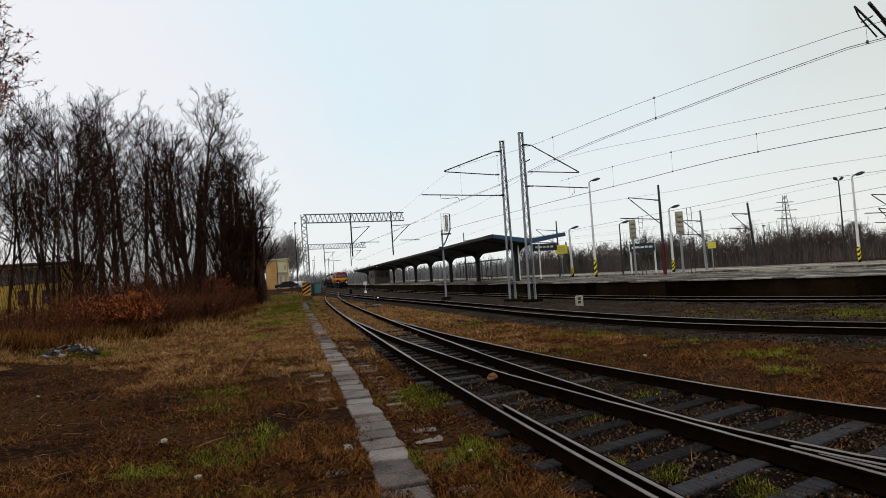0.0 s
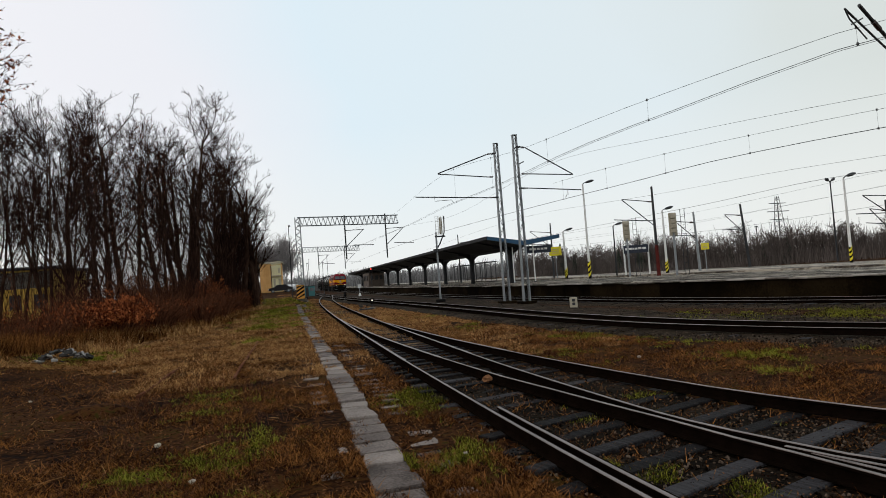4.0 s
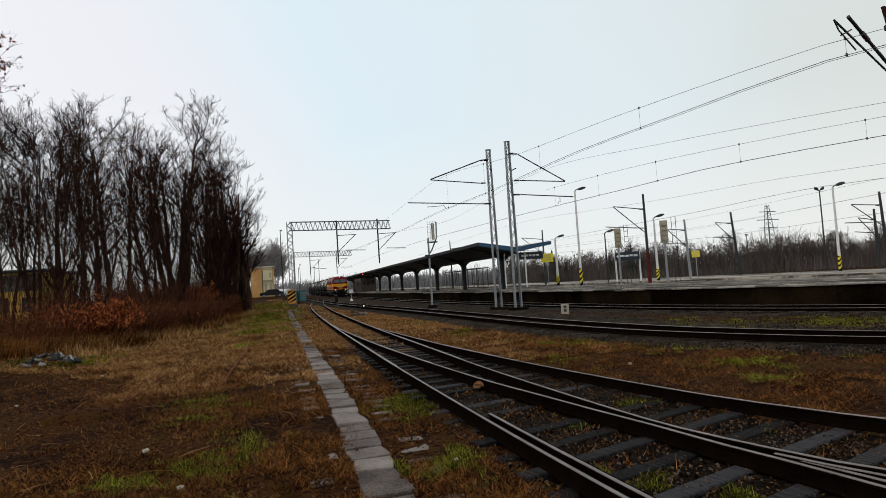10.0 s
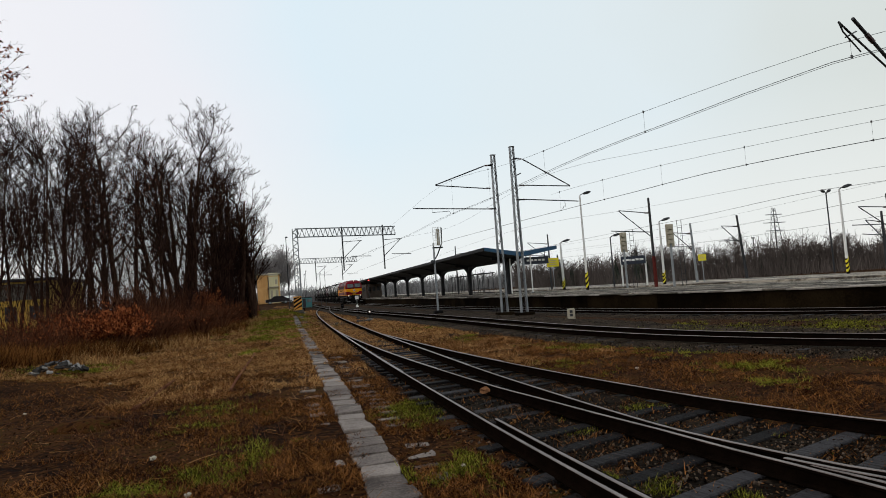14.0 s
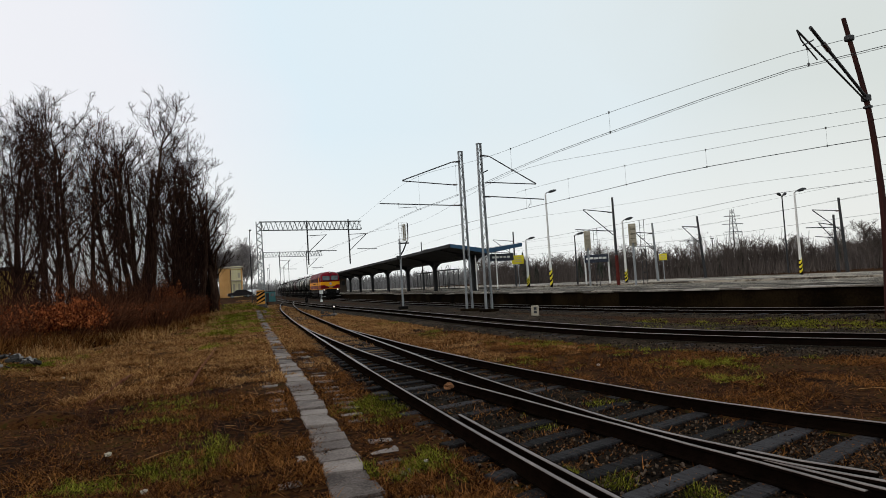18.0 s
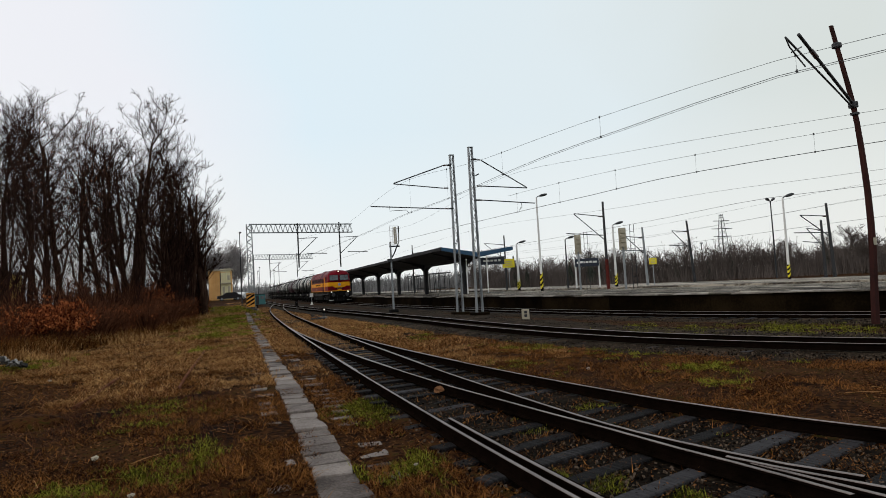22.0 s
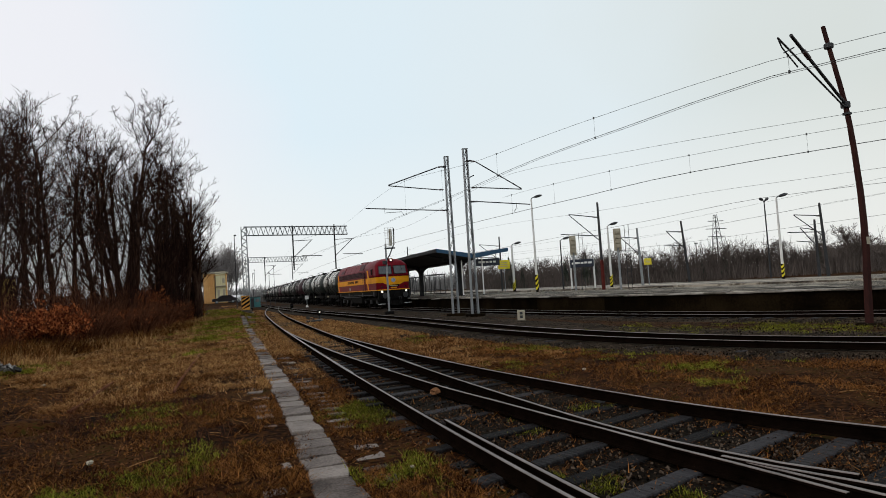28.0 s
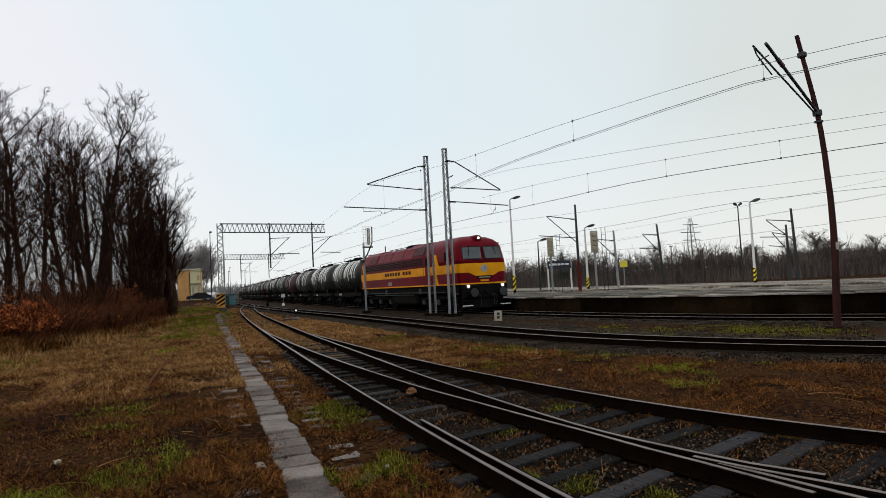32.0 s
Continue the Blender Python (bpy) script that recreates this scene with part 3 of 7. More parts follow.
# ---- path of slabs ----
def build_path():
    rnd = random.Random(9)
    path = thing("slab_path", pose(0, 0, 0), "narrow footpath of worn concrete slabs sunk in grass", "footpath", kind="structure")
    shapes = []
    for k in range(6):
        bm = bmesh.new()
        n = 7
        w, d = 0.42, 0.40
        out = []
        for sx, sy in ((-1, -1), (0, -1), (1, -1), (1, 0), (1, 1), (0, 1), (-1, 1), (-1, 0)):
            out.append((sx * w / 2 * rnd.uniform(0.9, 1.06), sy * d / 2 * rnd.uniform(0.92, 1.04)))
        top = [bm.verts.new((a * 0.97, b * 0.97, 0.0)) for a, b in out]
        mid = [bm.verts.new((a, b, -0.014)) for a, b in out]
        low = [bm.verts.new((a, b, -0.09)) for a, b in out]
        bm.faces.new(top)
        for ra, rb in ((top, mid), (mid, low)):
            for i in range(8):
                j = (i + 1) % 8
                bm.faces.new((rb[i], rb[j], ra[j], ra[i]))
        me = bpy.data.meshes.new("slab")
        bm.to_mesh(me)
        bm.free()
        me.materials.append(SLAB)
        shapes.append(me)

    def put(x, y, z, s):
        ob = new("slab", rnd.choice(shapes))
        ob.parent = path
        ob.matrix_basis = Matrix.Translation((x, y, z)) @ pose(0, 0, 0, rnd.uniform(-2, 2), rnd.uniform(-2, 2), rnd.uniform(-4, 4)) @ Matrix.Diagonal((s[0], s[1], 1, 1))

    y = 2.6
    while y < 60:
        cx = 0.77 - 0.012 * max(0, y - 10)
        put(cx + rnd.uniform(-0.02, 0.02), y, land(cx, y) + rnd.uniform(-0.022, 0.014), (rnd.uniform(0.92, 1.1), rnd.uniform(0.98, 1.07)))
        if rnd.random() < 0.5:
            put(cx - 0.5 + rnd.uniform(-0.04, 0.04), y + 0.1, land(cx, y) - rnd.uniform(0.018, 0.036), (rnd.uniform(0.5, 0.8), rnd.uniform(0.35, 0.7)))
        if rnd.random() < 0.75:
            put(cx + 0.53 + rnd.uniform(-0.05, 0.05), y, land(cx, y) - rnd.uniform(0.010, 0.032), (rnd.uniform(0.5, 0.9), rnd.uniform(0.35, 0.7)))
        y += 0.44 + rnd.uniform(-0.015, 0.02)


build_path()


# ---- platforms ----
def build_platforms():
    rnd = random.Random(12)
    ys = list(np.linspace(5, 230, 226))
    wide = 8.0
    top = Mesh().sweep([(1.95, PLAT_Z - 0.12), (1.72 + wide, PLAT_Z - 0.12), (1.72 + wide, PLAT_Z), (1.95, PLAT_Z)], [TRAIN.at(y) for y in ys])
    plat = setting("platform_1", top, PLAT_TOP, "long island platform with worn pale paving", "platform")
    y = 6.0
    while y < 230:
        step = 3.0 if y < 60 else 6.0
        # Wall face below the coping: shade is painted in by the dark concrete.
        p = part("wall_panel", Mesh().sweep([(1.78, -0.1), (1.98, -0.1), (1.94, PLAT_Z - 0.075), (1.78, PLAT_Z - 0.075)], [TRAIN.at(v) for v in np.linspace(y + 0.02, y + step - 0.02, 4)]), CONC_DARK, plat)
        y += step
    y = 6.0
    while y < 150:
        step = (1.0 if y < 60 else 3.0) * rnd.uniform(0.85, 1.2)
        o = 1.62 + rnd.uniform(-0.05, 0.05)
        dz = rnd.uniform(-0.035, 0.014) - (0.03 if rnd.random() < 0.15 else 0)
        part("coping_slab", Mesh().sweep([(o, PLAT_Z - 0.045 + dz), (o + 0.62, PLAT_Z - 0.045 + dz), (o + 0.62, PLAT_Z + 0.012 + dz), (o + 0.02, PLAT_Z + 0.012 + dz), (o, PLAT_Z - 0.01 + dz)], [TRAIN.at(v) for v in (y + 0.012, y + step / 2, y + step - 0.012)]), CONC, plat)
        y += step
    for off in (2.45, 3.1, 3.9, 4.9, 6.1, 7.4, 8.6):
        part("paving_joint", Mesh().sweep([(off, PLAT_Z + 0.004), (off + 0.2, PLAT_Z + 0.004), (off + 0.2, PLAT_Z + 0.009), (off, PLAT_Z + 0.009)], [TRAIN.at(v) for v in ys]), CONC_DARK, plat, "dark seam between paving rows")
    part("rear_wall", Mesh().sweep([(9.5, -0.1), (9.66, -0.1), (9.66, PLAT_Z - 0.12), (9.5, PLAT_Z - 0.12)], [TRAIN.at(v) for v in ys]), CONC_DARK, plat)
    top2 = Mesh().sweep([(13.2, -0.1), (21.5, -0.1), (21.5, PLAT_Z), (13.2, PLAT_Z)], [TRAIN.at(y) for y in np.linspace(14, 200, 94)])
    setting("platform_2", top2, PLAT_TOP, "second platform beyond the island track", "platform")


build_platforms()


def build_canopy():
    c = thing("platform_canopy", pose(18.5, 49, PLAT_Z), "dark butterfly-roofed platform canopy with blue fascia", "canopy")
    L = 138.0
    prof_n = [(-3.1, 3.72), (-0.2, 3.12), (0.2, 3.12), (3.1, 3.52), (3.1, 3.76), (0.2, 3.40), (-0.2, 3.40), (-3.1, 3.92)]

    def slabm(y0, y1, prof):
        m = Mesh()
        m.rings([[Vector((a, y0, b)) for a, b in prof], [Vector((a, y1, b)) for a, b in prof]])
        return m

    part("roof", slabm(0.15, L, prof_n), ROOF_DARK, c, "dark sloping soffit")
    fas = Mesh()
    fas.rings([[Vector((a, 0.0, b)) for a, b in [(-3.12, 3.70), (0, 3.08), (3.12, 3.50), (3.12, 3.82), (0, 3.46), (-3.12, 3.98)]], [Vector((a, 0.12, b)) for a, b in [(-3.12, 3.70), (0, 3.08), (3.12, 3.50), (3.12, 3.82), (0, 3.46), (-3.12, 3.98)]]])
    part("end_fascia", fas, BLUE, c, "blue painted end fascia")
    part("edge_fascia", Mesh().box((3.16, L / 2, 3.66), (0.06, L, 0.3)), BLUE, c, "blue painted edge fascia")
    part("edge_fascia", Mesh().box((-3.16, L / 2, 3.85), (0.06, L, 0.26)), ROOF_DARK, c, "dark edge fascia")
    for k in range(11):
        y = 3.5 + 12.5 * k
        m = Mesh()
        m.box((0, y, 1.60), (0.38, 0.44, 3.2), ch=0.04)
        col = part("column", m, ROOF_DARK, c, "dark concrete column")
        for sgn in (-1, 1):
            steps = []
            for i in range(7):
                hu = 2.2 + 0.85 * math.sin(i / 6 * math.pi / 2)
                xu = 0.18 + 1.3 * (1 - math.cos(i / 6 * math.pi / 2))
                steps.append([Vector((sgn * xu, y + dy, zz)) for dy, zz in ((-0.2, hu), (0.2, hu), (0.2, 3.24 + 0.23 * xu), (-0.2, 3.24 + 0.23 * xu))])
            part("bracket", Mesh().rings(steps), ROOF_DARK, col)
        if k < 10:
            for sg in (-1, 1):
                if sg == 1 or k > 0:
                    steps = []
                    for i in range(7):
                        hu = 2.0 + 0.95 * math.sin(i / 6 * math.pi / 2)
                        yu = y + sg * (0.2 + 1.3 * (1 - math.cos(i / 6 * math.pi / 2)))
                        steps.append([Vector((x, yu, zz)) for x, zz in ((-0.19, hu), (0.19, hu), (0.19, 3.24), (-0.19, 3.24))])
                    part("haunch", Mesh().rings(steps), ROOF_DARK, col)
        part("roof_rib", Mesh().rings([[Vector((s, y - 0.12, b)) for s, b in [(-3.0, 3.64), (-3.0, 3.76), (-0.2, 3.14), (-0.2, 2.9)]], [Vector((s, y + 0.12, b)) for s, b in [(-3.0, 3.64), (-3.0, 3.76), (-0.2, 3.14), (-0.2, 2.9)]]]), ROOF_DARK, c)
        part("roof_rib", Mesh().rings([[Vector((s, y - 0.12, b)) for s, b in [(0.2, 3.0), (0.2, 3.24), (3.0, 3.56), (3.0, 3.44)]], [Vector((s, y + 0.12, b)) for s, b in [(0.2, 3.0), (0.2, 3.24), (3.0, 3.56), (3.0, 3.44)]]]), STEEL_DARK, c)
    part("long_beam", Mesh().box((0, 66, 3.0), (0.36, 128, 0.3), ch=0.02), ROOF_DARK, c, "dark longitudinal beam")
    # hanging name board under the near end
    hb = thing("hanging_sign", pose(20.2, 50.2, PLAT_Z), "dark hanging destination board under the canopy end", "sign")
    part("board", Mesh().box((0, 0, 2.72), (2.3, 0.14, 0.62), ch=0.02), SIGN_NAVY, hb)
    for x in (-0.85, 0.85):
        part("hanger", Mesh().tube((x, 0, 3.0), (x, 0, 3.66), 0.03), STEEL_DARK, hb)
    for k in range(5):
        part("letter_bar", Mesh().box((-0.7 + 0.34 * k, -0.075, 2.74), (0.24, 0.012, 0.16)), WHITE, hb, "pale unreadable lettering bar")
    # kiosk building under the canopy
    k = thing("platform_building", pose(17.6, 139, PLAT_Z), "dull brown rendered building under the platform canopy", "building")
    part("wall", Mesh().box((0, 6, 1.5), (3.4, 12, 3.0), ch=0.03), DULL_BROWN, k)
    for i in range(3):
        w = part("window", Mesh().box((-1.0 + 1.0 * i, -0.03, 1.9), (0.62, 0.08, 0.9), ch=0.01), STEEL_DARK, k, "dark window")
        part("sill", Mesh().box((-1.0 + 1.0 * i, -0.08, 1.42), (0.72, 0.12, 0.05)), CONC, w)
    for i in range(3):
        w = part("window", Mesh().box((-1.83, 2.5 + 3.2 * i, 1.9), (0.08, 1.3, 1.0), ch=0.01), STEEL_DARK, k, "dark window")
    part("door", Mesh().box((-1.83, 11.0, 1.05), (0.08, 1.0, 2.1), ch=0.01), STEEL_DARK, k, "dark door")


build_canopy()


# ---- overhead line ----
def lattice_mast(name, x, y, h, label, lean=0.0):
    m = thing(name, pose(x, y, 0, 0, lean, 0), label, "catenary mast", "lattice catenary masts")
    b, t = 0.175, 0.10
    part("foundation", Mesh().box((0, 0, 0.02), (0.95, 0.7, 0.24), ch=0.03), CONC_DARK, m, "dark concrete foundation block")
    for s in (-1, 1):
        leg = Mesh()
        prof = [(-0.03, -0.13), (0.03, -0.13), (0.03, 0.13), (-0.03, 0.13)]
        leg.rings([[Vector((s * b + px, py, 0.1)) for px, py in prof], [Vector((s * t + px, py * 0.75, h)) for px, py in prof]])
        part("channel", leg, STEEL, m)
    n = 15
    for k in range(n):
        z0, z1 = 0.25 + (h - 0.3) * k / n, 0.25 + (h - 0.3) * (k + 1) / n
        w0, w1 = b + (t - b) * z0 / h, b + (t - b) * z1 / h
        for yy in (-0.11, 0.11):
            sg = 1 if (k % 2) == 0 else -1
            part("lacing_bar", Mesh().tube((-sg * w0, yy, z0), (sg * w1, yy, z1), 0.014, seg=4), STEEL_DARK, m)
    part("cap", Mesh().box((0, 0, h + 0.01), (2 * t + 0.1, 0.24, 0.03)), STEEL, m)
    return m


def insulator(parent, p, d, n=4):
    p, d = Vector(p), Vector(d).normalized()
    m = Mesh()
    for k in range(n):
        m.tube(p + d * 0.07 * k, p + d * (0.07 * k + 0.035), 0.06, 0.035, seg=8)
    m.tube(p - d * 0.05, p + d * (0.07 * n + 0.05), 0.022, seg=6)
    return part("insulator", m, INSUL, parent)


def cantilever(parent, s, z_top, z_mid, z_low, reach_top, reach_low, z_tip, z_low_end, contact):
    """Raised tube, level strut and steady arm on the side s of a mast."""
    part("clamp", Mesh().box((s * 0.16, 0, z_top), (0.22, 0.3, 0.06)), STEEL_DARK, parent)
    part("clamp", Mesh().box((s * 0.2, 0, z_low), (0.22, 0.3, 0.06)), STEEL_DARK, parent)
    insulator(parent, (s * 0.3, 0, z_top), (s, 0, -0.1))
    part("raised_tube", Mesh().tube((s * 0.62, 0, z_top - 0.05), (s * reach_top, 0, z_tip), 0.034), STEEL_DARK, parent)
    insulator(parent, (s * 0.32, 0, z_mid), (s, 0, 0))
    part("strut", Mesh().tube((s * 0.62, 0, z_mid), (s * reach_top, 0, z_tip - 0.03), 0.03), STEEL_DARK, parent)
    insulator(parent, (s * 0.32, 0, z_low), (s, 0, 0))
    part("registration_tube", Mesh().tube((s * 0.62, 0, z_low), (s * reach_low, 0, z_low_end), 0.03), STEEL_DARK, parent)
    part("steady_arm", Mesh().pipe([(s * (reach_low * 0.78), 0, z_low_end), (s * reach_low * 0.78, 0, z_low_end - 0.28), (s * contact, 0, z_low_end - 0.24), (s * (contact - 0.1), 0, z_low_end - 0.4)], 0.016), STEEL_DARK, parent)


def build_masts():
    a = lattice_mast("lattice_mast", 12.0, 35.2, 9.4, "grey galvanised lattice mast with an arm over the main track")
    cantilever(a, -1, 8.81, 7.44, 6.22, 3.6, 5.0, 7.74, 6.43, 2.9)
    b = lattice_mast("lattice_mast", 12.42, 33.1, 9.4, "grey galvanised lattice mast with an arm over the platform track")
    cantilever(b, 1, 8.72, 7.2, 6.4, 3.35, 3.8, 7.1, 6.18, 2.9)
    part("feeder_bracket", Mesh().tube((0.12, 0, 7.75), (0.45, 0, 7.9), 0.03), STEEL_DARK, b)

    # tapered rust-red mast with an angled bracket
    g = thing("tube_mast", pose(16.31, 13.0, -0.05), "slightly bent rust-red steel mast with an angled bracket arm", "catenary mast")
    bend = Line((-0.1, 0.0), (1.1, 0.08), (2.35, 0.17), (3.75, 0.17), (5.05, 0.08), (6.15, -0.06), (7.75, -0.45), (8.35, -0.60))
    width = Line((0, 0.145), (2.6, 0.125), (6.3, 0.095), (8.4, 0.08))
    prof = [(-0.5, -0.5), (0.5, -0.5), (0.5, 0.5), (-0.5, 0.5)]
    part("pole", Mesh().rings([[Vector((bend.x(z) + px * width.x(z), py * width.x(z), z)) for px, py in prof] for z in (-0.1, 0.5, 1.2, 2.1, 2.9, 3.7, 4.9, 5.6, 6.2, 6.7, 7.1, 7.7, 8.35)]), RUST, g, "rust-red painted tapered pole")
    part("marker_plate", Mesh().box((0.17, -0.08, 2.35), (0.11, 0.012, 0.2), ch=0.003), SIGNAL_BACK, g, "small pale plate")
    part("foundation", Mesh().box((0.02, 0, 0.02), (0.5, 0.5, 0.16), ch=0.03), CONC_DARK, g, "dark concrete foundation")
    part("collar", Mesh().box((-0.06, 0, 6.15), (0.19, 0.19, 0.18), ch=0.02), STEEL_DARK, g)
    part("collar", Mesh().box((-0.03, 0, 5.9), (0.17, 0.17, 0.07), ch=0.01), STEEL_DARK, g)
    part("head_clamp", Mesh().box((-0.46, 0, 7.8), (0.2, 0.2, 0.16), ch=0.03), STEEL_DARK, g)
    root, tip, tip2 = Vector((-0.06, 0, 6.18)), Vector((-4.19, -1.8, 7.08)), Vector((-3.40, -1.45, 7.34))
    part("bracket_tube", Mesh().tube(root, tip2, 0.04), STEEL_DARK, g)
    part("bracket_tube", Mesh().tube(root + Vector((0, 0, -0.12)), tip, 0.024), STEEL_DARK, g)
    insulator(g, root.lerp(tip2, 0.7), tip2 - root, 6)
    part("drop_arm", Mesh().pipe([tip, tip + Vector((0.15, 0.05, -0.2)), Vector((-3.28, -1.45, 6.56))], 0.018), STEEL_DARK, g)
    part("drop_arm", Mesh().tube(Vector((-3.94, -1.7, 6.78)), Vector((-3.34, -1.45, 7.04)), 0.016), STEEL_DARK, g)


build_masts()

CAT_MAIN = Line((4, 18.5), (8, 14.8), (11.4, 12.75), (16, 11.0), (22, 9.8), (35, 8.8), (50, 7.7), (73, 6.6), (130, 5.2))


def wire(plan, zline, y0, y1, r, label, off=0.0, step=2.0, group="overhead wires"):
    ys = np.linspace(y0, y1, int((y1 - y0) / step) + 2)
    m = Mesh().pipe([plan.at(y, off, zline.x(y)) for y in ys], r, 4)
    return tagged(new("overhead_wire", m.data("overhead_wire", WIRE)), label, "wire", group)


def droppers(plan, za, zb, y0, y1, step, off=0.0):
    y = y0
    m = Mesh()
    while y < y1:
        p = plan.at(y, off, za.x(y))
        q = plan.at(y, off, zb.x(y))
        m.tube(p, q, 0.004, seg=3)
        for zz in (p, q):
            m.box(zz, (0.035, 0.035, 0.07))
        y += step
    return tagged(new("wire_droppers", m.data("wire_droppers", WIRE)), "thin dropper wires with clips between overhead wires", "wire", "", "stuff")


def build_wires():
    zm1 = Line((4, 6.6), (10, 6.69), (11.6, 6.75), (16, 6.70), (24, 6.84), (35, 7.7), (50, 6.9), (73, 7.8), (100, 6.9), (130, 7.8))
    zc1 = Line((4, 6.2), (10, 6.33), (11.4, 6.37), (12.8, 6.31), (15.6, 6.13), (19.4, 6.03), (27, 5.8), (35, 5.85), (44, 5.64), (73, 5.7), (130, 5.7))
    wire(CAT_MAIN, zm1, 4, 130, 0.006, "thin carrier wire over the main track")
    wire(CAT_MAIN, zc1, 4, 130, 0.008, "contact wire over the main track", off=-0.05)
    wire(CAT_MAIN, zc1, 4, 73, 0.006, "second contact wire over the main track", off=0.10)
    droppers(CAT_MAIN, zm1, zc1, 6, 34, 5.5)
    zm2 = Line((5, 6.0), (14.4, 6.41), (17.6, 6.61), (23, 7.01), (33, 7.75), (50, 6.8), (73, 7.8), (130, 7.6))
    zn2 = Line((5, 5.7), (14.4, 6.0), (19.2, 6.17), (24.6, 6.39), (31.2, 6.57), (35, 6.6))
    zc2 = Line((5, 5.3), (14.5, 5.43), (21.4, 5.56), (26, 5.52), (37.7, 5.61), (70, 5.9), (130, 5.8))
    wire(TRAIN, zm2, 6, 130, 0.006, "carrier wire over the platform track")
    wire(TRAIN, zn2, 6, 33, 0.006, "auxiliary wire over the platform track")
    wire(TRAIN, zc2, 6, 130, 0.012, "dark contact wire over the platform track")
    droppers(TRAIN, zn2, zc2, 8, 33, 4.0)
    z6 = Line((15, 5.9), (22, 6.03), (28, 6.26), (38, 6.51), (64, 7.5), (110, 6.8))
    z7 = Line((15, 5.2), (22, 5.34), (26, 5.41), (35, 5.2), (63, 5.1), (110, 5.4))
    wire(TRAIN, z6, 15, 110, 0.007, "carrier wire over the island track", off=11.5)
    wire(TRAIN, z7, 15, 110, 0.010, "contact wire over the island track", off=11.5)
    z8 = Line((15, 5.7), (27, 5.35), (49, 4.81), (100, 5.6))
    z9 = Line((15, 4.4), (27, 4.21), (44, 4.0), (100, 5.0))
    for dz, of in ((0.0, 20), (0.5, 24), (0.9, 20)):
        wire(TRAIN, Line(*[(a, b + dz) for a, b in z8.p]), 15, 110, 0.006, "thin far overhead wire", off=of)
    wire(TRAIN, z9, 15, 110, 0.009, "far contact wire beyond the platforms", off=20)


build_wires()


def truss(me, p0, p1, depth, width, n, r=0.035):
    p0, p1 = Vector(p0), Vector(p1)
    for dy in (-width / 2, width / 2):
        for dz in (0, -depth):
            me.tube(p0 + Vector((0, dy, dz)), p1 + Vector((0, dy, dz)), r, seg=4)
        for k in range(n):
            a, b = p0.lerp(p1, k / n), p0.lerp(p1, (k + 0.5) / n)
            c = p0.lerp(p1, (k + 1) / n)
            me.tube(a + Vector((0, dy, -depth)), b + Vector((0, dy, 0)), r * 0.6, seg=4)
            me.tube(b + Vector((0, dy, 0)), c + Vector((0, dy, -depth)), r * 0.6, seg=4)
    return me


def build_gantry(x0, x1, y, h, base, drops, label):
    g = thing("signal_gantry", pose(x0, y, base), label, "catenary gantry", "steel gantries")
    hh = h - base
    leg = Mesh()
    for sx in (-0.28, 0.28):
        for sy in (-0.28, 0.28):
            leg.tube((sx, sy, 0), (sx, sy, hh), 0.05, seg=4)
    n = 24
    for k in range(n):
        z0, z1 = hh * k / n, hh * (k + 1) / n
        for sy in (-0.28, 0.28):
            s = 1 if k % 2 else -1
            leg.tube((-0.28 * s, sy, z0), (0.28 * s, sy, z1), 0.028, seg=4)
            leg.tube((sy, -0.28 * s, z0), (sy, 0.28 * s, z1), 0.028, seg=4)
    part("lattice_leg", leg, STEEL, g, "grey lattice leg")
    part("footing", Mesh().box((0, 0, 0.1), (1.0, 1.0, 0.5), ch=0.04), CONC, g)
    part("beam", truss(Mesh(), (0, 0, hh), (x1 - x0, 0, hh - 0.25), 0.95, 0.5, 22, 0.04), STEEL, g, "grey truss beam")
    for xd, zl in drops:
        d = part("drop_post", Mesh().tube((xd, 0, hh), (xd, 0, zl - base), 0.08, seg=6), STEEL_DARK, g)
        part("raised_tube", Mesh().tube((xd, 0, 6.0 - base), (xd + 2.05, 0, 7.9 - base), 0.04), STEEL_DARK, d)
        part("strut", Mesh().tube((xd, 0, 7.9 - base), (xd + 2.2, 0, 7.95 - base), 0.035), STEEL_DARK, d)
        part("registration_tube", Mesh().tube((xd + 0.9, 0, 6.2 - base), (xd + 3.2, 0, 6.1 - base), 0.04), STEEL_DARK, d)


build_gantry(0.75, 12.2, 73, 9.65, land(0.75, 73), [(5.25, 4.6), (9.95, 4.5)], "grey steel lattice gantry across the tracks with hanging arms")
build_gantry(1.7, 13.4, 130, 9.7, land(1.7, 130), [(3.3, 5.0), (8.6, 4.9)], "far grey steel lattice gantry across the tracks")


# ---- the freight train ----
def outline(w, y0, y1, z, r0=0.24, r1=0.25, n=5):
    """A rounded plan outline at the height z, from the front y0 to the rear y1."""
    pts = []
    for cx, cy, r, a0 in ((w - r0, y0 + r0, r0, -90), (w - r1, y1 - r1, r1, 0), (-w + r1, y1 - r1, r1, 90), (-w + r0, y0 + r0, r0, 180)):
        for k in range(n + 1):
            a = radians(a0 + 90 * k / n)
            pts.append(Vector((cx + r * math.cos(a), cy + r * math.sin(a), z)))
    return pts


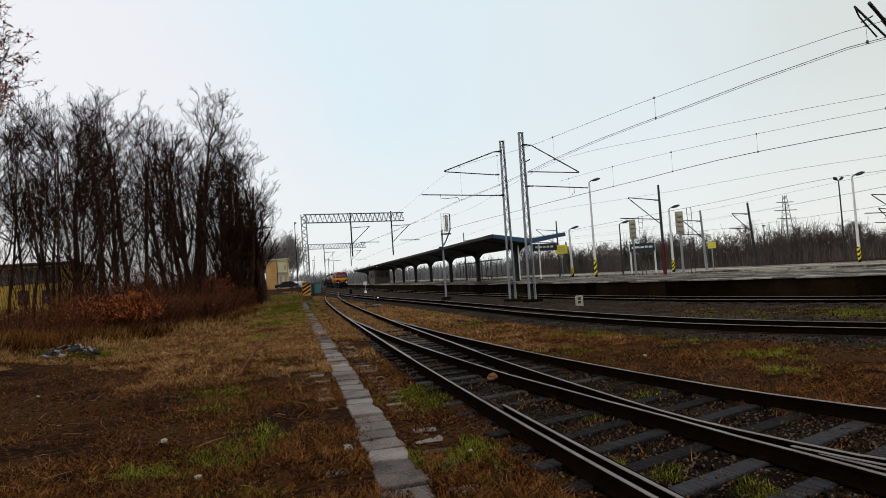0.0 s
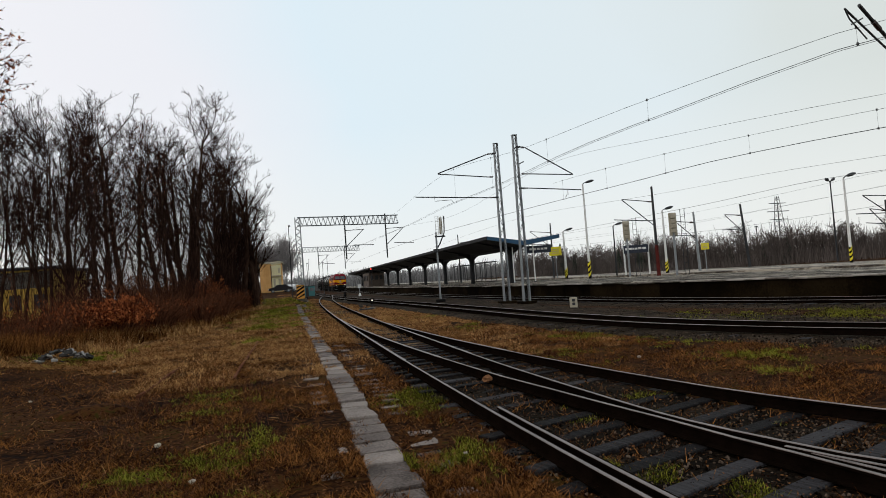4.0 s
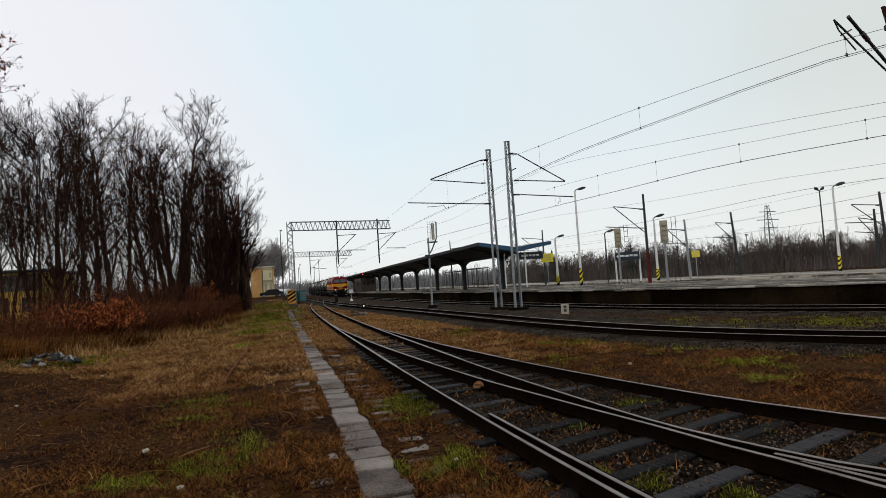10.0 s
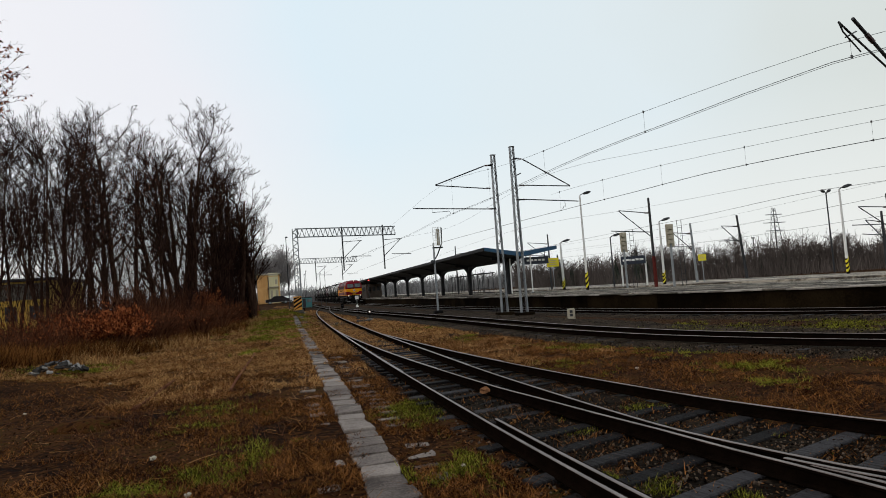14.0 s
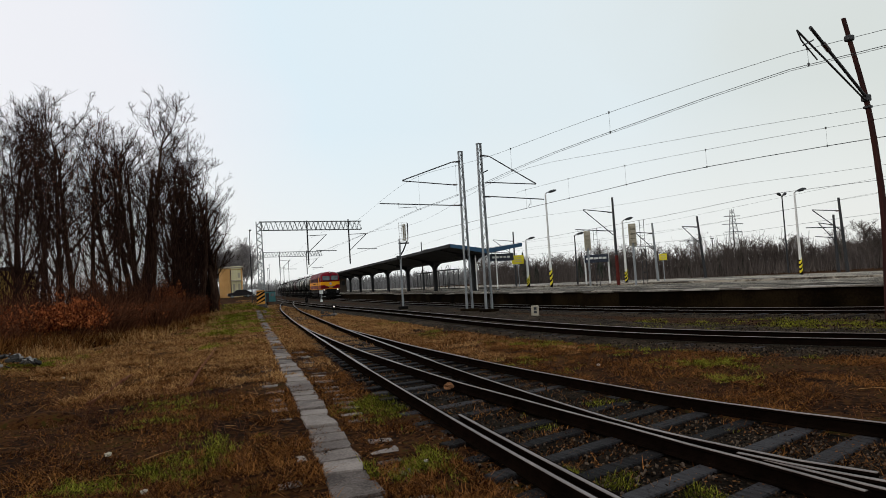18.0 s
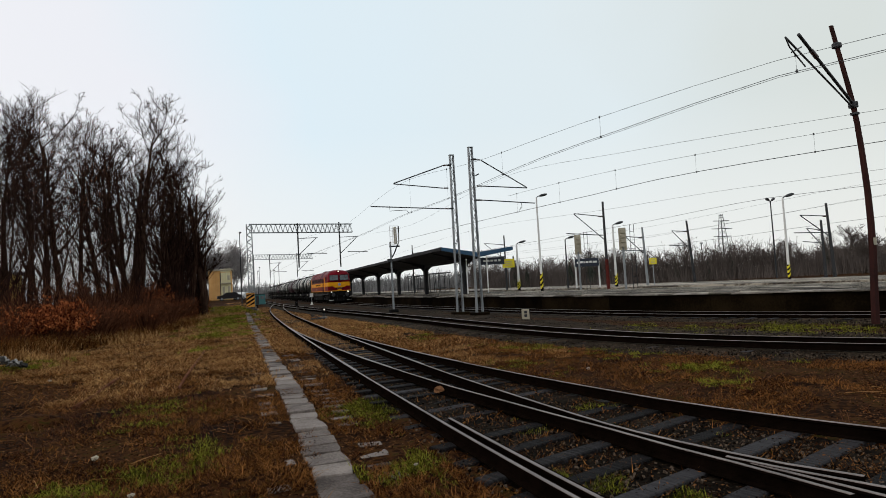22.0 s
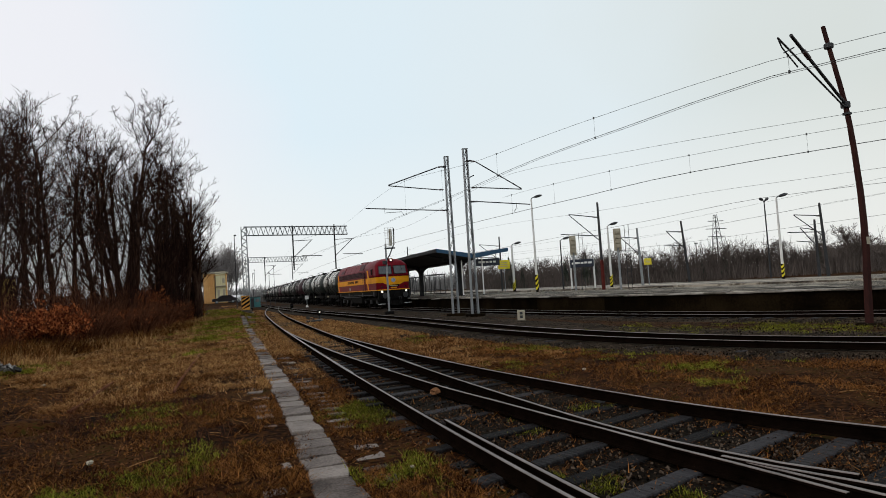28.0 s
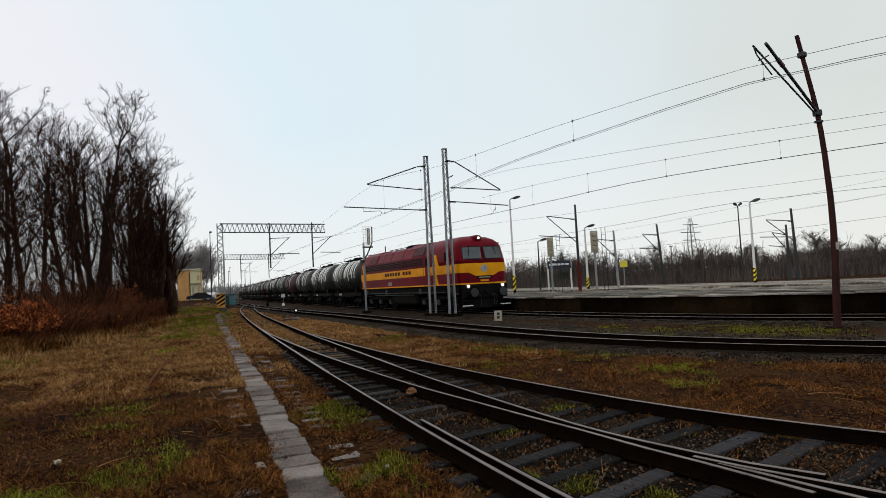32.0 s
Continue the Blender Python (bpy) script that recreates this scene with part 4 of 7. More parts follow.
def wheelset(parent, y, r, gauge=0.75):
    ws = new("wheelset")
    ws.empty_display_size = 0.1
    ws.parent = parent
    ws.matrix_basis = pose(0, y, r)
    for s in (-1, 1):
        m = Mesh()
        m.tube((s * (gauge - 0.07), 0, 0), (s * (gauge + 0.06), 0, 0), r, seg=20)
        m.tube((s * (gauge - 0.10), 0, 0), (s * (gauge - 0.07), 0, 0), r + 0.03, seg=20)
        m.tube((s * (gauge + 0.06), 0, 0), (s * (gauge + 0.09), 0, 0), r * 0.35, seg=10)
        m.box((s * (gauge + 0.07), 0, r * 0.62), (0.03, 0.1, 0.2))
        part("wheel", m, BLACK, ws)
    part("axle", Mesh().tube((-gauge, 0, 0), (gauge, 0, 0), 0.08), BLACK, ws)
    return ws


def buffers(parent, y, s, z=1.05):
    for x in (-0.875, 0.875):
        b = part("buffer", Mesh().tube((x, y, z), (x, y + s * 0.42, z), 0.11, 0.09, seg=12), BLACK, parent)
        part("buffer_plate", Mesh().tube((x, y + s * 0.42, z), (x, y + s * 0.47, z), 0.23, 0.22, seg=16), STEEL_DARK, b)
    part("coupling_hook", Mesh().pipe([(0, y, z), (0, y + s * 0.25, z), (0, y + s * 0.35, z - 0.1), (0, y + s * 0.3, z - 0.32)], 0.05), BLACK, parent)


LOCO_HALF = 8.5


def build_loco():
    g = thing("diesel_locomotive", pose(0, 0, 0.15), "burgundy diesel locomotive with orange-yellow bands and lit headlights", "locomotive")
    f, r = -LOCO_HALF, LOCO_HALF
    low = Mesh().rings([outline(1.475, f, r, 1.50, 0.36), outline(1.475, f, r, 1.575, 0.36)])
    part("sill_stripe", low, YELLOW, g, "thin yellow sill stripe")
    part("lower_body", Mesh().rings([outline(1.465, f + 0.01, r - 0.01, 1.57, 0.36), outline(1.465, f + 0.01, r - 0.01, 2.15, 0.36)]), RED, g, "burgundy lower body")
    part("yellow_band", Mesh().rings([outline(1.47, f, r, 2.14, 0.36), outline(1.47, f, r, 2.64, 0.36)]), YELLOW, g, "broad orange-yellow band")
    # cab section and its domed roof
    lv = [(1.465, 0.0, 2.63), (1.46, 0.06, 2.85), (1.42, 0.30, 3.56), (1.34, 0.40, 3.76), (1.16, 0.56, 3.95), (0.90, 0.85, 4.11), (0.60, 1.25, 4.20), (0.30, 1.6, 4.24)]
    part("cab", Mesh().rings([outline(w, f + dy, -4.3, z, min(0.36, w * 0.9), 0.12) for w, dy, z in lv]), RED, g, "burgundy cab with a domed roof", smooth=True)
    # engine hood, a little lower, with sloping roof edges
    hv = [(1.465, 2.63), (1.45, 3.34), (1.12, 3.97), (0.70, 4.13), (0.3, 4.16)]
    part("engine_hood", Mesh().rings([outline(w, -4.32, r - 0.02 - (1.465 - w) * 0.5, z, 0.05, 0.2) for w, z in hv]), RED, g, "burgundy engine room with sloping roof edges")
    rear = [(1.468, 2.63), (1.455, 3.36), (1.2, 3.94), (0.8, 4.19), (0.3, 4.25)]
    part("roof_hump", Mesh().rings([outline(w * 0.98, -3.1, -0.9, z, 0.1, 0.1) for w, z in rear[2:]]), RED, g)
    part("roof_hump", Mesh().rings([outline(w * 1.0, 4.6, r - 0.1 - (1.46 - w) * 0.6, z, 0.1, 0.2) for w, z in rear[1:]]), RED, g)
    for y, w, d in ((-0.2, 0.9, 0.5), (1.4, 0.7, 0.35), (2.6, 0.7, 0.3), (3.4, 0.8, 0.3)):
        part("roof_fan", Mesh().tube((0, y, 4.05), (0, y, 4.08 + d * 0.5), w * 0.55, w * 0.5, seg=14), GREY_GRILLE, g, "dark roof fan housing")
    part("exhaust", Mesh().box((0, 0.6, 4.2), (0.9, 0.9, 0.3), ch=0.05), BLACK, g)
    for x in (-0.45, 0.45):
        part("roof_rail", Mesh().pipe([(x, -2.6, 4.18), (x, 0.5, 4.26), (x, 4.4, 4.26)], 0.025), BLACK, g)
    # raised seams over the sloping roof, and the dark panel behind the cab
    skin = [(1.475, 2.66), (1.462, 3.35), (1.13, 3.985), (0.70, 4.145), (0.0, 4.17)]
    for y in (-3.9, -2.05, -0.28, 1.75, 3.28, 4.55, 6.3):
        ring = [(a, b) for a, b in skin] + [(-a, b) for a, b in skin[-2::-1]]
        inner = [(a * 0.97, b - 0.03) for a, b in ring[::-1]]
        part("roof_seam", Mesh().rings([[Vector((a, y + dy, b)) for a, b in ring + inner] for dy in (-0.03, 0.03)]), GREY_GRILLE, g, "dark raised seam")
    for s in (-1, 1):
        for y0, y1 in ((-3.8, -2.2), (4.7, 6.2)):
            q = [(s * 1.438, 3.42), (s * 1.15, 3.955)]
            up = Vector((s * 0.9, 0, 0.5)) * 0.02
            part("roof_panel", Mesh().rings([[Vector((a, y, b)) + up * k for a, b in q for k in (0,)] + [Vector((a, y, b)) + up for a, b in q[::-1]] for y in (y0, y1)]), GREY_GRILLE, g, "dark glazed panel on the roof slope")
        for z, y0, y1 in ((1.12, -6.5, 6.8), (0.98, -2.0, 5.5)):
            part("side_pipe", Mesh().tube((s * 1.37, y0, z), (s * 1.37, y1, z), 0.03, seg=6), STEEL_DARK, g, "dark pipe along the frame")
        for y in (-7.2, -3.0, 2.9, 7.2):
            part("jacking_bracket", Mesh().box((s * 1.36, y, 1.2), (0.14, 0.34, 0.36), ch=0.03), STEEL_DARK, g)
    # dark side grilles, split by frames
    for s in (-1, 1):
        for y0, y1 in ((-3.6, -2.1), (-1.95, -0.35), (-0.2, 1.7), (1.8, 3.2), (3.35, 4.85), (5.0, 7.1)):
            gr = part("side_grille", Mesh().box((s * 1.465, (y0 + y1) / 2, 3.02), (0.03, y1 - y0, 0.48), ch=0.008), GREY_GRILLE, g, "dark louvred grille")
            for k in range(4):
                part("slat", Mesh().box((s * 1.485, (y0 + y1) / 2, 2.86 + 0.11 * k), (0.02, y1 - y0 - 0.06, 0.03)), BLACK, gr)
        # slanted yellow flashes
        for y in (-6.3, 6.9):
            for p in ([(y + 0.68, 3.32), (y + 1.06, 3.32), (y + 0.55, 2.2), (y + 0.17, 2.2)], [(y + 0.95, 2.6), (y + 1.33, 2.6), (y + 0.85, 1.575), (y + 0.47, 1.575)]):
                fl = Mesh()
                fl.rings([[Vector((s * 1.44, a, b)) for a, b in p], [Vector((s * 1.486, a, b)) for a, b in p]])
                part("yellow_flash", fl, YELLOW, g, "slanted yellow flash")
        # cab side window and door, handrails
        w = part("cab_side_window", Mesh().box((s * 1.455, -7.0, 3.12), (0.06, 0.62, 0.52), ch=0.025), BLACK, g, "dark cab side window")
        part("frame", Mesh().box((s * 1.452, -7.0, 3.12), (0.05, 0.72, 0.62), ch=0.02), RED, w)
        d = part("cab_door", Mesh().box((s * 1.468, -4.35, 2.44), (0.03, 0.66, 1.7), ch=0.01), RED, g, "burgundy cab door")
        part("door_window", Mesh().box((s * 1.487, -4.35, 2.95), (0.015, 0.42, 0.5), ch=0.005), BLACK, d)
        for dy in (-0.42, 0.42):
            part("handrail", Mesh().pipe([(s * 1.47, -4.35 + dy, 1.5), (s * 1.54, -4.35 + dy, 1.55), (s * 1.54, -4.35 + dy, 3.0), (s * 1.47, -4.35 + dy, 3.05)], 0.018), STEEL_DARK, g)
        for k in range(3):
            part("step", Mesh().box((s * 1.36, -4.35, 0.42 + 0.3 * k), (0.3, 0.5, 0.05)), BLACK, g)
        # unreadable owner lettering
        for k in range(9):
            part("letter_bar", Mesh().box((s * 1.474, -1.6 + 0.5 * k + 0.35 * (k > 2), 2.42), (0.012, 0.34, 0.22)), RUST, g, "faded dark lettering bar")
        part("side_badge", Mesh().box((s * 1.47, 2.0, 1.78), (0.014, 0.6, 0.24), ch=0.004), STEEL, g, "small grey badge")
    # front: windscreens, lamp, bumper band details
    tilt = math.degrees(math.atan2(0.24, 0.70))
    for s in (-1, 1):
        base = Matrix.Translation((s * 0.645, f + 0.175, 3.20)) @ pose(0, 0, 0, -tilt, 0, s * 4)
        fr = Mesh().box((0, 0, 0), (1.16, 0.06, 0.82), ch=0.05)
        fr.v = [tuple(base @ Vector(p)) for p in fr.v]
        ws = part("windscreen_frame", fr, GREY_GRILLE, g, "dark maroon windscreen frame")
        gl = Mesh().box((0, -0.03, 0), (1.08, 0.03, 0.72), ch=0.03)
        gl.v = [tuple(base @ Vector(p)) for p in gl.v]
        part("windscreen", gl, CAB_GLASS, ws, "dark reflecting windscreen")
        wp = Mesh().tube(base @ Vector((s * 0.1, -0.06, 0.36)), base @ Vector((s * 0.2, -0.06, -0.15)), 0.012)
        part("wiper", wp, BLACK, ws)
        lamp = part("headlamp", Mesh().tube((s * 1.05, f + 0.05, 1.40), (s * 1.05, f - 0.08, 1.40), 0.13, 0.12, seg=16), STEEL, g, "round lower headlamp")
        part("lamp_glass", Mesh().tube((s * 1.05, f - 0.08, 1.40), (s * 1.05, f - 0.095, 1.40), 0.075, 0.07, seg=16), LAMP_ON, lamp, "lit lamp glass")
        part("tail_lamp", Mesh().tube((s * 1.02, f + 0.02, 1.78), (s * 1.02, f - 0.05, 1.78), 0.08, 0.07, seg=12), RUST, g, "small red tail lamp")
        st = part("front_step", Mesh().box((s * 1.15, f + 0.1, 0.62), (0.55, 0.4, 0.06), ch=0.01), BLACK, g)
        part("step_edge", Mesh().box((s * 1.15, f - 0.12, 0.36), (0.6, 0.06, 0.05)), WHITE, st, "white painted step edge")
    hood = part("top_headlight", Mesh().box((0, f + 0.84, 4.05), (0.46, 0.75, 0.32), ch=0.08), RED, g, "boxed roof headlight")
    part("lamp_glass", Mesh().tube((0, f + 0.47, 4.05), (0, f + 0.425, 4.05), 0.075, 0.07, seg=18), LAMP_ON, hood, "lit lamp glass")
    part("lamp_rim", Mesh().tube((0, f + 0.48, 4.05), (0, f + 0.445, 4.05), 0.13, 0.12, seg=18), STEEL_DARK, hood)
    # chevron drop of the front band and the round emblem
    dr = Mesh()
    p = [(-0.95, 2.15), (-0.55, 1.95), (0.55, 1.95), (0.95, 2.15)]
    dr.rings([[Vector((a, f - 0.012, b)) for a, b in p], [Vector((a, f + 0.05, b)) for a, b in p]])
    part("front_flash", dr, YELLOW, g, "yellow band dropping at the front")
    part("emblem", Mesh().tube((0, f - 0.005, 2.34), (0, f - 0.03, 2.34), 0.19, 0.185, seg=20), BADGE, g, "round grey-blue emblem")
    part("number_plate", Mesh().box((0, f - 0.02, 1.86), (0.95, 0.025, 0.15), ch=0.004), BLACK, g, "dark plate with a light bar")
    part("plate_bar", Mesh().box((0, f - 0.036, 1.86), (0.7, 0.01, 0.05)), SIGNAL_BACK, g)
    part("front_trim", Mesh().box((0, f - 0.008, 1.69), (0.5, 0.03, 0.10), ch=0.004), YELLOW, g)
    part("headstock", Mesh().box((0, f + 0.1, 1.12), (2.7, 0.34, 0.72), ch=0.03), BLACK, g, "grimy black headstock")
    part("plough", Mesh().rings([[Vector((x, f - 0.12 + 0.35 * abs(x) / 1.3, 0.22)) for x in (-1.25, -0.6, 0, 0.6, 1.25)] + [Vector((x, f + 0.4, 0.22)) for x in (1.25, 0, -1.25)], [Vector((x, f + 0.05 + 0.2 * abs(x) / 1.3, 0.75)) for x in (-1.25, -0.6, 0, 0.6, 1.25)] + [Vector((x, f + 0.4, 0.75)) for x in (1.25, 0, -1.25)]]), BLACK, g, "black rail plough")
    buffers(g, f, -1)
    buffers(g, r, 1)
    for x in (-0.4, 0.4, 0.55):
        part("brake_hose", Mesh().pipe([(x, f - 0.02, 0.95), (x, f - 0.2, 0.85), (x + 0.03, f - 0.22, 0.5), (x, f - 0.12, 0.35)], 0.03), TYRE, g)
    part("frame", Mesh().box((0, 0, 1.27), (2.7, 16.2, 0.48), ch=0.02), BLACK, g, "black main frame")
    part("fuel_tank", Mesh().box((0, 0, 0.72), (2.6, 4.4, 0.75), ch=0.12), BLACK, g, "black fuel tank")
    for k in range(3):
        part("air_tank", Mesh().tube((1.1, -1.6 + 1.2 * k, 0.5), (1.1, -0.7 + 1.2 * k, 0.5), 0.16), STEEL_DARK, g)
    sets = []
    for by in (-5.0, 5.0):
        bog = part("bogie", Mesh().box((0, by, 0.72), (1.9, 4.4, 0.36), ch=0.05), BLACK, g, "three-axle black bogie")
        for s in (-1, 1):
            part("side_frame", Mesh().pipe([(s * 1.05, by - 2.5, 0.62), (s * 1.05, by - 1.2, 0.78), (s * 1.05, by + 1.2, 0.78), (s * 1.05, by + 2.5, 0.62)], 0.14, 6), BLACK, bog)
            for dy in (-2.1, 0, 2.1):
                part("axle_box", Mesh().box((s * 1.08, by + dy, 0.52), (0.2, 0.36, 0.34), ch=0.04), STEEL_DARK, bog)
                part("spring", Mesh().tube((s * 1.08, by + dy + 0.4, 0.5), (s * 1.08, by + dy + 0.4, 0.85), 0.09), BLACK, bog)
        for dy in (-2.1, 0, 2.1):
            sets.append((wheelset(g, by + dy, 0.525), by + dy, 0.525))
    return g, sets


WAGON_HALF = 5.6


def build_wagon(paint, stripes, label, seed):
    rnd = random.Random(seed)
    g = thing("tank_wagon", pose(0, 0, 0.15), label, "tank wagon", "tank wagons of the train")
    zc, rad, L = 2.72, 1.42, 10.4
    prof = [(-L / 2, 0.0), (-L / 2 + 0.02, 0.5), (-L / 2 + 0.12, 0.95), (-L / 2 + 0.3, 1.28), (-L / 2 + 0.5, rad), (L / 2 - 0.5, rad), (L / 2 - 0.3, 1.28), (L / 2 - 0.12, 0.95), (L / 2 - 0.02, 0.5), (L / 2, 0.0)]
    n = 28
    m = Mesh()
    m.rings([[Vector((max(r, 0.01) * math.cos(2 * math.pi * k / n), y, zc + max(r, 0.01) * math.sin(2 * math.pi * k / n))) for k in range(n)] for y, r in prof])
    part("barrel", m, paint, g, "sooty tank barrel", smooth=True)
    for y, w in stripes:
        w *= 1.9
        a = Mesh()
        a0, a1 = rnd.uniform(-0.35, 0.1), math.pi + rnd.uniform(-0.1, 0.35)
        k = 14
        loops = []
        for i in range(k + 1):
            t = a0 + (a1 - a0) * i / k
            ww = w / 2 * (0.55 + 0.45 * math.sin(max(0.05, min(math.pi - 0.05, t))))
            loops.append([Vector((rr * math.cos(t), y + dy, zc + rr * math.sin(t))) for rr, dy in ((rad + 0.002, -ww), (rad + 0.012, -ww), (rad + 0.012, ww), (rad + 0.002, ww))])
        a.rings(loops)
        part("dried_streak", a, CHALK, g, "whitish dried spill streak")
    for y in (-4.4, -2.2, 0, 2.2, 4.4):
        a = Mesh()
        a.rings([[Vector(((rad + 0.03) * math.cos(2 * math.pi * k / n), y + dy, zc + (rad + 0.03) * math.sin(2 * math.pi * k / n))) for k in range(n)] for dy in (-0.04, 0.04)])
        part("hoop", a, BLACK, g)
    for s in (-1, 1):
        part("sole_bar", Mesh().box((s * 1.05, 0, 1.12), (0.12, 11.0, 0.3), ch=0.015), BLACK, g)
        for y in (-3.6, 3.6):
            part("saddle", Mesh().box((s * 0.95, y, 1.42), (0.5, 0.5, 0.5), ch=0.05), BLACK, g)
        part("handrail", Mesh().pipe([(s * 0.55, -3.0, 4.2), (s * 0.55, -3.0, 4.45), (s * 0.55, 3.0, 4.45), (s * 0.55, 3.0, 4.2)], 0.02, 4), BLACK, g)
        part("ladder_rail", Mesh().pipe([(s * 1.5, 0.25, 1.2), (s * 1.5, 0.25, 3.3), (s * 0.7, 0.25, 4.25)], 0.025, 4), BLACK, g)
        part("ladder_rail", Mesh().pipe([(s * 1.5, -0.25, 1.2), (s * 1.5, -0.25, 3.3), (s * 0.7, -0.25, 4.25)], 0.025, 4), BLACK, g)
        part("marking_panel", Mesh().box((s * 1.07 + s * 0.06, 2.6, 1.12), (0.012, 0.9, 0.2)), SIGNAL_BACK, g, "pale faded marking panel")
    for s in (-1, 1):
        for k in range(7):
            part("ladder_rung", Mesh().tube((s * 1.5, -0.25, 1.4 + 0.3 * k), (s * 1.5, 0.25, 1.4 + 0.3 * k), 0.015, seg=4), BLACK, g)
    part("walkway", Mesh().box((0, 0, 4.19), (1.2, 6.2, 0.05), ch=0.01), BLACK, g)
    part("dome_hatch", Mesh().tube((0, 0, 4.1), (0, 0, 4.38), 0.33, 0.30, seg=14), BLACK, g)
    part("headstock", Mesh().box((0, -5.5, 1.08), (2.5, 0.2, 0.36), ch=0.02), BLACK, g)
    part("headstock", Mesh().box((0, 5.5, 1.08), (2.5, 0.2, 0.36), ch=0.02), BLACK, g)
    part("discharge_valve", Mesh().tube((0, 0, 1.3), (0, 0, 0.7), 0.16), BLACK, g)
    part("brake_gear", Mesh().box((0.2, 1.2, 0.85), (1.2, 1.6, 0.25), ch=0.04), BLACK, g)
    buffers(g, -5.6, -1)
    buffers(g, 5.6, 1)
    sets = []
    for by in (-3.6, 3.6):
        bog = part("bogie", Mesh().box((0, by, 0.68), (1.7, 0.5, 0.3), ch=0.04), BLACK, g, "black two-axle bogie")
        for s in (-1, 1):
            part("side_frame", Mesh().pipe([(s * 1.0, by - 1.2, 0.5), (s * 1.0, by - 0.5, 0.62), (s * 1.0, by + 0.5, 0.62), (s * 1.0, by + 1.2, 0.5)], 0.12, 6), BLACK, bog)
            for dy in (-0.9, 0.9):
                part("axle_box", Mesh().box((s * 1.02, by + dy, 0.46), (0.18, 0.3, 0.28), ch=0.03), BLACK, bog)
        for dy in (-0.9, 0.9):
            sets.append((wheelset(g, by + dy, 0.46), by + dy, 0.46))
    return g, sets


loco, loco_sets = build_loco()
loco.scale = (1.04, 1.13, 1.04)
streak_a = [(-4.2, 0.34), (-3.3, 0.2), (-2.7, 0.26), (-1.9, 0.3), (-1.1, 0.2), (-0.5, 0.34), (0.7, 0.3), (1.6, 0.2), (2.5, 0.32), (3.4, 0.36), (4.1, 0.2)]
streak_b = [(-4.0, 0.2), (-2.6, 0.16), (-1.2, 0.22), (0.4, 0.16), (2.0, 0.2), (3.6, 0.16)]
tank_a, sets_a = build_wagon(TANK, streak_a, "black bogie tank wagon with whitish spill streaks", 3)
tank_b, sets_b = build_wagon(TANK, streak_b, "sooty dark bogie tank wagon with faint streaks", 5)
tank_c, sets_c = build_wagon(TANK_WINE, [(-1.0, 0.2), (1.2, 0.2)], "dull wine-red bogie tank wagon", 8)
for tank in (tank_a, tank_b, tank_c):
    tank.scale = (1.04, 1.04, 1.04)
WAGONS = [tank_a, copy_thing(tank_a, pose(0, 0, 0.15)), tank_b, tank_c]
for k in range(14):
    WAGONS.append(copy_thing((tank_b, tank_a, tank_b, tank_c, tank_b)[k % 5], pose(0, 0, 0.15)))


def front_at(t):
    """Distance of the train's front along the ground plan at t seconds."""
    return 174.9 - 3.39 * t - 0.0325 * t * t - 0.12 * smooth01((t - 27) / 5)


def along(y0, dist):
    """The y that lies dist further along the platform track than y0."""
    y, left, step = y0, dist, 0.5
    while left > 1e-6:
        s = min(step, left)
        d = (TRAIN.x(y + 0.25) - TRAIN.x(y)) / 0.25
        y += s / math.sqrt(1 + d * d)
        left -= s
    return y


def vehicle_pose(t, centre, half):
    a = along(front_at(t), centre - half * 0.62)
    b = along(a, half * 1.24)
    pa, pb = TRAIN.at(a), TRAIN.at(b)
    mid = (pa + pb) / 2
    return pose(mid.x, mid.y, 0.15, 0, 0, -math.degrees(math.atan2(pb.x - pa.x, pb.y - pa.y)))


# ---- trees and undergrowth ----
def grow(rnd, trunk, crown, p, d, length, r, level, top, up=0.25, fan=(8, 6, 5, 4), low=0.28, fine=1.0):
    """One limb: bends a little, tapers and bears the next ones."""
    n = (7, 5, 3, 3, 2)[level]
    pts, rad = [Vector(p)], [r]
    d = Vector(d).normalized()
    for k in range(n):
        d = (d + Vector((rnd.uniform(-1, 1), rnd.uniform(-1, 1), rnd.uniform(-0.6, 0.8))) * (0.09, 0.26, 0.40, 0.48, 0.5)[level] + Vector((0, 0, up * (0.30 if level < 2 else 0.10)))).normalized()
        pts.append(pts[-1] + d * length / n)
        rad.append(max((0.045, 0.022, 0.014, 0.010, 0.008)[level] * fine, r * (1 - 0.76 * (k + 1) / n)))
    if level < 3:
        (trunk if level < 2 else crown).pipe(pts, rad, 7 if level == 0 else 5 if level == 1 else 3)
    else:
        for a, b, ra, rb in zip(pts, pts[1:], rad, rad[1:]):
            crown.tube(a, b, ra, rb, seg=3, cap=False)
    if level >= top:
        return
    for k in range(fan[min(level, len(fan) - 1)]):
        u = low + (1 - low) * rnd.random() ** 0.8 if level == 0 else rnd.uniform(0.2, 1.0)
        i = min(n - 1, int(u * n))
        q = pts[i].lerp(pts[i + 1], u * n - i)
        dd = (pts[i + 1] - pts[i]).normalized()
        side = Vector((rnd.uniform(-1, 1), rnd.uniform(-1, 1), rnd.uniform(-0.3, 0.5))).normalized()
        nd = (dd * rnd.uniform(0.5, 1.0) + side * rnd.uniform(0.55, 1.0) + Vector((0, 0, up * 0.6))).normalized()
        reach = length * (0.42 - 0.17 * u) * rnd.uniform(0.75, 1.25) if level == 0 else length * rnd.uniform(0.30, 0.56)
        grow(rnd, trunk, crown, q, nd, reach, max(0.009 * fine, rad[i] * rnd.uniform(0.34, 0.58)), level + 1, top, up, fan, low, fine)


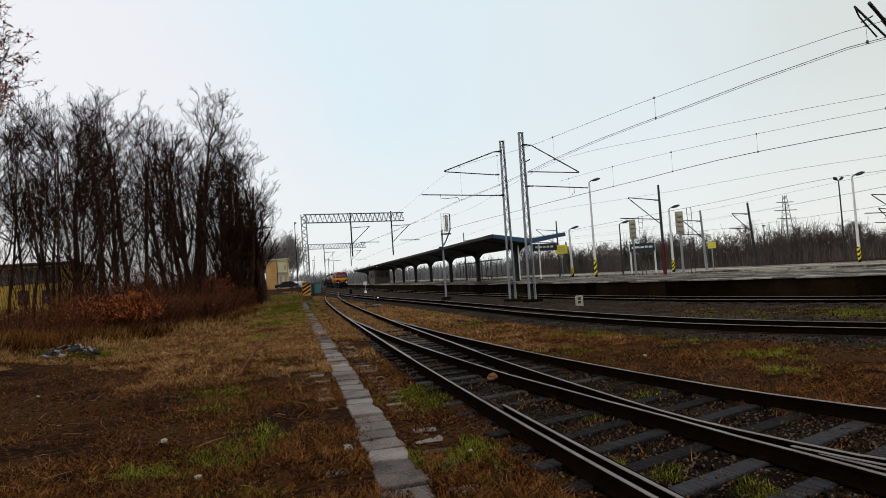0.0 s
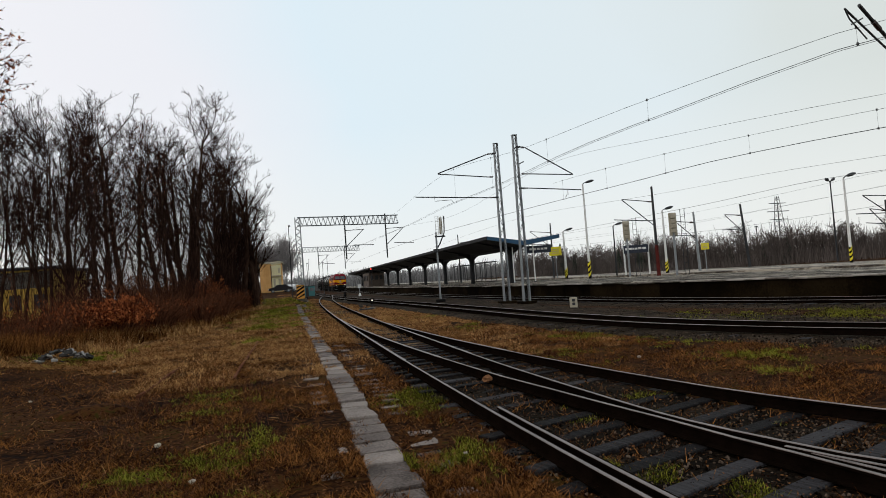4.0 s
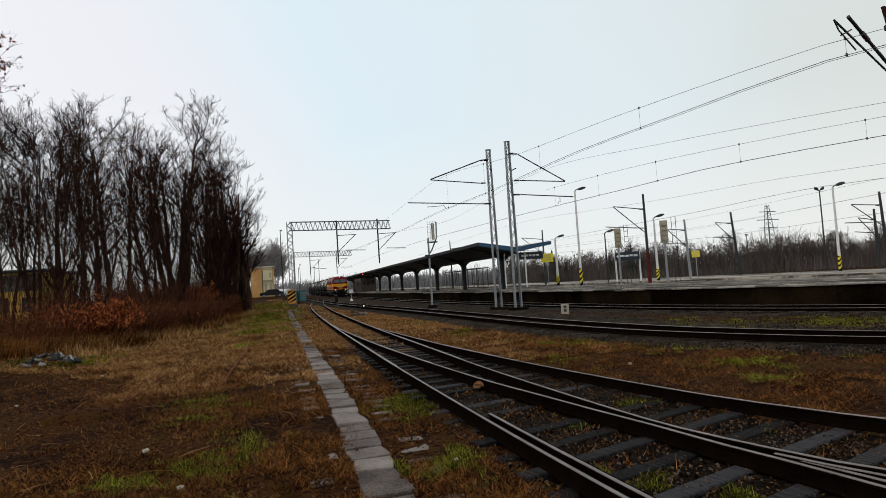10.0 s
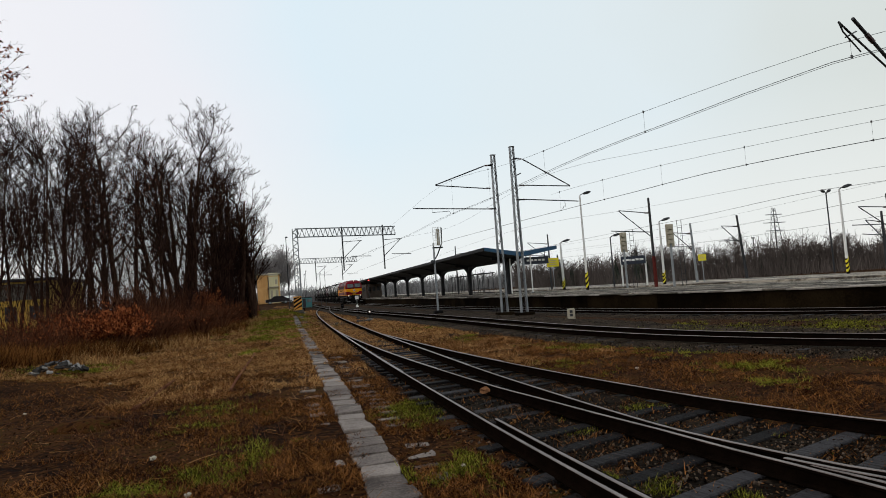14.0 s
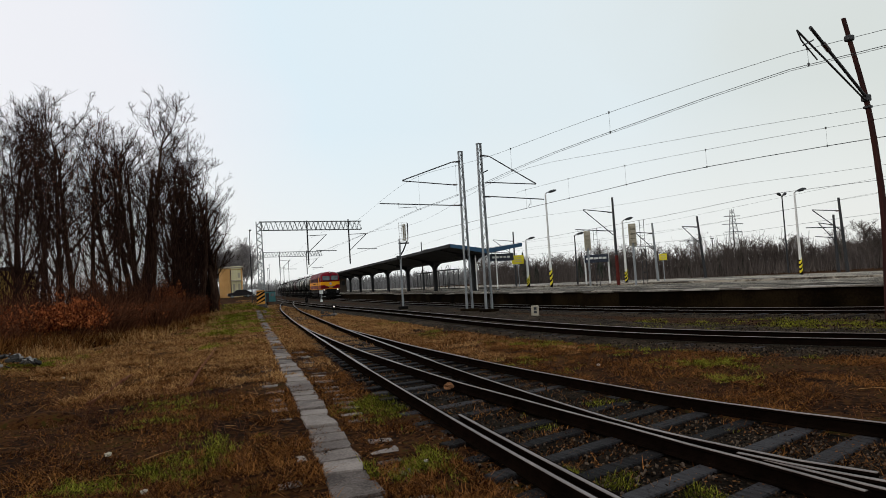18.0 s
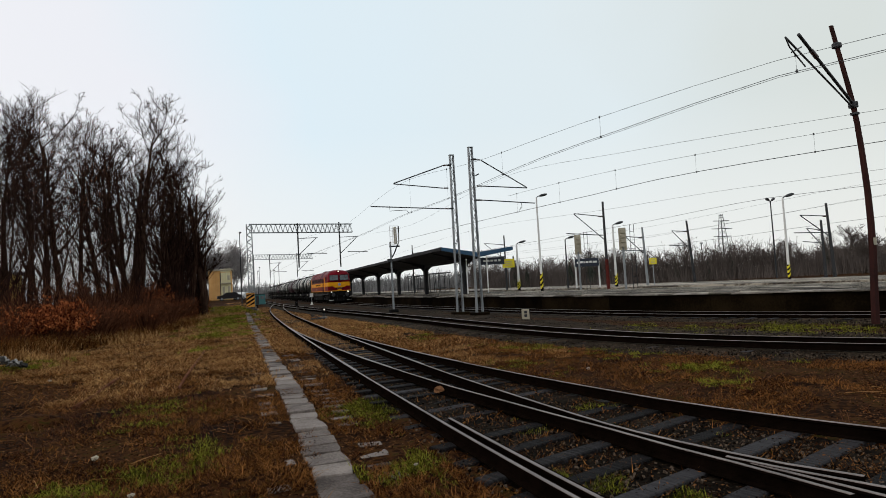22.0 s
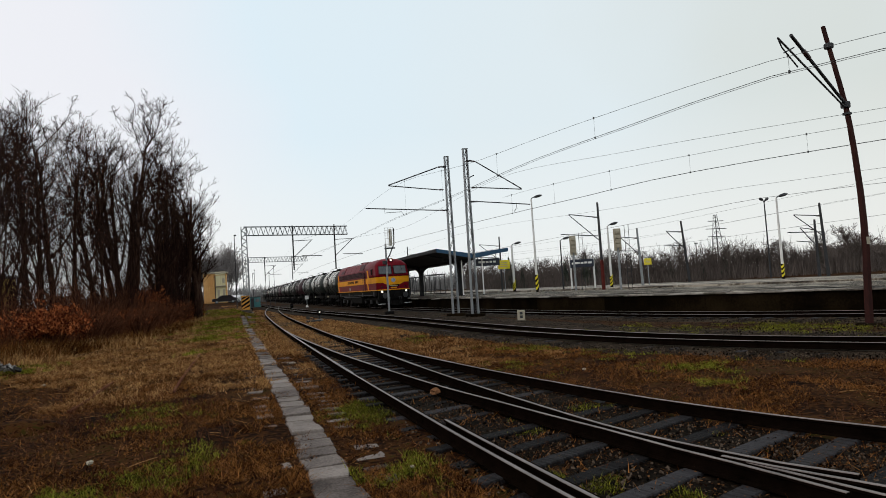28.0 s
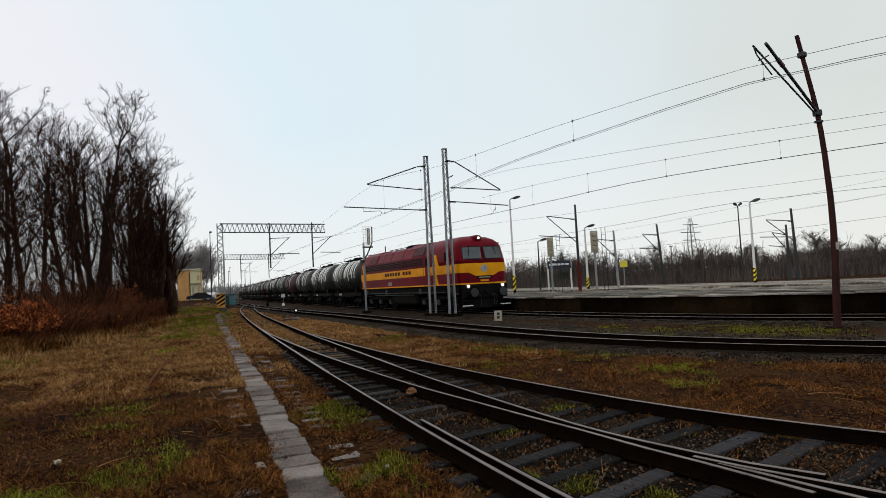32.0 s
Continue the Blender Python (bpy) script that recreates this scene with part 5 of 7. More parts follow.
def make_tree(seed, h, stems, r, label, leaves=0, fan=(8, 6, 5, 3), top=4, name="bare_tree", group="bare trees of the copse", mats=(BARK, TWIG), leaf_size=0.07, low=0.28, spread=0.22, leaf_mat=None, fine=1.0):
    rnd = random.Random(seed)
    g = thing(name, pose(0, 0, 0), label, "tree", group)
    trunk, crown = Mesh(), Mesh()
    for k in range(stems):
        a = 2 * math.pi * k / stems + rnd.uniform(-0.4, 0.4)
        lean = 0.0 if stems == 1 else spread * rnd.uniform(0.5, 1.3)
        hh = h * (rnd.uniform(0.75, 0.95) if k else 1.0) * 0.85
        grow(rnd, trunk, crown, (0.2 * math.cos(a) * (stems > 1), 0.2 * math.sin(a) * (stems > 1), -0.15), (lean * math.cos(a), lean * math.sin(a), 1), hh, r * rnd.uniform(0.75, 1.0), 0, top, 0.3, fan, low, fine)
    fit = h / max(p[2] for p in crown.v)
    for m in (trunk, crown):
        m.v = [(p[0] * fit, p[1] * fit, p[2] * fit if p[2] > 0 else p[2]) for p in m.v]
    tr = part("trunk", trunk, mats[0], g, "dark furrowed trunk and limbs", smooth=True)
    part("crown", crown, mats[1], g, "crown of fine bare twigs")
    if leaves:
        lf = Mesh()
        for k in range(leaves):
            c = Vector(crown.v[rnd.randrange(len(crown.v))])
            q = Euler((rnd.uniform(0, 6), rnd.uniform(0, 6), rnd.uniform(0, 6))).to_matrix()
            s = leaf_size * rnd.uniform(0.6, 1.4)
            lf.add([c + q @ Vector(v) * s for v in ((0, 0, 0), (0.5, 0.28, 0.05), (1.1, 0, 0), (0.5, -0.28, 0.05))], [(0, 1, 2, 3)])
        part("leaves", lf, leaf_mat or LEAF_BROWN, g, "few withered leaves")
    return g


def build_copse():
    rnd = random.Random(31)
    kinds = [
        make_tree(1, 17.0, 2, 0.30, "tall bare tree with several dark stems", leaves=1200, fan=(17, 6, 5, 4), low=0.25, spread=0.13, leaf_mat=LEAF_FALLEN),
        make_tree(2, 14.0, 3, 0.31, "bare tree forking low into crooked limbs", leaves=500, fan=(9, 6, 4, 3), low=0.2, spread=0.3, leaf_mat=LEAF_FALLEN),
        make_tree(3, 15.0, 1, 0.28, "dark bare tree with a dense twiggy crown", leaves=700, fan=(17, 6, 4, 4), low=0.15, leaf_mat=LEAF_FALLEN),
        make_tree(4, 14.0, 2, 0.14, "slender bare tree with a narrow crown", fan=(10, 6, 5, 3), low=0.3, spread=0.16),
        make_tree(5, 12.0, 1, 0.11, "thin bare sapling in the copse", fan=(14, 6, 4, 3), low=0.25),
        make_tree(6, 15.0, 1, 0.24, "bare upright tree with brown remnants of leaves", leaves=1100, fan=(15, 6, 4, 3), low=0.14),
        make_tree(7, 13.0, 3, 0.44, "old gnarled tree with several thick dark stems", leaves=400, fan=(11, 6, 4, 3), low=0.3, spread=0.15, leaf_mat=LEAF_FALLEN),
    ]
    size = (17.0, 14.0, 15.0, 14.0, 12.0, 15.0, 13.0)
    spots = [  # kind, x, y, height of the top, turn
        (6, -3.4, 58, 13.9, 20), (6, -5.6, 55, 14.2, 140), (1, -4.6, 56.5, 14.0, 100), (4, -3.3, 59, 11.0, 60), (2, -5.3, 57, 15.3, 200), (2, -6.1, 54, 15.2, 75),
        (0, -7.6, 51, 17.5, 0), (1, -8.3, 52, 15.6, 80), (2, -9.6, 50, 15.2, 10), (3, -8.6, 47, 14.6, 150),
        (5, -10.2, 47, 14.9, 250), (2, -11.0, 45, 15.6, 300), (5, -11.4, 44, 15.2, 40), (3, -12.3, 46, 15.2, 190), (5, -12.2, 43, 14.2, 110),
        (3, -12.0, 40, 14.0, 260), (2, -13.2, 42, 14.2, 70),
        (3, -12.2, 36, 13.4, 100), (3, -13.1, 38, 13.4, 130), (4, -11.7, 38, 12.4, 220), (3, -13.8, 37, 13.0, 280), (4, -14.4, 36, 12.0, 30),
        (5, -16.2, 38, 13.6, 160), (3, -17.6, 40, 14.0, 330), (2, -19.0, 44, 15.0, 90), (4, -10.9, 54, 14.0, 10), (4, -14.6, 47, 14.0, 75), (4, -7.0, 60, 14.2, 200), (4, -9.2, 58, 14.0, 20), (5, -5.6, 64, 14.4, 60),
    ]
    for i, (k, x, y, s, turn) in enumerate(spots):
        s = (s - land(x, y)) / size[k]
        m = Matrix.Translation((x, y, land(x, y) - 0.03)) @ pose(0, 0, 0, rnd.uniform(-2, 2), rnd.uniform(-2, 2), turn)
        if not kinds[k].get("placed"):
            kinds[k]["placed"] = 1
            kinds[k].matrix_basis = m
            kinds[k].scale = (s, s, s)
            continue
        ob = copy_thing(kinds[k], m)
        ob.scale = (s, s, s)
    for ob in bpy.data.objects:
        if ob.get("placed"):
            del ob["placed"]
    # the near tree whose leafy twigs reach into view
    near = make_tree(17, 11.2, 1, 0.16, "tree still bearing some dry leaves on its twigs", leaves=4200, fan=(16, 8, 5, 3), group="", leaf_size=0.09, low=0.45, fine=0.45)
    near.matrix_basis = pose(-9.9, 20.5, land(-9.9, 20.5), 0, 0, 40)
    near.scale = (1.35, 1.35, 1.0)


build_copse()


def scrub(name, n, area, hmin, hmax, material, label, seed, r=0.012, branch=4, lean=0.35, kind="stuff"):
    """Undergrowth of many thin stems with side twigs; area gives a place for a random number pair."""
    rnd = random.Random(seed)
    m = Mesh()
    for k in range(n):
        x, y = area(rnd)
        z = land(x, y) - 0.05
        h = rnd.uniform(hmin, hmax) * (1.0 + 0.75 * noise.noise(Vector((x * 0.45, y * 0.3, 5.0))))
        d = Vector((rnd.uniform(-lean, lean), rnd.uniform(-lean, lean), 1)).normalized()
        pts = [Vector((x, y, z))]
        for j in range(3):
            d = (d + Vector((rnd.uniform(-0.25, 0.25), rnd.uniform(-0.25, 0.25), 0.05))).normalized()
            pts.append(pts[-1] + d * h / 3)
        m.pipe(pts, [r, r * 0.8, r * 0.6, r * 0.3], 3)
        for j in range(branch):
            i = rnd.randrange(1, 3)
            q = pts[i].lerp(pts[i + 1], rnd.random())
            e = q + Vector((rnd.uniform(-1, 1), rnd.uniform(-1, 1), rnd.uniform(0.2, 1.2))) * h * 0.22
            m.tube(q, e, r * 0.5, r * 0.25, seg=3, cap=False)
    return tagged(new(name, m.data(name, material)), label, "undergrowth", "", kind)


def edge_x(y):
    """Front edge of the copse."""
    return np.interp(y, [18, 25, 33, 42, 52, 62, 75], [-12.5, -8.6, -6.6, -5.0, -4.3, -3.4, -3.4])


def build_undergrowth():
    def woods(r):
        while True:
            y = r.uniform(28, 70)
            x = edge_x(y) - 1.0 - abs(r.gauss(0, 5.5))
            if x > -0.325 * y - 0.4 or r.random() < 0.07:
                return x, y

    def grove(r):
        y = r.uniform(33, 58)
        return y * r.uniform(-0.47, -0.24), y

    def front(r):
        y = r.uniform(25, 66)
        return edge_x(y) - abs(r.gauss(0, 0.9)), y

    def clump(r):
        y = r.uniform(50, 63)
        return edge_x(y) - 0.4 - abs(r.gauss(0, 1.3)), y

    scrub("undergrowth", 170, clump, 3.0, 7.0, TWIG, "dense dark stems round the last trees of the copse", 43, 0.026, 7, 0.16)
    scrub("undergrowth", 1900, woods, 1.0, 2.9, BRUSH, "red-brown brush between the trees", 45, 0.018, 6, 0.4)
    scrub("undergrowth", 520, woods, 3.0, 8.0, TWIG, "tangled dark saplings and stems between the trees", 41, 0.013, 9, 0.22)
    scrub("undergrowth", 170, grove, 4.0, 9.0, TWIG, "thin dark stems standing between the trunks of the copse", 46, 0.014, 8, 0.14)
    scrub("undergrowth", 2800, front, 0.5, 1.8, BRUSH, "dense dark brush along the edge of the copse", 42, 0.011, 6, 0.5)


build_undergrowth()


def build_brush_leaves():
    rnd = random.Random(44)
    lf = Mesh()
    for k in range(14000):
        y = rnd.uniform(25, 66)
        x = edge_x(y) - abs(rnd.gauss(0, 1.3)) + 0.3
        c = Vector((x, y, land(x, y) + 1.6 * rnd.random() ** 1.6))
        q = Euler((rnd.uniform(0, 6), rnd.uniform(0, 6), rnd.uniform(0, 6))).to_matrix()
        s = rnd.uniform(0.04, 0.10)
        lf.add([c + q @ Vector(v) * s for v in ((0, 0, 0), (0.5, 0.3, 0.06), (1.1, 0, 0), (0.5, -0.3, 0.06))], [(0, 1, 2, 3)])
    tagged(new("brush_leaves", lf.data("brush_leaves", LEAF_BROWN)), "withered leaves caught in the brush", "leaves", "", "stuff")


build_brush_leaves()


def make_bush(name, seed, x, y, rad, h, label, leaves, material=BRUSH, stems=90):
    rnd = random.Random(seed)
    g = thing(name, pose(x, y, land(x, y) - 0.03), label, "bush", "bushes along the copse")
    tw = Mesh()
    tips = []
    for k in range(stems):
        a, u = rnd.uniform(0, 6.283), rnd.random() ** 0.5
        d = Vector((math.cos(a) * u * rad, math.sin(a) * u * rad, h * rnd.uniform(0.6, 1.0) * (1.05 - 0.45 * u)))
        p0 = Vector((math.cos(a) * 0.25 * rad * u, math.sin(a) * 0.25 * rad * u, 0))
        mid = p0.lerp(d, 0.5) + Vector((0, 0, 0.12 * h))
        tw.pipe([p0, mid, d], [0.014, 0.010, 0.004], 3)
        for j in range(6):
            q = mid.lerp(d, rnd.random())
            e = q + Vector((rnd.uniform(-1, 1), rnd.uniform(-1, 1), rnd.uniform(-0.2, 0.9))) * 0.3
            tw.tube(q, e, 0.006, 0.003, seg=3, cap=False)
            tips += [q, e, q.lerp(e, 0.5)]
    part("twig_mass", tw, material, g, "thin dark twigs")
    if leaves:
        lf = Mesh()
        for k in range(leaves):
            c = rnd.choice(tips) + Vector((rnd.uniform(-1, 1), rnd.uniform(-1, 1), rnd.uniform(-1, 1))) * 0.08
            q = Euler((rnd.uniform(0, 6), rnd.uniform(0, 6), rnd.uniform(0, 6))).to_matrix()
            s = rnd.uniform(0.07, 0.15)
            lf.add([c + q @ Vector(v) * s for v in ((0, 0, 0), (0.5, 0.3, 0.06), (1.1, 0, 0), (0.5, -0.3, 0.06))], [(0, 1, 2, 3)])
        part("leaves", lf, LEAF_BROWN, g, "withered rust-brown leaves")
    return g


make_bush("leafy_bush", 61, -7.4, 29.6, 1.6, 2.2, "bush covered with withered rust-brown leaves", 5200)
make_bush("leafy_bush", 62, -8.9, 28.4, 1.4, 1.5, "low bush with withered rust-brown leaves", 1700)
make_bush("leafy_bush", 63, -5.9, 48.5, 1.3, 3.6, "tall bush with orange-brown withered leaves", 2000)
make_bush("bare_bush", 64, -6.6, 33.5, 1.6, 1.9, "dense bare bush of dark thin twigs", 0, stems=170)
make_bush("bare_bush", 65, -5.2, 38.5, 1.5, 2.1, "dense bare bush of dark thin twigs", 120, stems=170)
make_bush("bare_bush", 66, -4.9, 45.0, 1.5, 2.3, "dense bare bush under the trees", 0, stems=170)
make_bush("bare_bush", 67, -4.5, 52.5, 1.3, 2.2, "dense bare bush under the trees", 60, stems=150)
make_bush("bare_bush", 68, -11.8, 29.5, 1.6, 1.5, "low bare bush of dark thin twigs", 300, stems=130)


# ---- far belt of trees beyond the platforms ----
def build_belt():
    rnd = random.Random(77)

    def far(r):
        a = radians(r.uniform(20, 80))
        d = r.uniform(112, 150)
        return d * math.sin(a), d * math.cos(a)

    m = Mesh()
    for k in range(8500):
        x, y = far(rnd)
        h = rnd.uniform(1.6, 5.2) * (1.0 + 0.7 * noise.noise(Vector((x * 0.07, y * 0.07, 0))) + 0.5 * noise.noise(Vector((x * 0.3, y * 0.3, 2))))
        d = Vector((rnd.uniform(-0.2, 0.2), rnd.uniform(-0.2, 0.2), 1))
        p = Vector((x, y, -0.1))
        m.tube(p, p + d * h, rnd.uniform(0.03, 0.07), 0.015, seg=3, cap=False)
        for j in range(6):
            q = p + d * h * rnd.uniform(0.3, 0.8)
            m.tube(q, q + Vector((rnd.uniform(-1, 1), rnd.uniform(-1, 1), rnd.uniform(0.4, 1.3))) * h * 0.25, 0.026, 0.012, seg=3, cap=False)
    for k in range(9000):
        x, y = far(rnd)
        p = Vector((x * 0.93, y * 0.93, -0.1))
        m.tube(p, p + Vector((rnd.uniform(-0.7, 0.7), rnd.uniform(-0.7, 0.7), rnd.uniform(0.7, 2.6))), 0.05, 0.02, seg=3, cap=False)
    tagged(new("tree_belt", m.data("tree_belt", THICKET)), "grey-brown belt of bare scrub beyond the platforms, lightened in colour for haze", "scrub", "", "stuff")
    kinds = [make_tree(90 + k, 8.0, 1 + k % 2, 0.10, "small bare tree in the far belt", fan=(20, 9, 6), top=3, fine=0.9, name="far_tree", group="bare trees of the far belt", mats=(THICKET, THICKET)) for k in range(3)]
    n = 90
    for i in range(n):
        a = radians(20 + 60 * (i + rnd.uniform(0, 0.9)) / n)
        d = rnd.uniform(104, 140)
        s = rnd.uniform(0.45, 0.85) * (1.2 if rnd.random() < 0.15 else 1.0)
        mt = Matrix.Translation((d * math.sin(a), d * math.cos(a), -0.05)) @ pose(0, 0, 0, 0, 0, rnd.uniform(0, 360))
        if i < 3:
            ob = kinds[i]
            ob.matrix_basis = mt
        else:
            ob = copy_thing(kinds[i % 3], mt)
        ob.scale = (s * 1.5, s * 1.5, s)
    # a few conifers
    con = thing("conifer", pose(0, 0, 0), "small dark green conifer in the far belt", "tree", "conifers of the far belt")
    cm = Mesh()
    for k in range(420):
        u = rnd.random() ** 0.7
        a = rnd.uniform(0, 6.283)
        z = 0.4 + 5.6 * (1 - u)
        rr = 1.7 * u * rnd.uniform(0.6, 1.05)
        p = Vector((0, 0, z + 0.3))
        e = Vector((rr * math.cos(a), rr * math.sin(a), z - 0.25 * rr))
        s = Vector((-math.sin(a), math.cos(a), 0)) * 0.16
        cm.add([p, e - s, e + Vector((0, 0, -0.25)), e + s], [(0, 1, 2, 3)])
    part("trunk", Mesh().tube((0, 0, -0.1), (0, 0, 6), 0.12, 0.02, seg=6), BARK, con)
    part("crown", cm, CONIFER, con)
    spots = [(46, 104, 0.8), (48, 103, 0.65), (55, 100, 0.72), (58, 98, 0.88), (60.5, 99, 0.66), (71, 92, 0.58), (76, 90, 0.55), (79, 88, 0.7), (91, 80, 0.75)]
    con.matrix_basis = pose(spots[0][0], spots[0][1], 0)
    for x, y, s in spots[1:]:
        copy_thing(con, pose(x, y, 0, 0, 0, x * 31)).scale = (s, s, s)
    # woods ahead behind the yellow house
    misty = make_tree(97, 8.0, 2, 0.10, "bare tree behind the yellow house, coloured haze-grey", fan=(22, 9, 6), top=3, fine=1.2, name="misty_tree", group="bare trees behind the yellow house", mats=(HAZY_BARK, HAZY_BARK))
    misty.matrix_basis = pose(-2.4, 131, land(-8, 140), 0, 0, 15)
    misty.scale = (1.3, 1.3, 1.15)
    for k in range(14):
        ob = copy_thing(misty, pose(-13 + 0.9 * k + rnd.uniform(-0.6, 0.6), 132 + rnd.uniform(-8, 10), land(-8, 140), 0, 0, 40 * k))
        ob["group"] = "bare trees behind the yellow house"
        ob["label"] = "bare tree behind the yellow house, coloured haze-grey"
        s = rnd.uniform(1.1, 1.6)
        ob.scale = (s, s, s * 0.95)


def build_haze_belt():
    rnd = random.Random(79)
    m = Mesh()
    for k in range(5200):
        a = radians(rnd.uniform(-14, 24))
        d = rnd.uniform(255, 320)
        p = Vector((d * math.sin(a), d * math.cos(a), -0.2))
        h = rnd.uniform(3.0, 7.0) * (1.0 + 0.5 * noise.noise(Vector((p.x * 0.05, p.y * 0.05, 4))))
        m.tube(p, p + Vector((rnd.uniform(-0.8, 0.8), 0, h)), rnd.uniform(0.12, 0.26), 0.04, seg=3, cap=False)
        for j in range(2):
            q = p + Vector((0, 0, h * rnd.uniform(0.3, 0.8)))
            m.tube(q, q + Vector((rnd.uniform(-1, 1), 0, rnd.uniform(0.4, 1.2))) * h * 0.3, 0.12, 0.04, seg=3, cap=False)
    tagged(new("far_woods", m.data("far_woods", HAZE_WOODS)), "distant woods along the horizon ahead, haze put into their pale colour", "woods", "", "stuff")


build_belt()
build_haze_belt()


# ---- grass, leaves and stones ----
def blades(name, pts, hmin, hmax, width, material, label, seed, lean=0.5):
    rng = np.random.default_rng(seed)
    pts = np.asarray(pts)
    n = len(pts)
    a = rng.uniform(0, 2 * np.pi, n)
    h = rng.uniform(hmin, hmax, n) * (0.6 + 0.8 * rng.random(n) ** 2)
    w = width * rng.uniform(0.6, 1.3, n) * (1 + 0.035 * pts[:, 1])
    side = np.stack([np.cos(a), np.sin(a), np.zeros(n)], 1) * w[:, None] / 2
    dirn = rng.normal(0, lean, (n, 2))
    tip = pts + np.column_stack([dirn * h[:, None], h])
    v = np.stack([pts - side, pts + side, tip], 1).reshape(-1, 3)
    me = bpy.data.meshes.new(name)
    me.vertices.add(3 * n)
    me.vertices.foreach_set("co", v.ravel())
    me.loops.add(3 * n)
    me.loops.foreach_set("vertex_index", np.arange(3 * n, dtype=np.int32))
    me.polygons.add(n)
    me.polygons.foreach_set("loop_start", np.arange(0, 3 * n, 3, dtype=np.int32))
    me.materials.append(material)
    me.update(calc_edges=True)
    return tagged(new(name, me), label, "grass", "", "stuff")


def land_all(x, y):
    """The same heights as land() for many places at once."""
    def ease(a):
        a = np.clip(a, 0, 1)
        return a * a * (3 - 2 * a)

    rise = 0.02 * np.maximum(0, y - 45) * ease((1.6 - x) / 2.2)
    return np.minimum(rise, 1.5) + 0.5 * ease((-5.5 - x) / 5) * ease((y - 12) / 12)


def scatter(n, seed, chance, y0=2.2, y1=48.0, x0=-15.0, x1=16.0):
    """Random ground points, thinning with distance, kept by the chance(x, y) of each place."""
    rng = np.random.default_rng(seed)
    got = []
    while sum(len(g) for g in got) < n:
        y = y0 * (y1 / y0) ** rng.random(200000)
        x = rng.uniform(-1, 1, 200000) * (0.95 * y + 1.5) + 0.28 * y
        ok = (x > x0) & (x < x1)
        x, y = x[ok], y[ok]
        ok = rng.random(len(x)) < chance(x, y)
        got.append(np.column_stack([x[ok], y[ok]]))
    p = np.concatenate(got)[:n]
    z = land_all(p[:, 0], p[:, 1]) - 0.02 - 0.025 * in_track(p[:, 0], p[:, 1])
    return np.column_stack([p, z])


def blotch(x, y, s, k):
    """Smooth random field from -1 to 1."""
    x, y = x * s, y * s
    i, j = np.floor(x), np.floor(y)
    u, v = x - i, y - j
    u, v = u * u * (3 - 2 * u), v * v * (3 - 2 * v)

    def h(a, b):
        q = np.sin(a * 127.1 + b * 311.7 + k * 74.7) * 43758.5453
        return 2 * (q - np.floor(q)) - 1

    return (h(i, j) * (1 - u) + h(i + 1, j) * u) * (1 - v) + (h(i, j + 1) * (1 - u) + h(i + 1, j + 1) * u) * v


GRID = np.linspace(0, 90, 451)
TAB = {l: np.array([l.x(v) for v in GRID]) for l in (R1, R2, R3, R4, MAIN, TRAIN)}


def plan(l, y):
    return np.interp(y, GRID, TAB[l])


def near_rail(x, y):
    d = np.minimum(abs(x - plan(R1, y)), abs(x - plan(R3, y)))
    return np.where(y < 31, np.minimum(d, np.minimum(abs(x - plan(R2, y)), abs(x - plan(R4, y)))), d) < 0.09


def in_track(x, y):
    hi = np.where(y < 25, plan(R4, y), plan(R3, y))
    return (x > plan(R1, y) - 0.35) & (x < hi + 0.3)


GREENS = [(-0.85, 7.6, 0.6), (-1.75, 7.1, 0.3), (-1.15, 11.7, 0.7), (1.8, 9.4, 0.75), (3.38, 7.3, 0.45), (2.97, 4.9, 0.45), (3.2, 4.4, 0.4), (4.75, 7.8, 0.4), (5.0, 5.6, 0.4), (4.2, 6.6, 0.3), (-1.1, 32, 1.5), (-1.6, 41, 2.2), (-1.7, 52, 2.8), (-1.6, 62, 3.2), (-1.2, 72, 3.2), (-2.2, 47, 2.2), (-0.9, 24, 0.8), (7.1, 8.6, 0.45), (9.0, 12.7, 1.1), (10.2, 11.2, 0.8), (5.6, 12.5, 0.7), (7.6, 10.2, 0.55), (5.9, 21, 1.2), (-0.75, 5.4, 0.4), (12.2, 17.0, 2.2), (14.4, 14.5, 2.0), (7.0, 16, 1.0), (2.9, 40, 1.0), (1.5, 6.2, 0.4), (-7.8, 22.5, 1.6), (5.4, 30, 1.4)]


def green_at(x, y):
    g = np.full(x.shape, -9.0)
    for a, b, r in GREENS:
        g = np.maximum(g, 1 - np.hypot((x - a) / r, (y - b) / (r * 1.5)))
    return 0.62 * g - 0.17 + 0.5 * blotch(x, y, 1.1, 5.0) + 0.7 * blotch(x, y, 4.1, 6.0)


def on_path(x, y):
    c = 0.77 - 0.012 * np.maximum(0, y - 10)
    return (abs(x - c) < 0.2) & (y < 62) & (blotch(x, y, 3.0, 8.0) < 0.45)


def bare_soil(x, y):
    """How far the trodden dark soil beside the copse shows, from 0 to 1."""
    b1, b2 = blotch(x, y, 0.45, 31.0), blotch(x, y, 1.7, 32.0)
    near = np.minimum(np.minimum(19.5 - y + 3 * b1 + 1.5 * b2, y - 10.5 + 1.5 * b1 + b2), -2.6 - x + 1.0 * b1 + 0.5 * b2)
    return np.clip(near / 1.2, 0, 1)


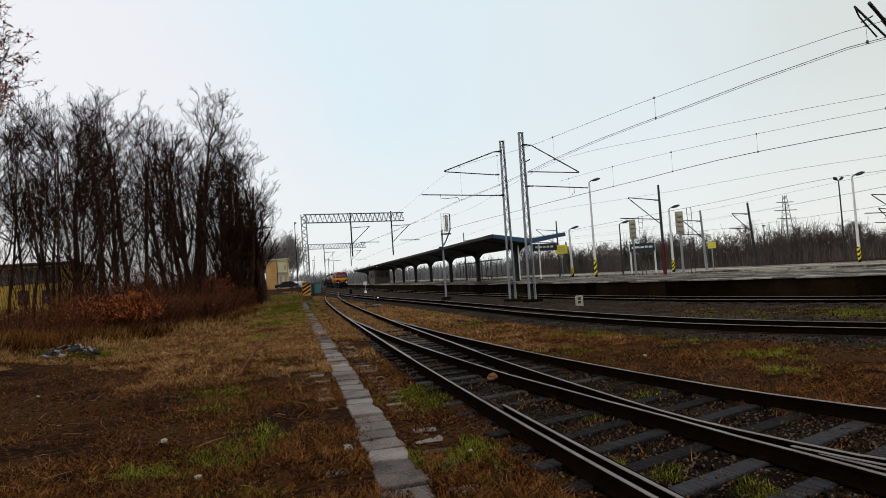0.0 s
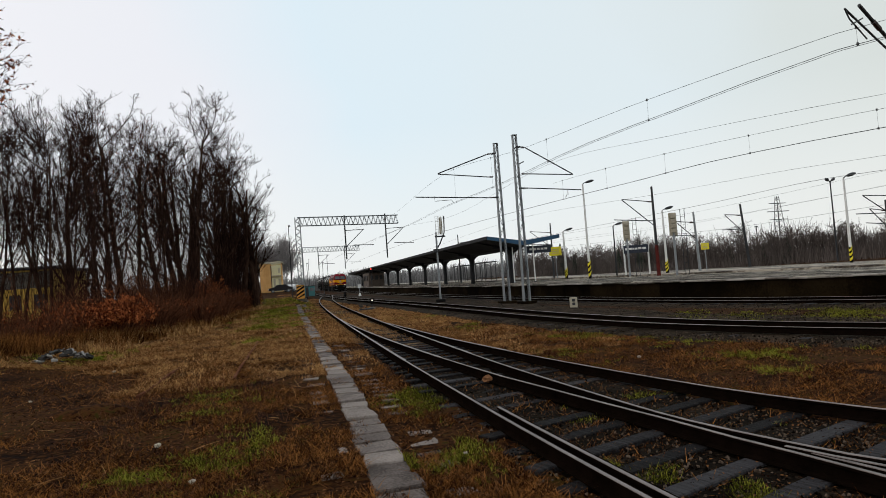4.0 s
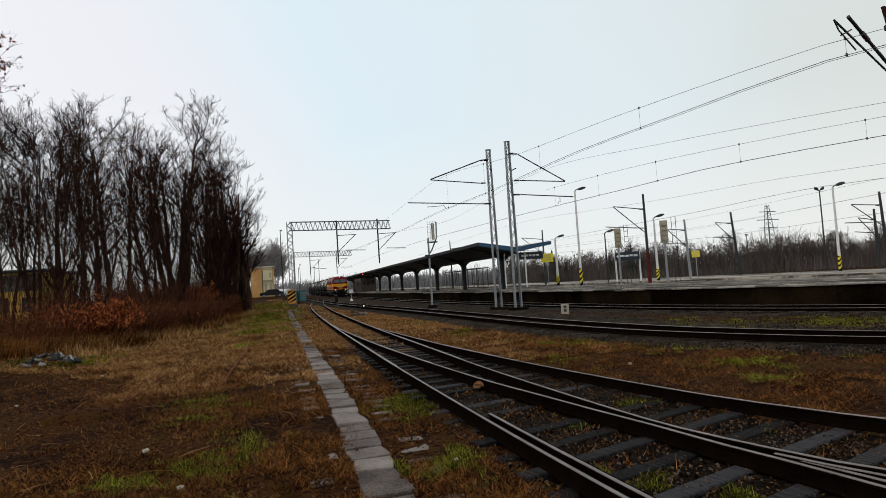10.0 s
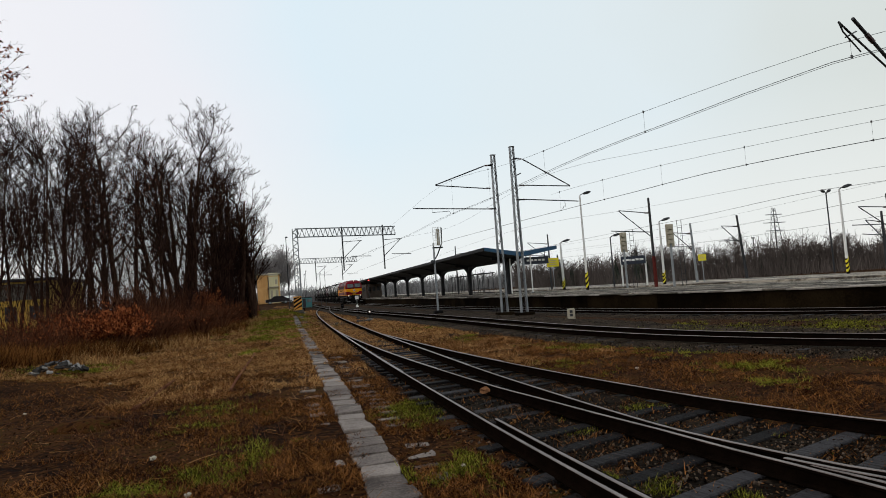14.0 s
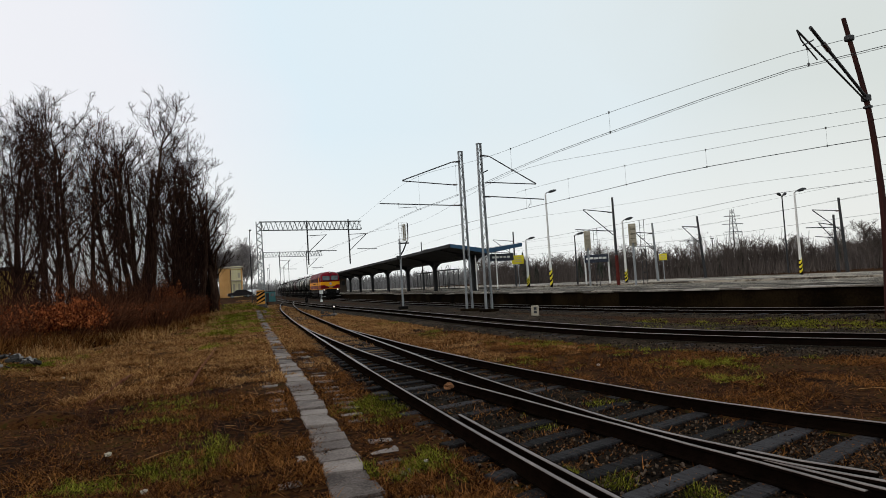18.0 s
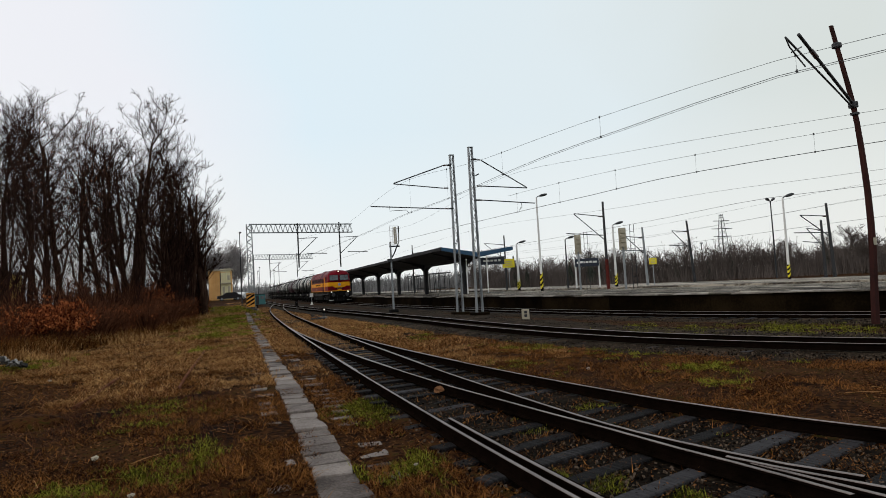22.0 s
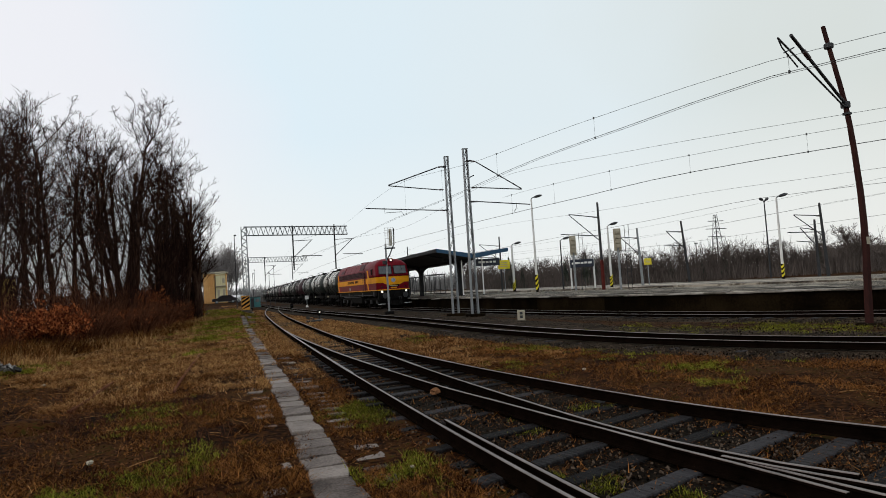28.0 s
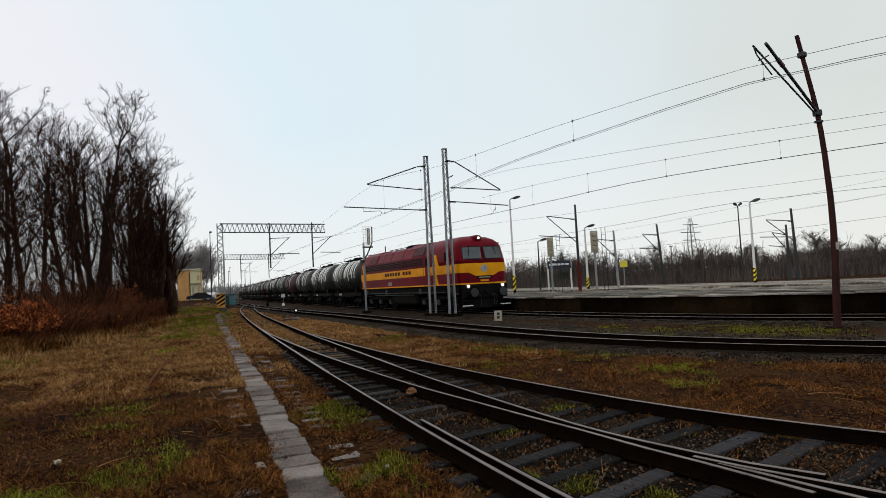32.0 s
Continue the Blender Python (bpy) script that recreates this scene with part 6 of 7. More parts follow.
def dry_chance(x, y):
    b = 0.55 + 0.75 * blotch(x, y, 0.7, 1.0) + 0.65 * blotch(x, y, 2.4, 2.0) + 0.4 * blotch(x, y, 6.5, 21.0)
    b = np.clip(1.9 * b - 0.45, 0, 1) * (1 - 0.85 * bare_soil(x, y)) * np.where(in_track(x, y), 0.12, 1.0) * np.where(y < 13, 0.55, 1.0) * np.where((x < -1.2) & (y < 13), 0.68, 1.0) * np.where((x > 5.5) & (y < 11), 0.6, 1.0)
    bad = near_rail(x, y) | on_path(x, y) | (x > plan(MAIN, y) - 1.7) | (green_at(x, y) > 0.35)
    return np.where(bad, 0, b)


def green_chance(x, y):
    bad = near_rail(x, y) | on_path(x, y) | (x > plan(TRAIN, y) - 1.7) | (abs(x - plan(MAIN, y)) < 1.5)
    return np.where(bad, 0, green_at(x, y) - 0.25 * in_track(x, y))


def straw_chance(x, y):
    ok = (x > edge_x(y) + 0.3) & (x < 7.5) & (~in_track(x, y) | ((y > 19) & ~near_rail(x, y))) & (bare_soil(x, y) < 0.5) & (green_at(x, y) < 0.3) & ~on_path(x, y) & (x < plan(MAIN, y) - 2)
    lush = np.where((x < -0.3) & (y > 16), 0.75, 0.06) + np.where((x >= -0.3) & (x < 4) & (y > 14), 0.4, 0) + np.where((x > -3.2) & (x < -0.3) & (y > 11) & (y <= 16), 0.4, 0) + np.where((x > 4) & (y > 18), 0.3, 0) + np.where((x > 4.2) & (y > 9), 0.08, 0)
    return np.where(ok, lush - 0.15 + 0.8 * blotch(x, y, 0.8, 12.0) + 0.6 * blotch(x, y, 2.6, 13.0), 0)


def tall_chance(x, y):
    e = edge_x(y)
    ok = (y > 18) & (y < 60) & (x > e - 1.5) & (x < e + 1.6)
    return np.where(ok, 0.5 + blotch(x, y, 0.6, 9.0), 0)


def far_straw_chance(x, y):
    ok = (x > edge_x(y) + 1.0) & (x < plan(MAIN, y) - 1.9) & ~near_rail(x, y) & ~on_path(x, y) & (green_at(x, y) < 0.3)
    return np.where(ok, np.clip(0.35 + 0.7 * blotch(x, y, 0.5, 61.0) + 0.5 * blotch(x, y, 1.7, 62.0), 0, 1) * np.where((x < -0.6) & (y < 34), 0.35, 1.0), 0)


def slope_chance(x, y):
    e = edge_x(y)
    ok = (y > 19) & (y < 58) & (x > e - 0.4) & (x < e + 2.6)
    return np.where(ok, np.clip(blotch(x, y, 0.7, 51.0) + 0.7 * blotch(x, y, 2.2, 52.0), 0, 1), 0)


def build_grass():
    blades("dry_grass", scatter(330000, 1, dry_chance, 2.2, 66), 0.022, 0.085, 0.008, GRASS_DRY, "withered brown grass covering the ground", 1, 1.15)
    blades("green_grass", scatter(38000, 2, green_chance, 2.2, 80), 0.02, 0.08, 0.007, GRASS_GREEN, "tufts of short green grass", 2, 0.6)
    blades("green_grass", scatter(46000, 14, green_chance, 20, 85, -7.0, 1.7), 0.05, 0.13, 0.016, GRASS_GREEN, "fresh green strip of grass beside the copse", 14, 0.5)
    blades("green_grass", scatter(6500, 15, green_chance, 9, 40, 6.0, 18.0), 0.03, 0.08, 0.012, GRASS_GREEN, "moss and green grass between the main tracks", 15, 0.5)
    blades("straw", scatter(70000, 18, far_straw_chance, 20, 90), 0.03, 0.11, 0.012, STRAW, "pale withered grass along the siding", 18, 1.0)
    blades("straw", scatter(105000, 4, straw_chance, 13, 80), 0.03, 0.12, 0.010, STRAW, "bleached straw lying in the withered grass", 4, 0.9)
    blades("tall_dry_grass", scatter(14000, 16, slope_chance, 18, 60), 0.15, 0.5, 0.012, STRAW, "pale tufts of tall grass below the copse", 16, 0.5)
    blades("tall_dry_grass", scatter(36000, 3, tall_chance), 0.15, 0.6, 0.012, GRASS_DRY, "tall dry grass along the copse", 3, 0.45)


build_grass()


def build_weeds():
    """Dead weeds and long fallen stalks in the withered grass."""
    def patch(r):
        while True:
            x, y = r.uniform(-5.5, -0.2), r.uniform(5.0, 15.0)
            if abs(x + 0.16 * y) < 1.6 and noise.noise(Vector((x * 0.9, y * 0.6, 9.0))) > -0.15:
                return x, y

    def verge(r):
        y = r.uniform(5.5, 22)
        return R4.x(y) + 0.5 + abs(r.gauss(0, 1.6)), y

    scrub("dead_weeds", 900, patch, 0.06, 0.24, BRUSH, "red-brown dead weeds standing in the grass", 51, 0.004, 5, 0.8)
    scrub("dead_weeds", 500, verge, 0.05, 0.18, BRUSH, "red-brown dead weeds beside the turnout", 52, 0.004, 5, 0.8)
    rnd = random.Random(53)
    m = Mesh()
    for k in range(300):
        y = rnd.uniform(5, 24)
        x = rnd.uniform(-0.42 * y, 0.4) if rnd.random() < 0.8 else R4.x(y) + rnd.uniform(0.3, 3)
        a, l = rnd.uniform(0, 6.283), rnd.uniform(0.10, 0.42)
        z = land(x, y) + rnd.uniform(0.02, 0.05)
        q = Vector((math.cos(a) * l, math.sin(a) * l, rnd.uniform(-0.02, 0.12)))
        p = Vector((x, y, z))
        m.pipe([p, p + q * 0.5 + Vector((0, 0, 0.008)), p + q], [0.0025, 0.0022, 0.0015], 3)
    tagged(new("dry_stalks", m.data("dry_stalks", STRAW)), "long bleached stalks lying in the grass", "stalks", "", "stuff")


build_weeds()


def build_bits():
    """Fallen leaves, twigs and ballast stones on the ground."""
    rnd = random.Random(5)
    rng = np.random.default_rng(8)

    def anywhere(x, y):
        return np.where(near_rail(x, y) | on_path(x, y) | (x > plan(MAIN, y) - 1.4), 0, np.where(in_track(x, y), 0.25, np.clip(0.7 + 0.8 * blotch(x, y, 1.3, 41.0), 0.1, 1)))

    lf = Mesh()
    for x, y, z in scatter(56000, 6, anywhere, 2.2, 26):
        c = Vector((x, y, z + rnd.uniform(0.02, 0.05)))
        q = Euler((rnd.uniform(-0.6, 0.6), rnd.uniform(-0.6, 0.6), rnd.uniform(0, 6.3))).to_matrix()
        s = rnd.uniform(0.006, 0.016) * (1 + 0.05 * y)
        lf.add([c + q @ Vector(v) * s for v in ((-1, 0, 0), (0, 0.6, 0.15), (1.1, 0, 0), (0, -0.6, 0.15))], [(0, 1, 2, 3)])
    tagged(new("fallen_leaves", lf.data("fallen_leaves", LEAF_FALLEN)), "fallen brown leaves scattered over the grass", "leaves", "", "stuff")

    def stone_area(x, y):
        mid = (x > plan(MAIN, y) - 2.0) & (x < plan(TRAIN, y) - 0.5)
        return np.where(near_rail(x, y), 0, np.where(in_track(x, y), 0.30, np.where(mid, 0.5, 0)))

    st = Mesh()
    octo = [(1, 0, 0), (0, 1, 0), (-1, 0, 0), (0, -1, 0), (0, 0, 0.8), (0, 0, -0.6)]
    of = [(0, 1, 4), (1, 2, 4), (2, 3, 4), (3, 0, 4), (1, 0, 5), (2, 1, 5), (3, 2, 5), (0, 3, 5)]
    for x, y, z in scatter(13000, 7, stone_area, 2.4, 40, -15, 20):
        s = rnd.uniform(0.010, 0.028)
        q = Euler((rnd.uniform(0, 6), rnd.uniform(0, 6), rnd.uniform(0, 6))).to_matrix()
        c = Vector((x, y, -0.03 + rnd.uniform(-0.01, 0.01) + (0.07 if x > 7 else 0)))
        st.add([c + q @ Vector((v[0] * rnd.uniform(0.6, 1.2), v[1] * rnd.uniform(0.6, 1.2), v[2])) * s for v in octo], of)
    tagged(new("ballast_stones", st.data("ballast_stones", STONE)), "loose dark ballast stones between the sleepers", "stones", "", "stuff")


build_bits()


# ---- platform furniture and line-side things ----
def lamp_post(x, y, z, h, label, double=False, stripes=True, r=0.07, reach=1.0):
    g = thing("street_lamp", pose(x, y, z), label, "lamp post", "platform lamps")
    if stripes:
        low = h * 0.18
        part("pole_base", Mesh().tube((0, 0, 0), (0, 0, low), r * 1.6, r * 1.5, seg=10), BLACK, g, "black base with yellow bands")
        for k in range(3):
            z0 = low * (0.12 + 0.3 * k)
            band = [[Vector((r * 1.66 * math.cos(a), r * 1.66 * math.sin(a), z0 + dz + r * 2.2 * (1 + math.cos(a)))) for a in [i * math.pi / 5 for i in range(10)]] for dz in (0, low * 0.16)]
            part("warning_band", Mesh().rings(band), SIGN_YELLOW, g, "yellow slanted warning band")
        part("pole", Mesh().tube((0, 0, low), (0, 0, h), r * 1.4, r * 0.9, seg=8), WHITE, g, "pale painted pole")
    else:
        part("pole", Mesh().tube((0, 0, 0), (0, 0, h), r * 1.6, r, seg=8), STEEL_DARK, g, "dark pole")
    for s in ((-1, 1) if double else (1,)):
        a = part("arm", Mesh().pipe([(0, 0, h - 0.02), (s * 0.18 * reach, 0, h + 0.1), (s * 0.42 * reach, 0, h + 0.16)], 0.035), STEEL_DARK, g)
        hd = Mesh()
        hd.rings([[Vector((s * (0.28 + u * 1.3) * reach, 1.3 * w * math.cos(a2), h + 0.12 + u * 0.28 + 1.4 * d * math.sin(a2))) for a2 in [i * math.pi / 4 for i in range(8)]] for u, w, d in ((0.0, 0.04, 0.04), (0.1, 0.09, 0.07), (0.34, 0.12, 0.08), (0.5, 0.06, 0.04))])
        part("lamp_head", hd, STEEL_DARK, a, "dark cobra lamp head")
    return g


lamp_post(22.15, 44.9, PLAT_Z, 7.35, "tall pale platform lamp with a black and yellow striped base")
lamp_post(24.2, 53.8, PLAT_Z, 4.3, "short pale platform lamp with a striped base", r=0.09)
lamp_post(33.95, 32.7, PLAT_Z, 5.35, "pale platform lamp with a striped base on the far platform", r=0.06)
lamp_post(38.05, 37.8, PLAT_Z, 5.75, "dark twin-headed lamp beyond the far platform", double=True, stripes=False, r=0.04, reach=0.42)
lamp_post(28.0, 43.6, PLAT_Z, 4.85, "pale lamp pole with a striped base behind the signal", r=0.07)
lamp_post(27.2, 50.0, PLAT_Z, 4.3, "dark lamp beside the name board", stripes=False, r=0.05)


def yellow_sign(x, y, z, h, w, hh, label):
    g = thing("yellow_sign", pose(x, y, z, 0, 0, -25), label, "sign", "yellow platform signs")
    part("post", Mesh().tube((0, 0, 0), (0, 0, h - 0.02), 0.035), STEEL, g)
    part("panel", Mesh().box((0, -0.05, h - hh / 2), (w, 0.03, hh), ch=0.006), SIGN_YELLOW, g, "bright yellow panel")
    for k in range(3):
        part("text_bar", Mesh().box((0, -0.069, h - hh * (0.28 + 0.22 * k)), (w * 0.6, 0.006, hh * 0.07)), SIGNAL_BACK, g, "faint unreadable line")


yellow_sign(24.55, 56.7, PLAT_Z, 3.06, 1.15, 0.85, "bright yellow sign panel on a post on the platform")
yellow_sign(29.6, 41.0, PLAT_Z, 2.05, 0.55, 0.48, "small bright yellow sign on a leaning post")


def build_name_board():
    g = thing("station_name_board", pose(27.4, 46.9, PLAT_Z, 0, 0, -28), "dark navy station name board on two white posts", "sign")
    for x in (-0.95, 0.95):
        part("post", Mesh().tube((x, 0, 0), (x, 0, 2.45), 0.07), WHITE, g, "white post")
    part("board", Mesh().box((0, -0.1, 2.1), (1.95, 0.06, 0.66), ch=0.01), SIGN_NAVY, g, "navy board")
    for k, (x, w) in enumerate(((-0.72, 0.22), (-0.42, 0.3), (-0.05, 0.34), (0.3, 0.26), (0.65, 0.3))):
        part("letter_bar", Mesh().box((x, -0.136, 2.12 + 0.02 * (k % 2)), (w, 0.008, 0.16)), WHITE, g, "white unreadable lettering bar")


build_name_board()


def pole_mast(x, y, h, material, label, arm=True, s=-1, z=0.0, lean=0.0, reach=2.3):
    g = thing("concrete_mast", pose(x, y, z, 0, lean, 0), label, "catenary mast", "far catenary masts")
    m = Mesh()
    m.rings([[Vector((px * 0.085, py * 0.085, 0)) for px, py in ((-1, -1), (1, -1), (1, 1), (-1, 1))], [Vector((px * 0.05, py * 0.05, h)) for px, py in ((-1, -1), (1, -1), (1, 1), (-1, 1))]])
    if material is RUST:
        low = Mesh()
        low.rings([[Vector((px * k, py * k, z0)) for px, py in ((-1, -1), (1, -1), (1, 1), (-1, 1))] for k, z0 in ((0.093, 0), (0.080, h * 0.42))])
        part("painted_base", low, RED_LEAD, g, "red painted lower part")
    part("pole", m, STEEL_DARK if material is RUST else material, g)
    if arm:
        part("bracket_tube", Mesh().tube((s * 0.1, 0, h * 0.62), (s * reach, 0, h * 0.88), 0.032), STEEL_DARK, g)
        part("tie_tube", Mesh().tube((s * 0.1, 0, h * 0.85), (s * reach, 0, h * 0.885), 0.03), STEEL_DARK, g)
        insulator(g, (s * 0.12, 0, h * 0.85), (s, 0, 0.02))
        part("registration_tube", Mesh().tube((s * 0.1, 0, h * 0.66), (s * reach * 1.3, 0, h * 0.69), 0.03), STEEL_DARK, g)
    return g


pole_mast(24.0, 38.4, 6.9, RUST, "rust-red mast with a bracket between the platforms", z=0)
pole_mast(34.5, 42.4, 5.8, STEEL_DARK, "dark leaning mast beyond the far platform", z=0, lean=-4.5, reach=1.5)
pole_mast(37.5, 32.4, 5.75, STEEL_DARK, "dark mast with a bracket beyond the far platform", z=0, lean=-2.5)
pole_mast(30.4, 42.9, 5.4, STEEL, "pale concrete mast behind the signals", z=0, lean=-2, reach=1.6)
pole_mast(40.2, 35.5, 4.9, STEEL_DARK, "thin dark far mast with a bracket", z=0, reach=1.4)
pole_mast(20.6, 78.0, 7.0, STEEL_DARK, "dark mast beyond the canopy", z=0, s=1)
pole_mast(26.5, 62.0, 6.6, STEEL_DARK, "dark mast behind the platform lamp", z=0, s=-1)


def signal_post(x, y, z, h, label):
    g = thing("railway_signal", pose(x, y, z, 0, 0, -20), label, "signal", "colour light signals")
    part("post", Mesh().tube((0, 0, 0), (0, 0, h * 0.72), 0.075), STEEL, g, "grey tube post")
    part("base", Mesh().box((0, 0, 0.2), (0.3, 0.3, 0.5), ch=0.03), BLACK, g)
    w, hh, zc = 0.24, h * 0.145, h * 0.82
    back = part("back_plate", Mesh().box((0, 0, zc), (2 * w, 0.08, 2 * hh), ch=0.03), SIGNAL_BACK, g, "ivory back of the signal plate")
    for k in range(4):
        hood = Mesh().tube((0, 0.05, zc - hh * 0.6 + hh * 0.42 * k), (0, 0.28, zc - hh * 0.6 + hh * 0.42 * k), 0.12, 0.13, seg=10)
        part("lamp_hood", hood, BLACK, back)
        part("lamp_box", Mesh().box((0, -0.13, zc - hh * 0.6 + hh * 0.42 * k), (0.3, 0.16, hh * 0.32), ch=0.02), SIGNAL_BACK, back)
    part("ladder_rail", Mesh().pipe([(0.42, -0.25, 0.3), (0.42, -0.3, h * 0.55), (0.42, -0.3, h)], 0.02, 4), STEEL_DARK, g)
    part("ladder_rail", Mesh().pipe([(0.68, -0.25, 0.3), (0.68, -0.3, h * 0.55), (0.68, -0.3, h)], 0.02, 4), STEEL_DARK, g)
    for k in range(12):
        part("ladder_rung", Mesh().tube((0.42, -0.28, 0.5 + (h - 0.6) * k / 12), (0.68, -0.28, 0.5 + (h - 0.6) * k / 12), 0.012, seg=4), STEEL_DARK, g)
    return g


signal_post(24.0, 42.2, 0, 5.1, "colour light signal seen from its ivory back")
signal_post(23.4, 35.4, 0, 4.95, "colour light signal seen from its ivory back by the red mast")


def build_near_signal():
    g = thing("bracket_signal", pose(10.1, 44.3, 0), "grey signal post with a raised caged signal head", "signal")
    part("base", Mesh().box((0, 0, 0.05), (0.6, 0.6, 0.35), ch=0.04), BLACK, g)
    part("post", Mesh().tube((0, 0, 0.1), (0, 0, 5.05), 0.075, 0.065, seg=10), STEEL, g, "grey tube post")
    part("offset_arm", Mesh().pipe([(0.05, 0, 3.9), (0.25, 0, 4.2), (0.62, 0, 5.0), (0.66, 0, 6.15)], 0.05, 6), STEEL_DARK, g)
    part("cross_arm", Mesh().box((0.3, 0, 4.72), (0.75, 0.12, 0.1), ch=0.01), STEEL_DARK, g)
    cage = Mesh()
    for x in (-0.02, 0.18, 0.38, 0.58):
        cage.tube((x, -0.12, 4.85), (x, -0.12, 6.2), 0.016, seg=4)
    for k in range(8):
        cage.tube((-0.04, -0.12, 4.85 + 0.19 * k), (0.62, -0.12, 4.85 + 0.19 * k), 0.012, seg=4)
    part("cage", cage, WHITE, g, "whitish wire cage")
    part("signal_head", Mesh().box((0.40, 0.05, 5.5), (0.22, 0.10, 1.2), ch=0.03), SIGNAL_BACK, g, "ivory signal head")
    part("cable_box", Mesh().box((-0.12, 0, 3.7), (0.3, 0.24, 0.26), ch=0.02), STEEL_DARK, g)


build_near_signal()


def dwarf_signal(x, y, h, label, lit=False):
    g = thing("dwarf_signal", pose(x, y, land(x, y)), label, "signal", "dwarf shunting signals")
    part("foot", Mesh().box((0, 0, 0.06), (0.36, 0.36, 0.16), ch=0.02), CONC, g)
    part("stem", Mesh().tube((0, 0, 0.1), (0, 0, h * 0.6), 0.05), STEEL_DARK, g)
    hd = part("head", Mesh().box((0, 0, h * 0.75), (0.28, 0.22, h * 0.5), ch=0.03), BLACK, g)
    part("lens", Mesh().tube((0, -0.11, h * 0.82), (0, -0.15, h * 0.82), 0.05, seg=12), WARM_LAMP if lit else STEEL_DARK, hd, "lit lens" if lit else "")
    part("hood", Mesh().tube((0, -0.11, h * 0.86), (0, -0.24, h * 0.86), 0.09, seg=8, cap=False), BLACK, hd)


dwarf_signal(4.94, 42.2, 0.72, "small dwarf signal with a lit white lens", lit=True)
dwarf_signal(5.0, 66.0, 0.95, "black dwarf signal beside the converging tracks")
dwarf_signal(1.3, 76.0, 0.6, "small dark dwarf signal in the grass")


def build_small():
    g = thing("kilometre_post", pose(12.2, 26.6, -0.04, 0, 0, -20), "white concrete distance post with dark figures as bars", "marker post")
    part("stone", Mesh().box((0, 0, 0.24), (0.34, 0.16, 0.50), ch=0.02), CREAM, g, "white painted stone")
    for k in range(2):
        part("figure_bar", Mesh().box((0.0, -0.084, 0.36 - 0.16 * k), (0.13, 0.008, 0.12)), STEEL_DARK, g, "dark unreadable figure")
    # white-footed line-side sign
    g = thing("shunting_sign", pose(8.9, 90.0, 0), "small white sign on a post with a white foot", "sign")
    part("post", Mesh().tube((0, 0, 0), (0, 0, 1.5), 0.04), STEEL, g)
    part("plate", Mesh().box((0, -0.03, 1.35), (0.5, 0.02, 0.5), ch=0.004), WHITE, g)
    part("foot", Mesh().tube((0, 0, 0), (0, 0, 0.35), 0.22, 0.1, seg=8), WHITE, g, "white painted foot")
    # point machine beside the dwarf signal
    g = thing("point_lever", pose(4.45, 41.3, 0), "ground point lever with a round counterweight", "point lever")
    part("plate", Mesh().box((0, 0, 0.06), (0.9, 0.35, 0.12), ch=0.02), STEEL_DARK, g)
    part("lever", Mesh().tube((0.1, 0, 0.1), (-0.35, 0, 0.34), 0.025), STEEL_DARK, g)
    part("counterweight", Mesh().tube((-0.35, -0.07, 0.3), (-0.35, 0.07, 0.3), 0.12, seg=14), CONC, g, "pale round counterweight")
    # chevron panel
    z = land(0.55, 71)
    g = thing("chevron_board", pose(0.6, 71.2, z), "orange and black striped warning board by the gantry leg", "warning board")
    part("panel", Mesh().box((0, 0, 1.05), (0.86, 0.06, 1.5), ch=0.01), ORANGE, g)
    for k in range(4):
        c = 0.45 + 0.42 * k
        st = Mesh()
        p = [(-0.42, c - 0.30), (0.42, c + 0.22), (0.42, c + 0.44), (-0.42, c - 0.08)]
        p = [(a, min(1.78, max(0.32, b))) for a, b in p]
        st.rings([[Vector((a, -0.042, b)) for a, b in p], [Vector((a, -0.034, b)) for a, b in p]])
        part("stripe", st, BLACK, g, "black diagonal stripe")
    for x in (-0.4, 0.4):
        part("leg", Mesh().tube((x, 0.05, 0), (x, 0.05, 1.5), 0.04), STEEL_DARK, g)
    # rust-brown lump between the rails
    for name, x, y, s, mt, lab in (("brown_clod", 3.09, 10.3, 0.11, CLOD, "rust-brown clod lying between the rails"), ("pale_litter", -1.73, 8.4, 0.042, CREAM, "scrap of pale litter in the grass"), ("pale_litter", -1.07, 6.6, 0.036, CREAM, "scrap of pale litter in the grass"), ("pale_litter", -5.0, 13.6, 0.036, CREAM, "scrap of pale litter on dark soil"), ("pale_litter", -4.56, 17.6, 0.048, CREAM, "scrap of pale litter on dark soil"), ("pale_litter", 6.3, 11.0, 0.036, CREAM, "scrap of pale litter in dry grass"), ("pale_litter", 1.58, 6.3, 0.024, CREAM, "scrap of pale litter in the grass")):
        rnd = random.Random(int(abs(x) * 100))
        bm = bmesh.new()
        bmesh.ops.create_icosphere(bm, subdivisions=2, radius=s)
        for v in bm.verts:
            v.co *= 0.75 + 0.5 * rnd.random()
            v.co.z *= 0.6
        me = bpy.data.meshes.new(name)
        bm.to_mesh(me)
        bm.free()
        me.materials.append(mt)
        ob = new(name, me)
        ob.matrix_basis = pose(x, y, land(x, y) + s * 0.3)
        tagged(ob, lab, name.replace("_", " "))
    # rubble heap
    rnd = random.Random(6)
    g = thing("rubble_heap", pose(-6.9, 21.2, land(-6.9, 21.2)), "small heap of broken grey concrete and scraps", "rubble")
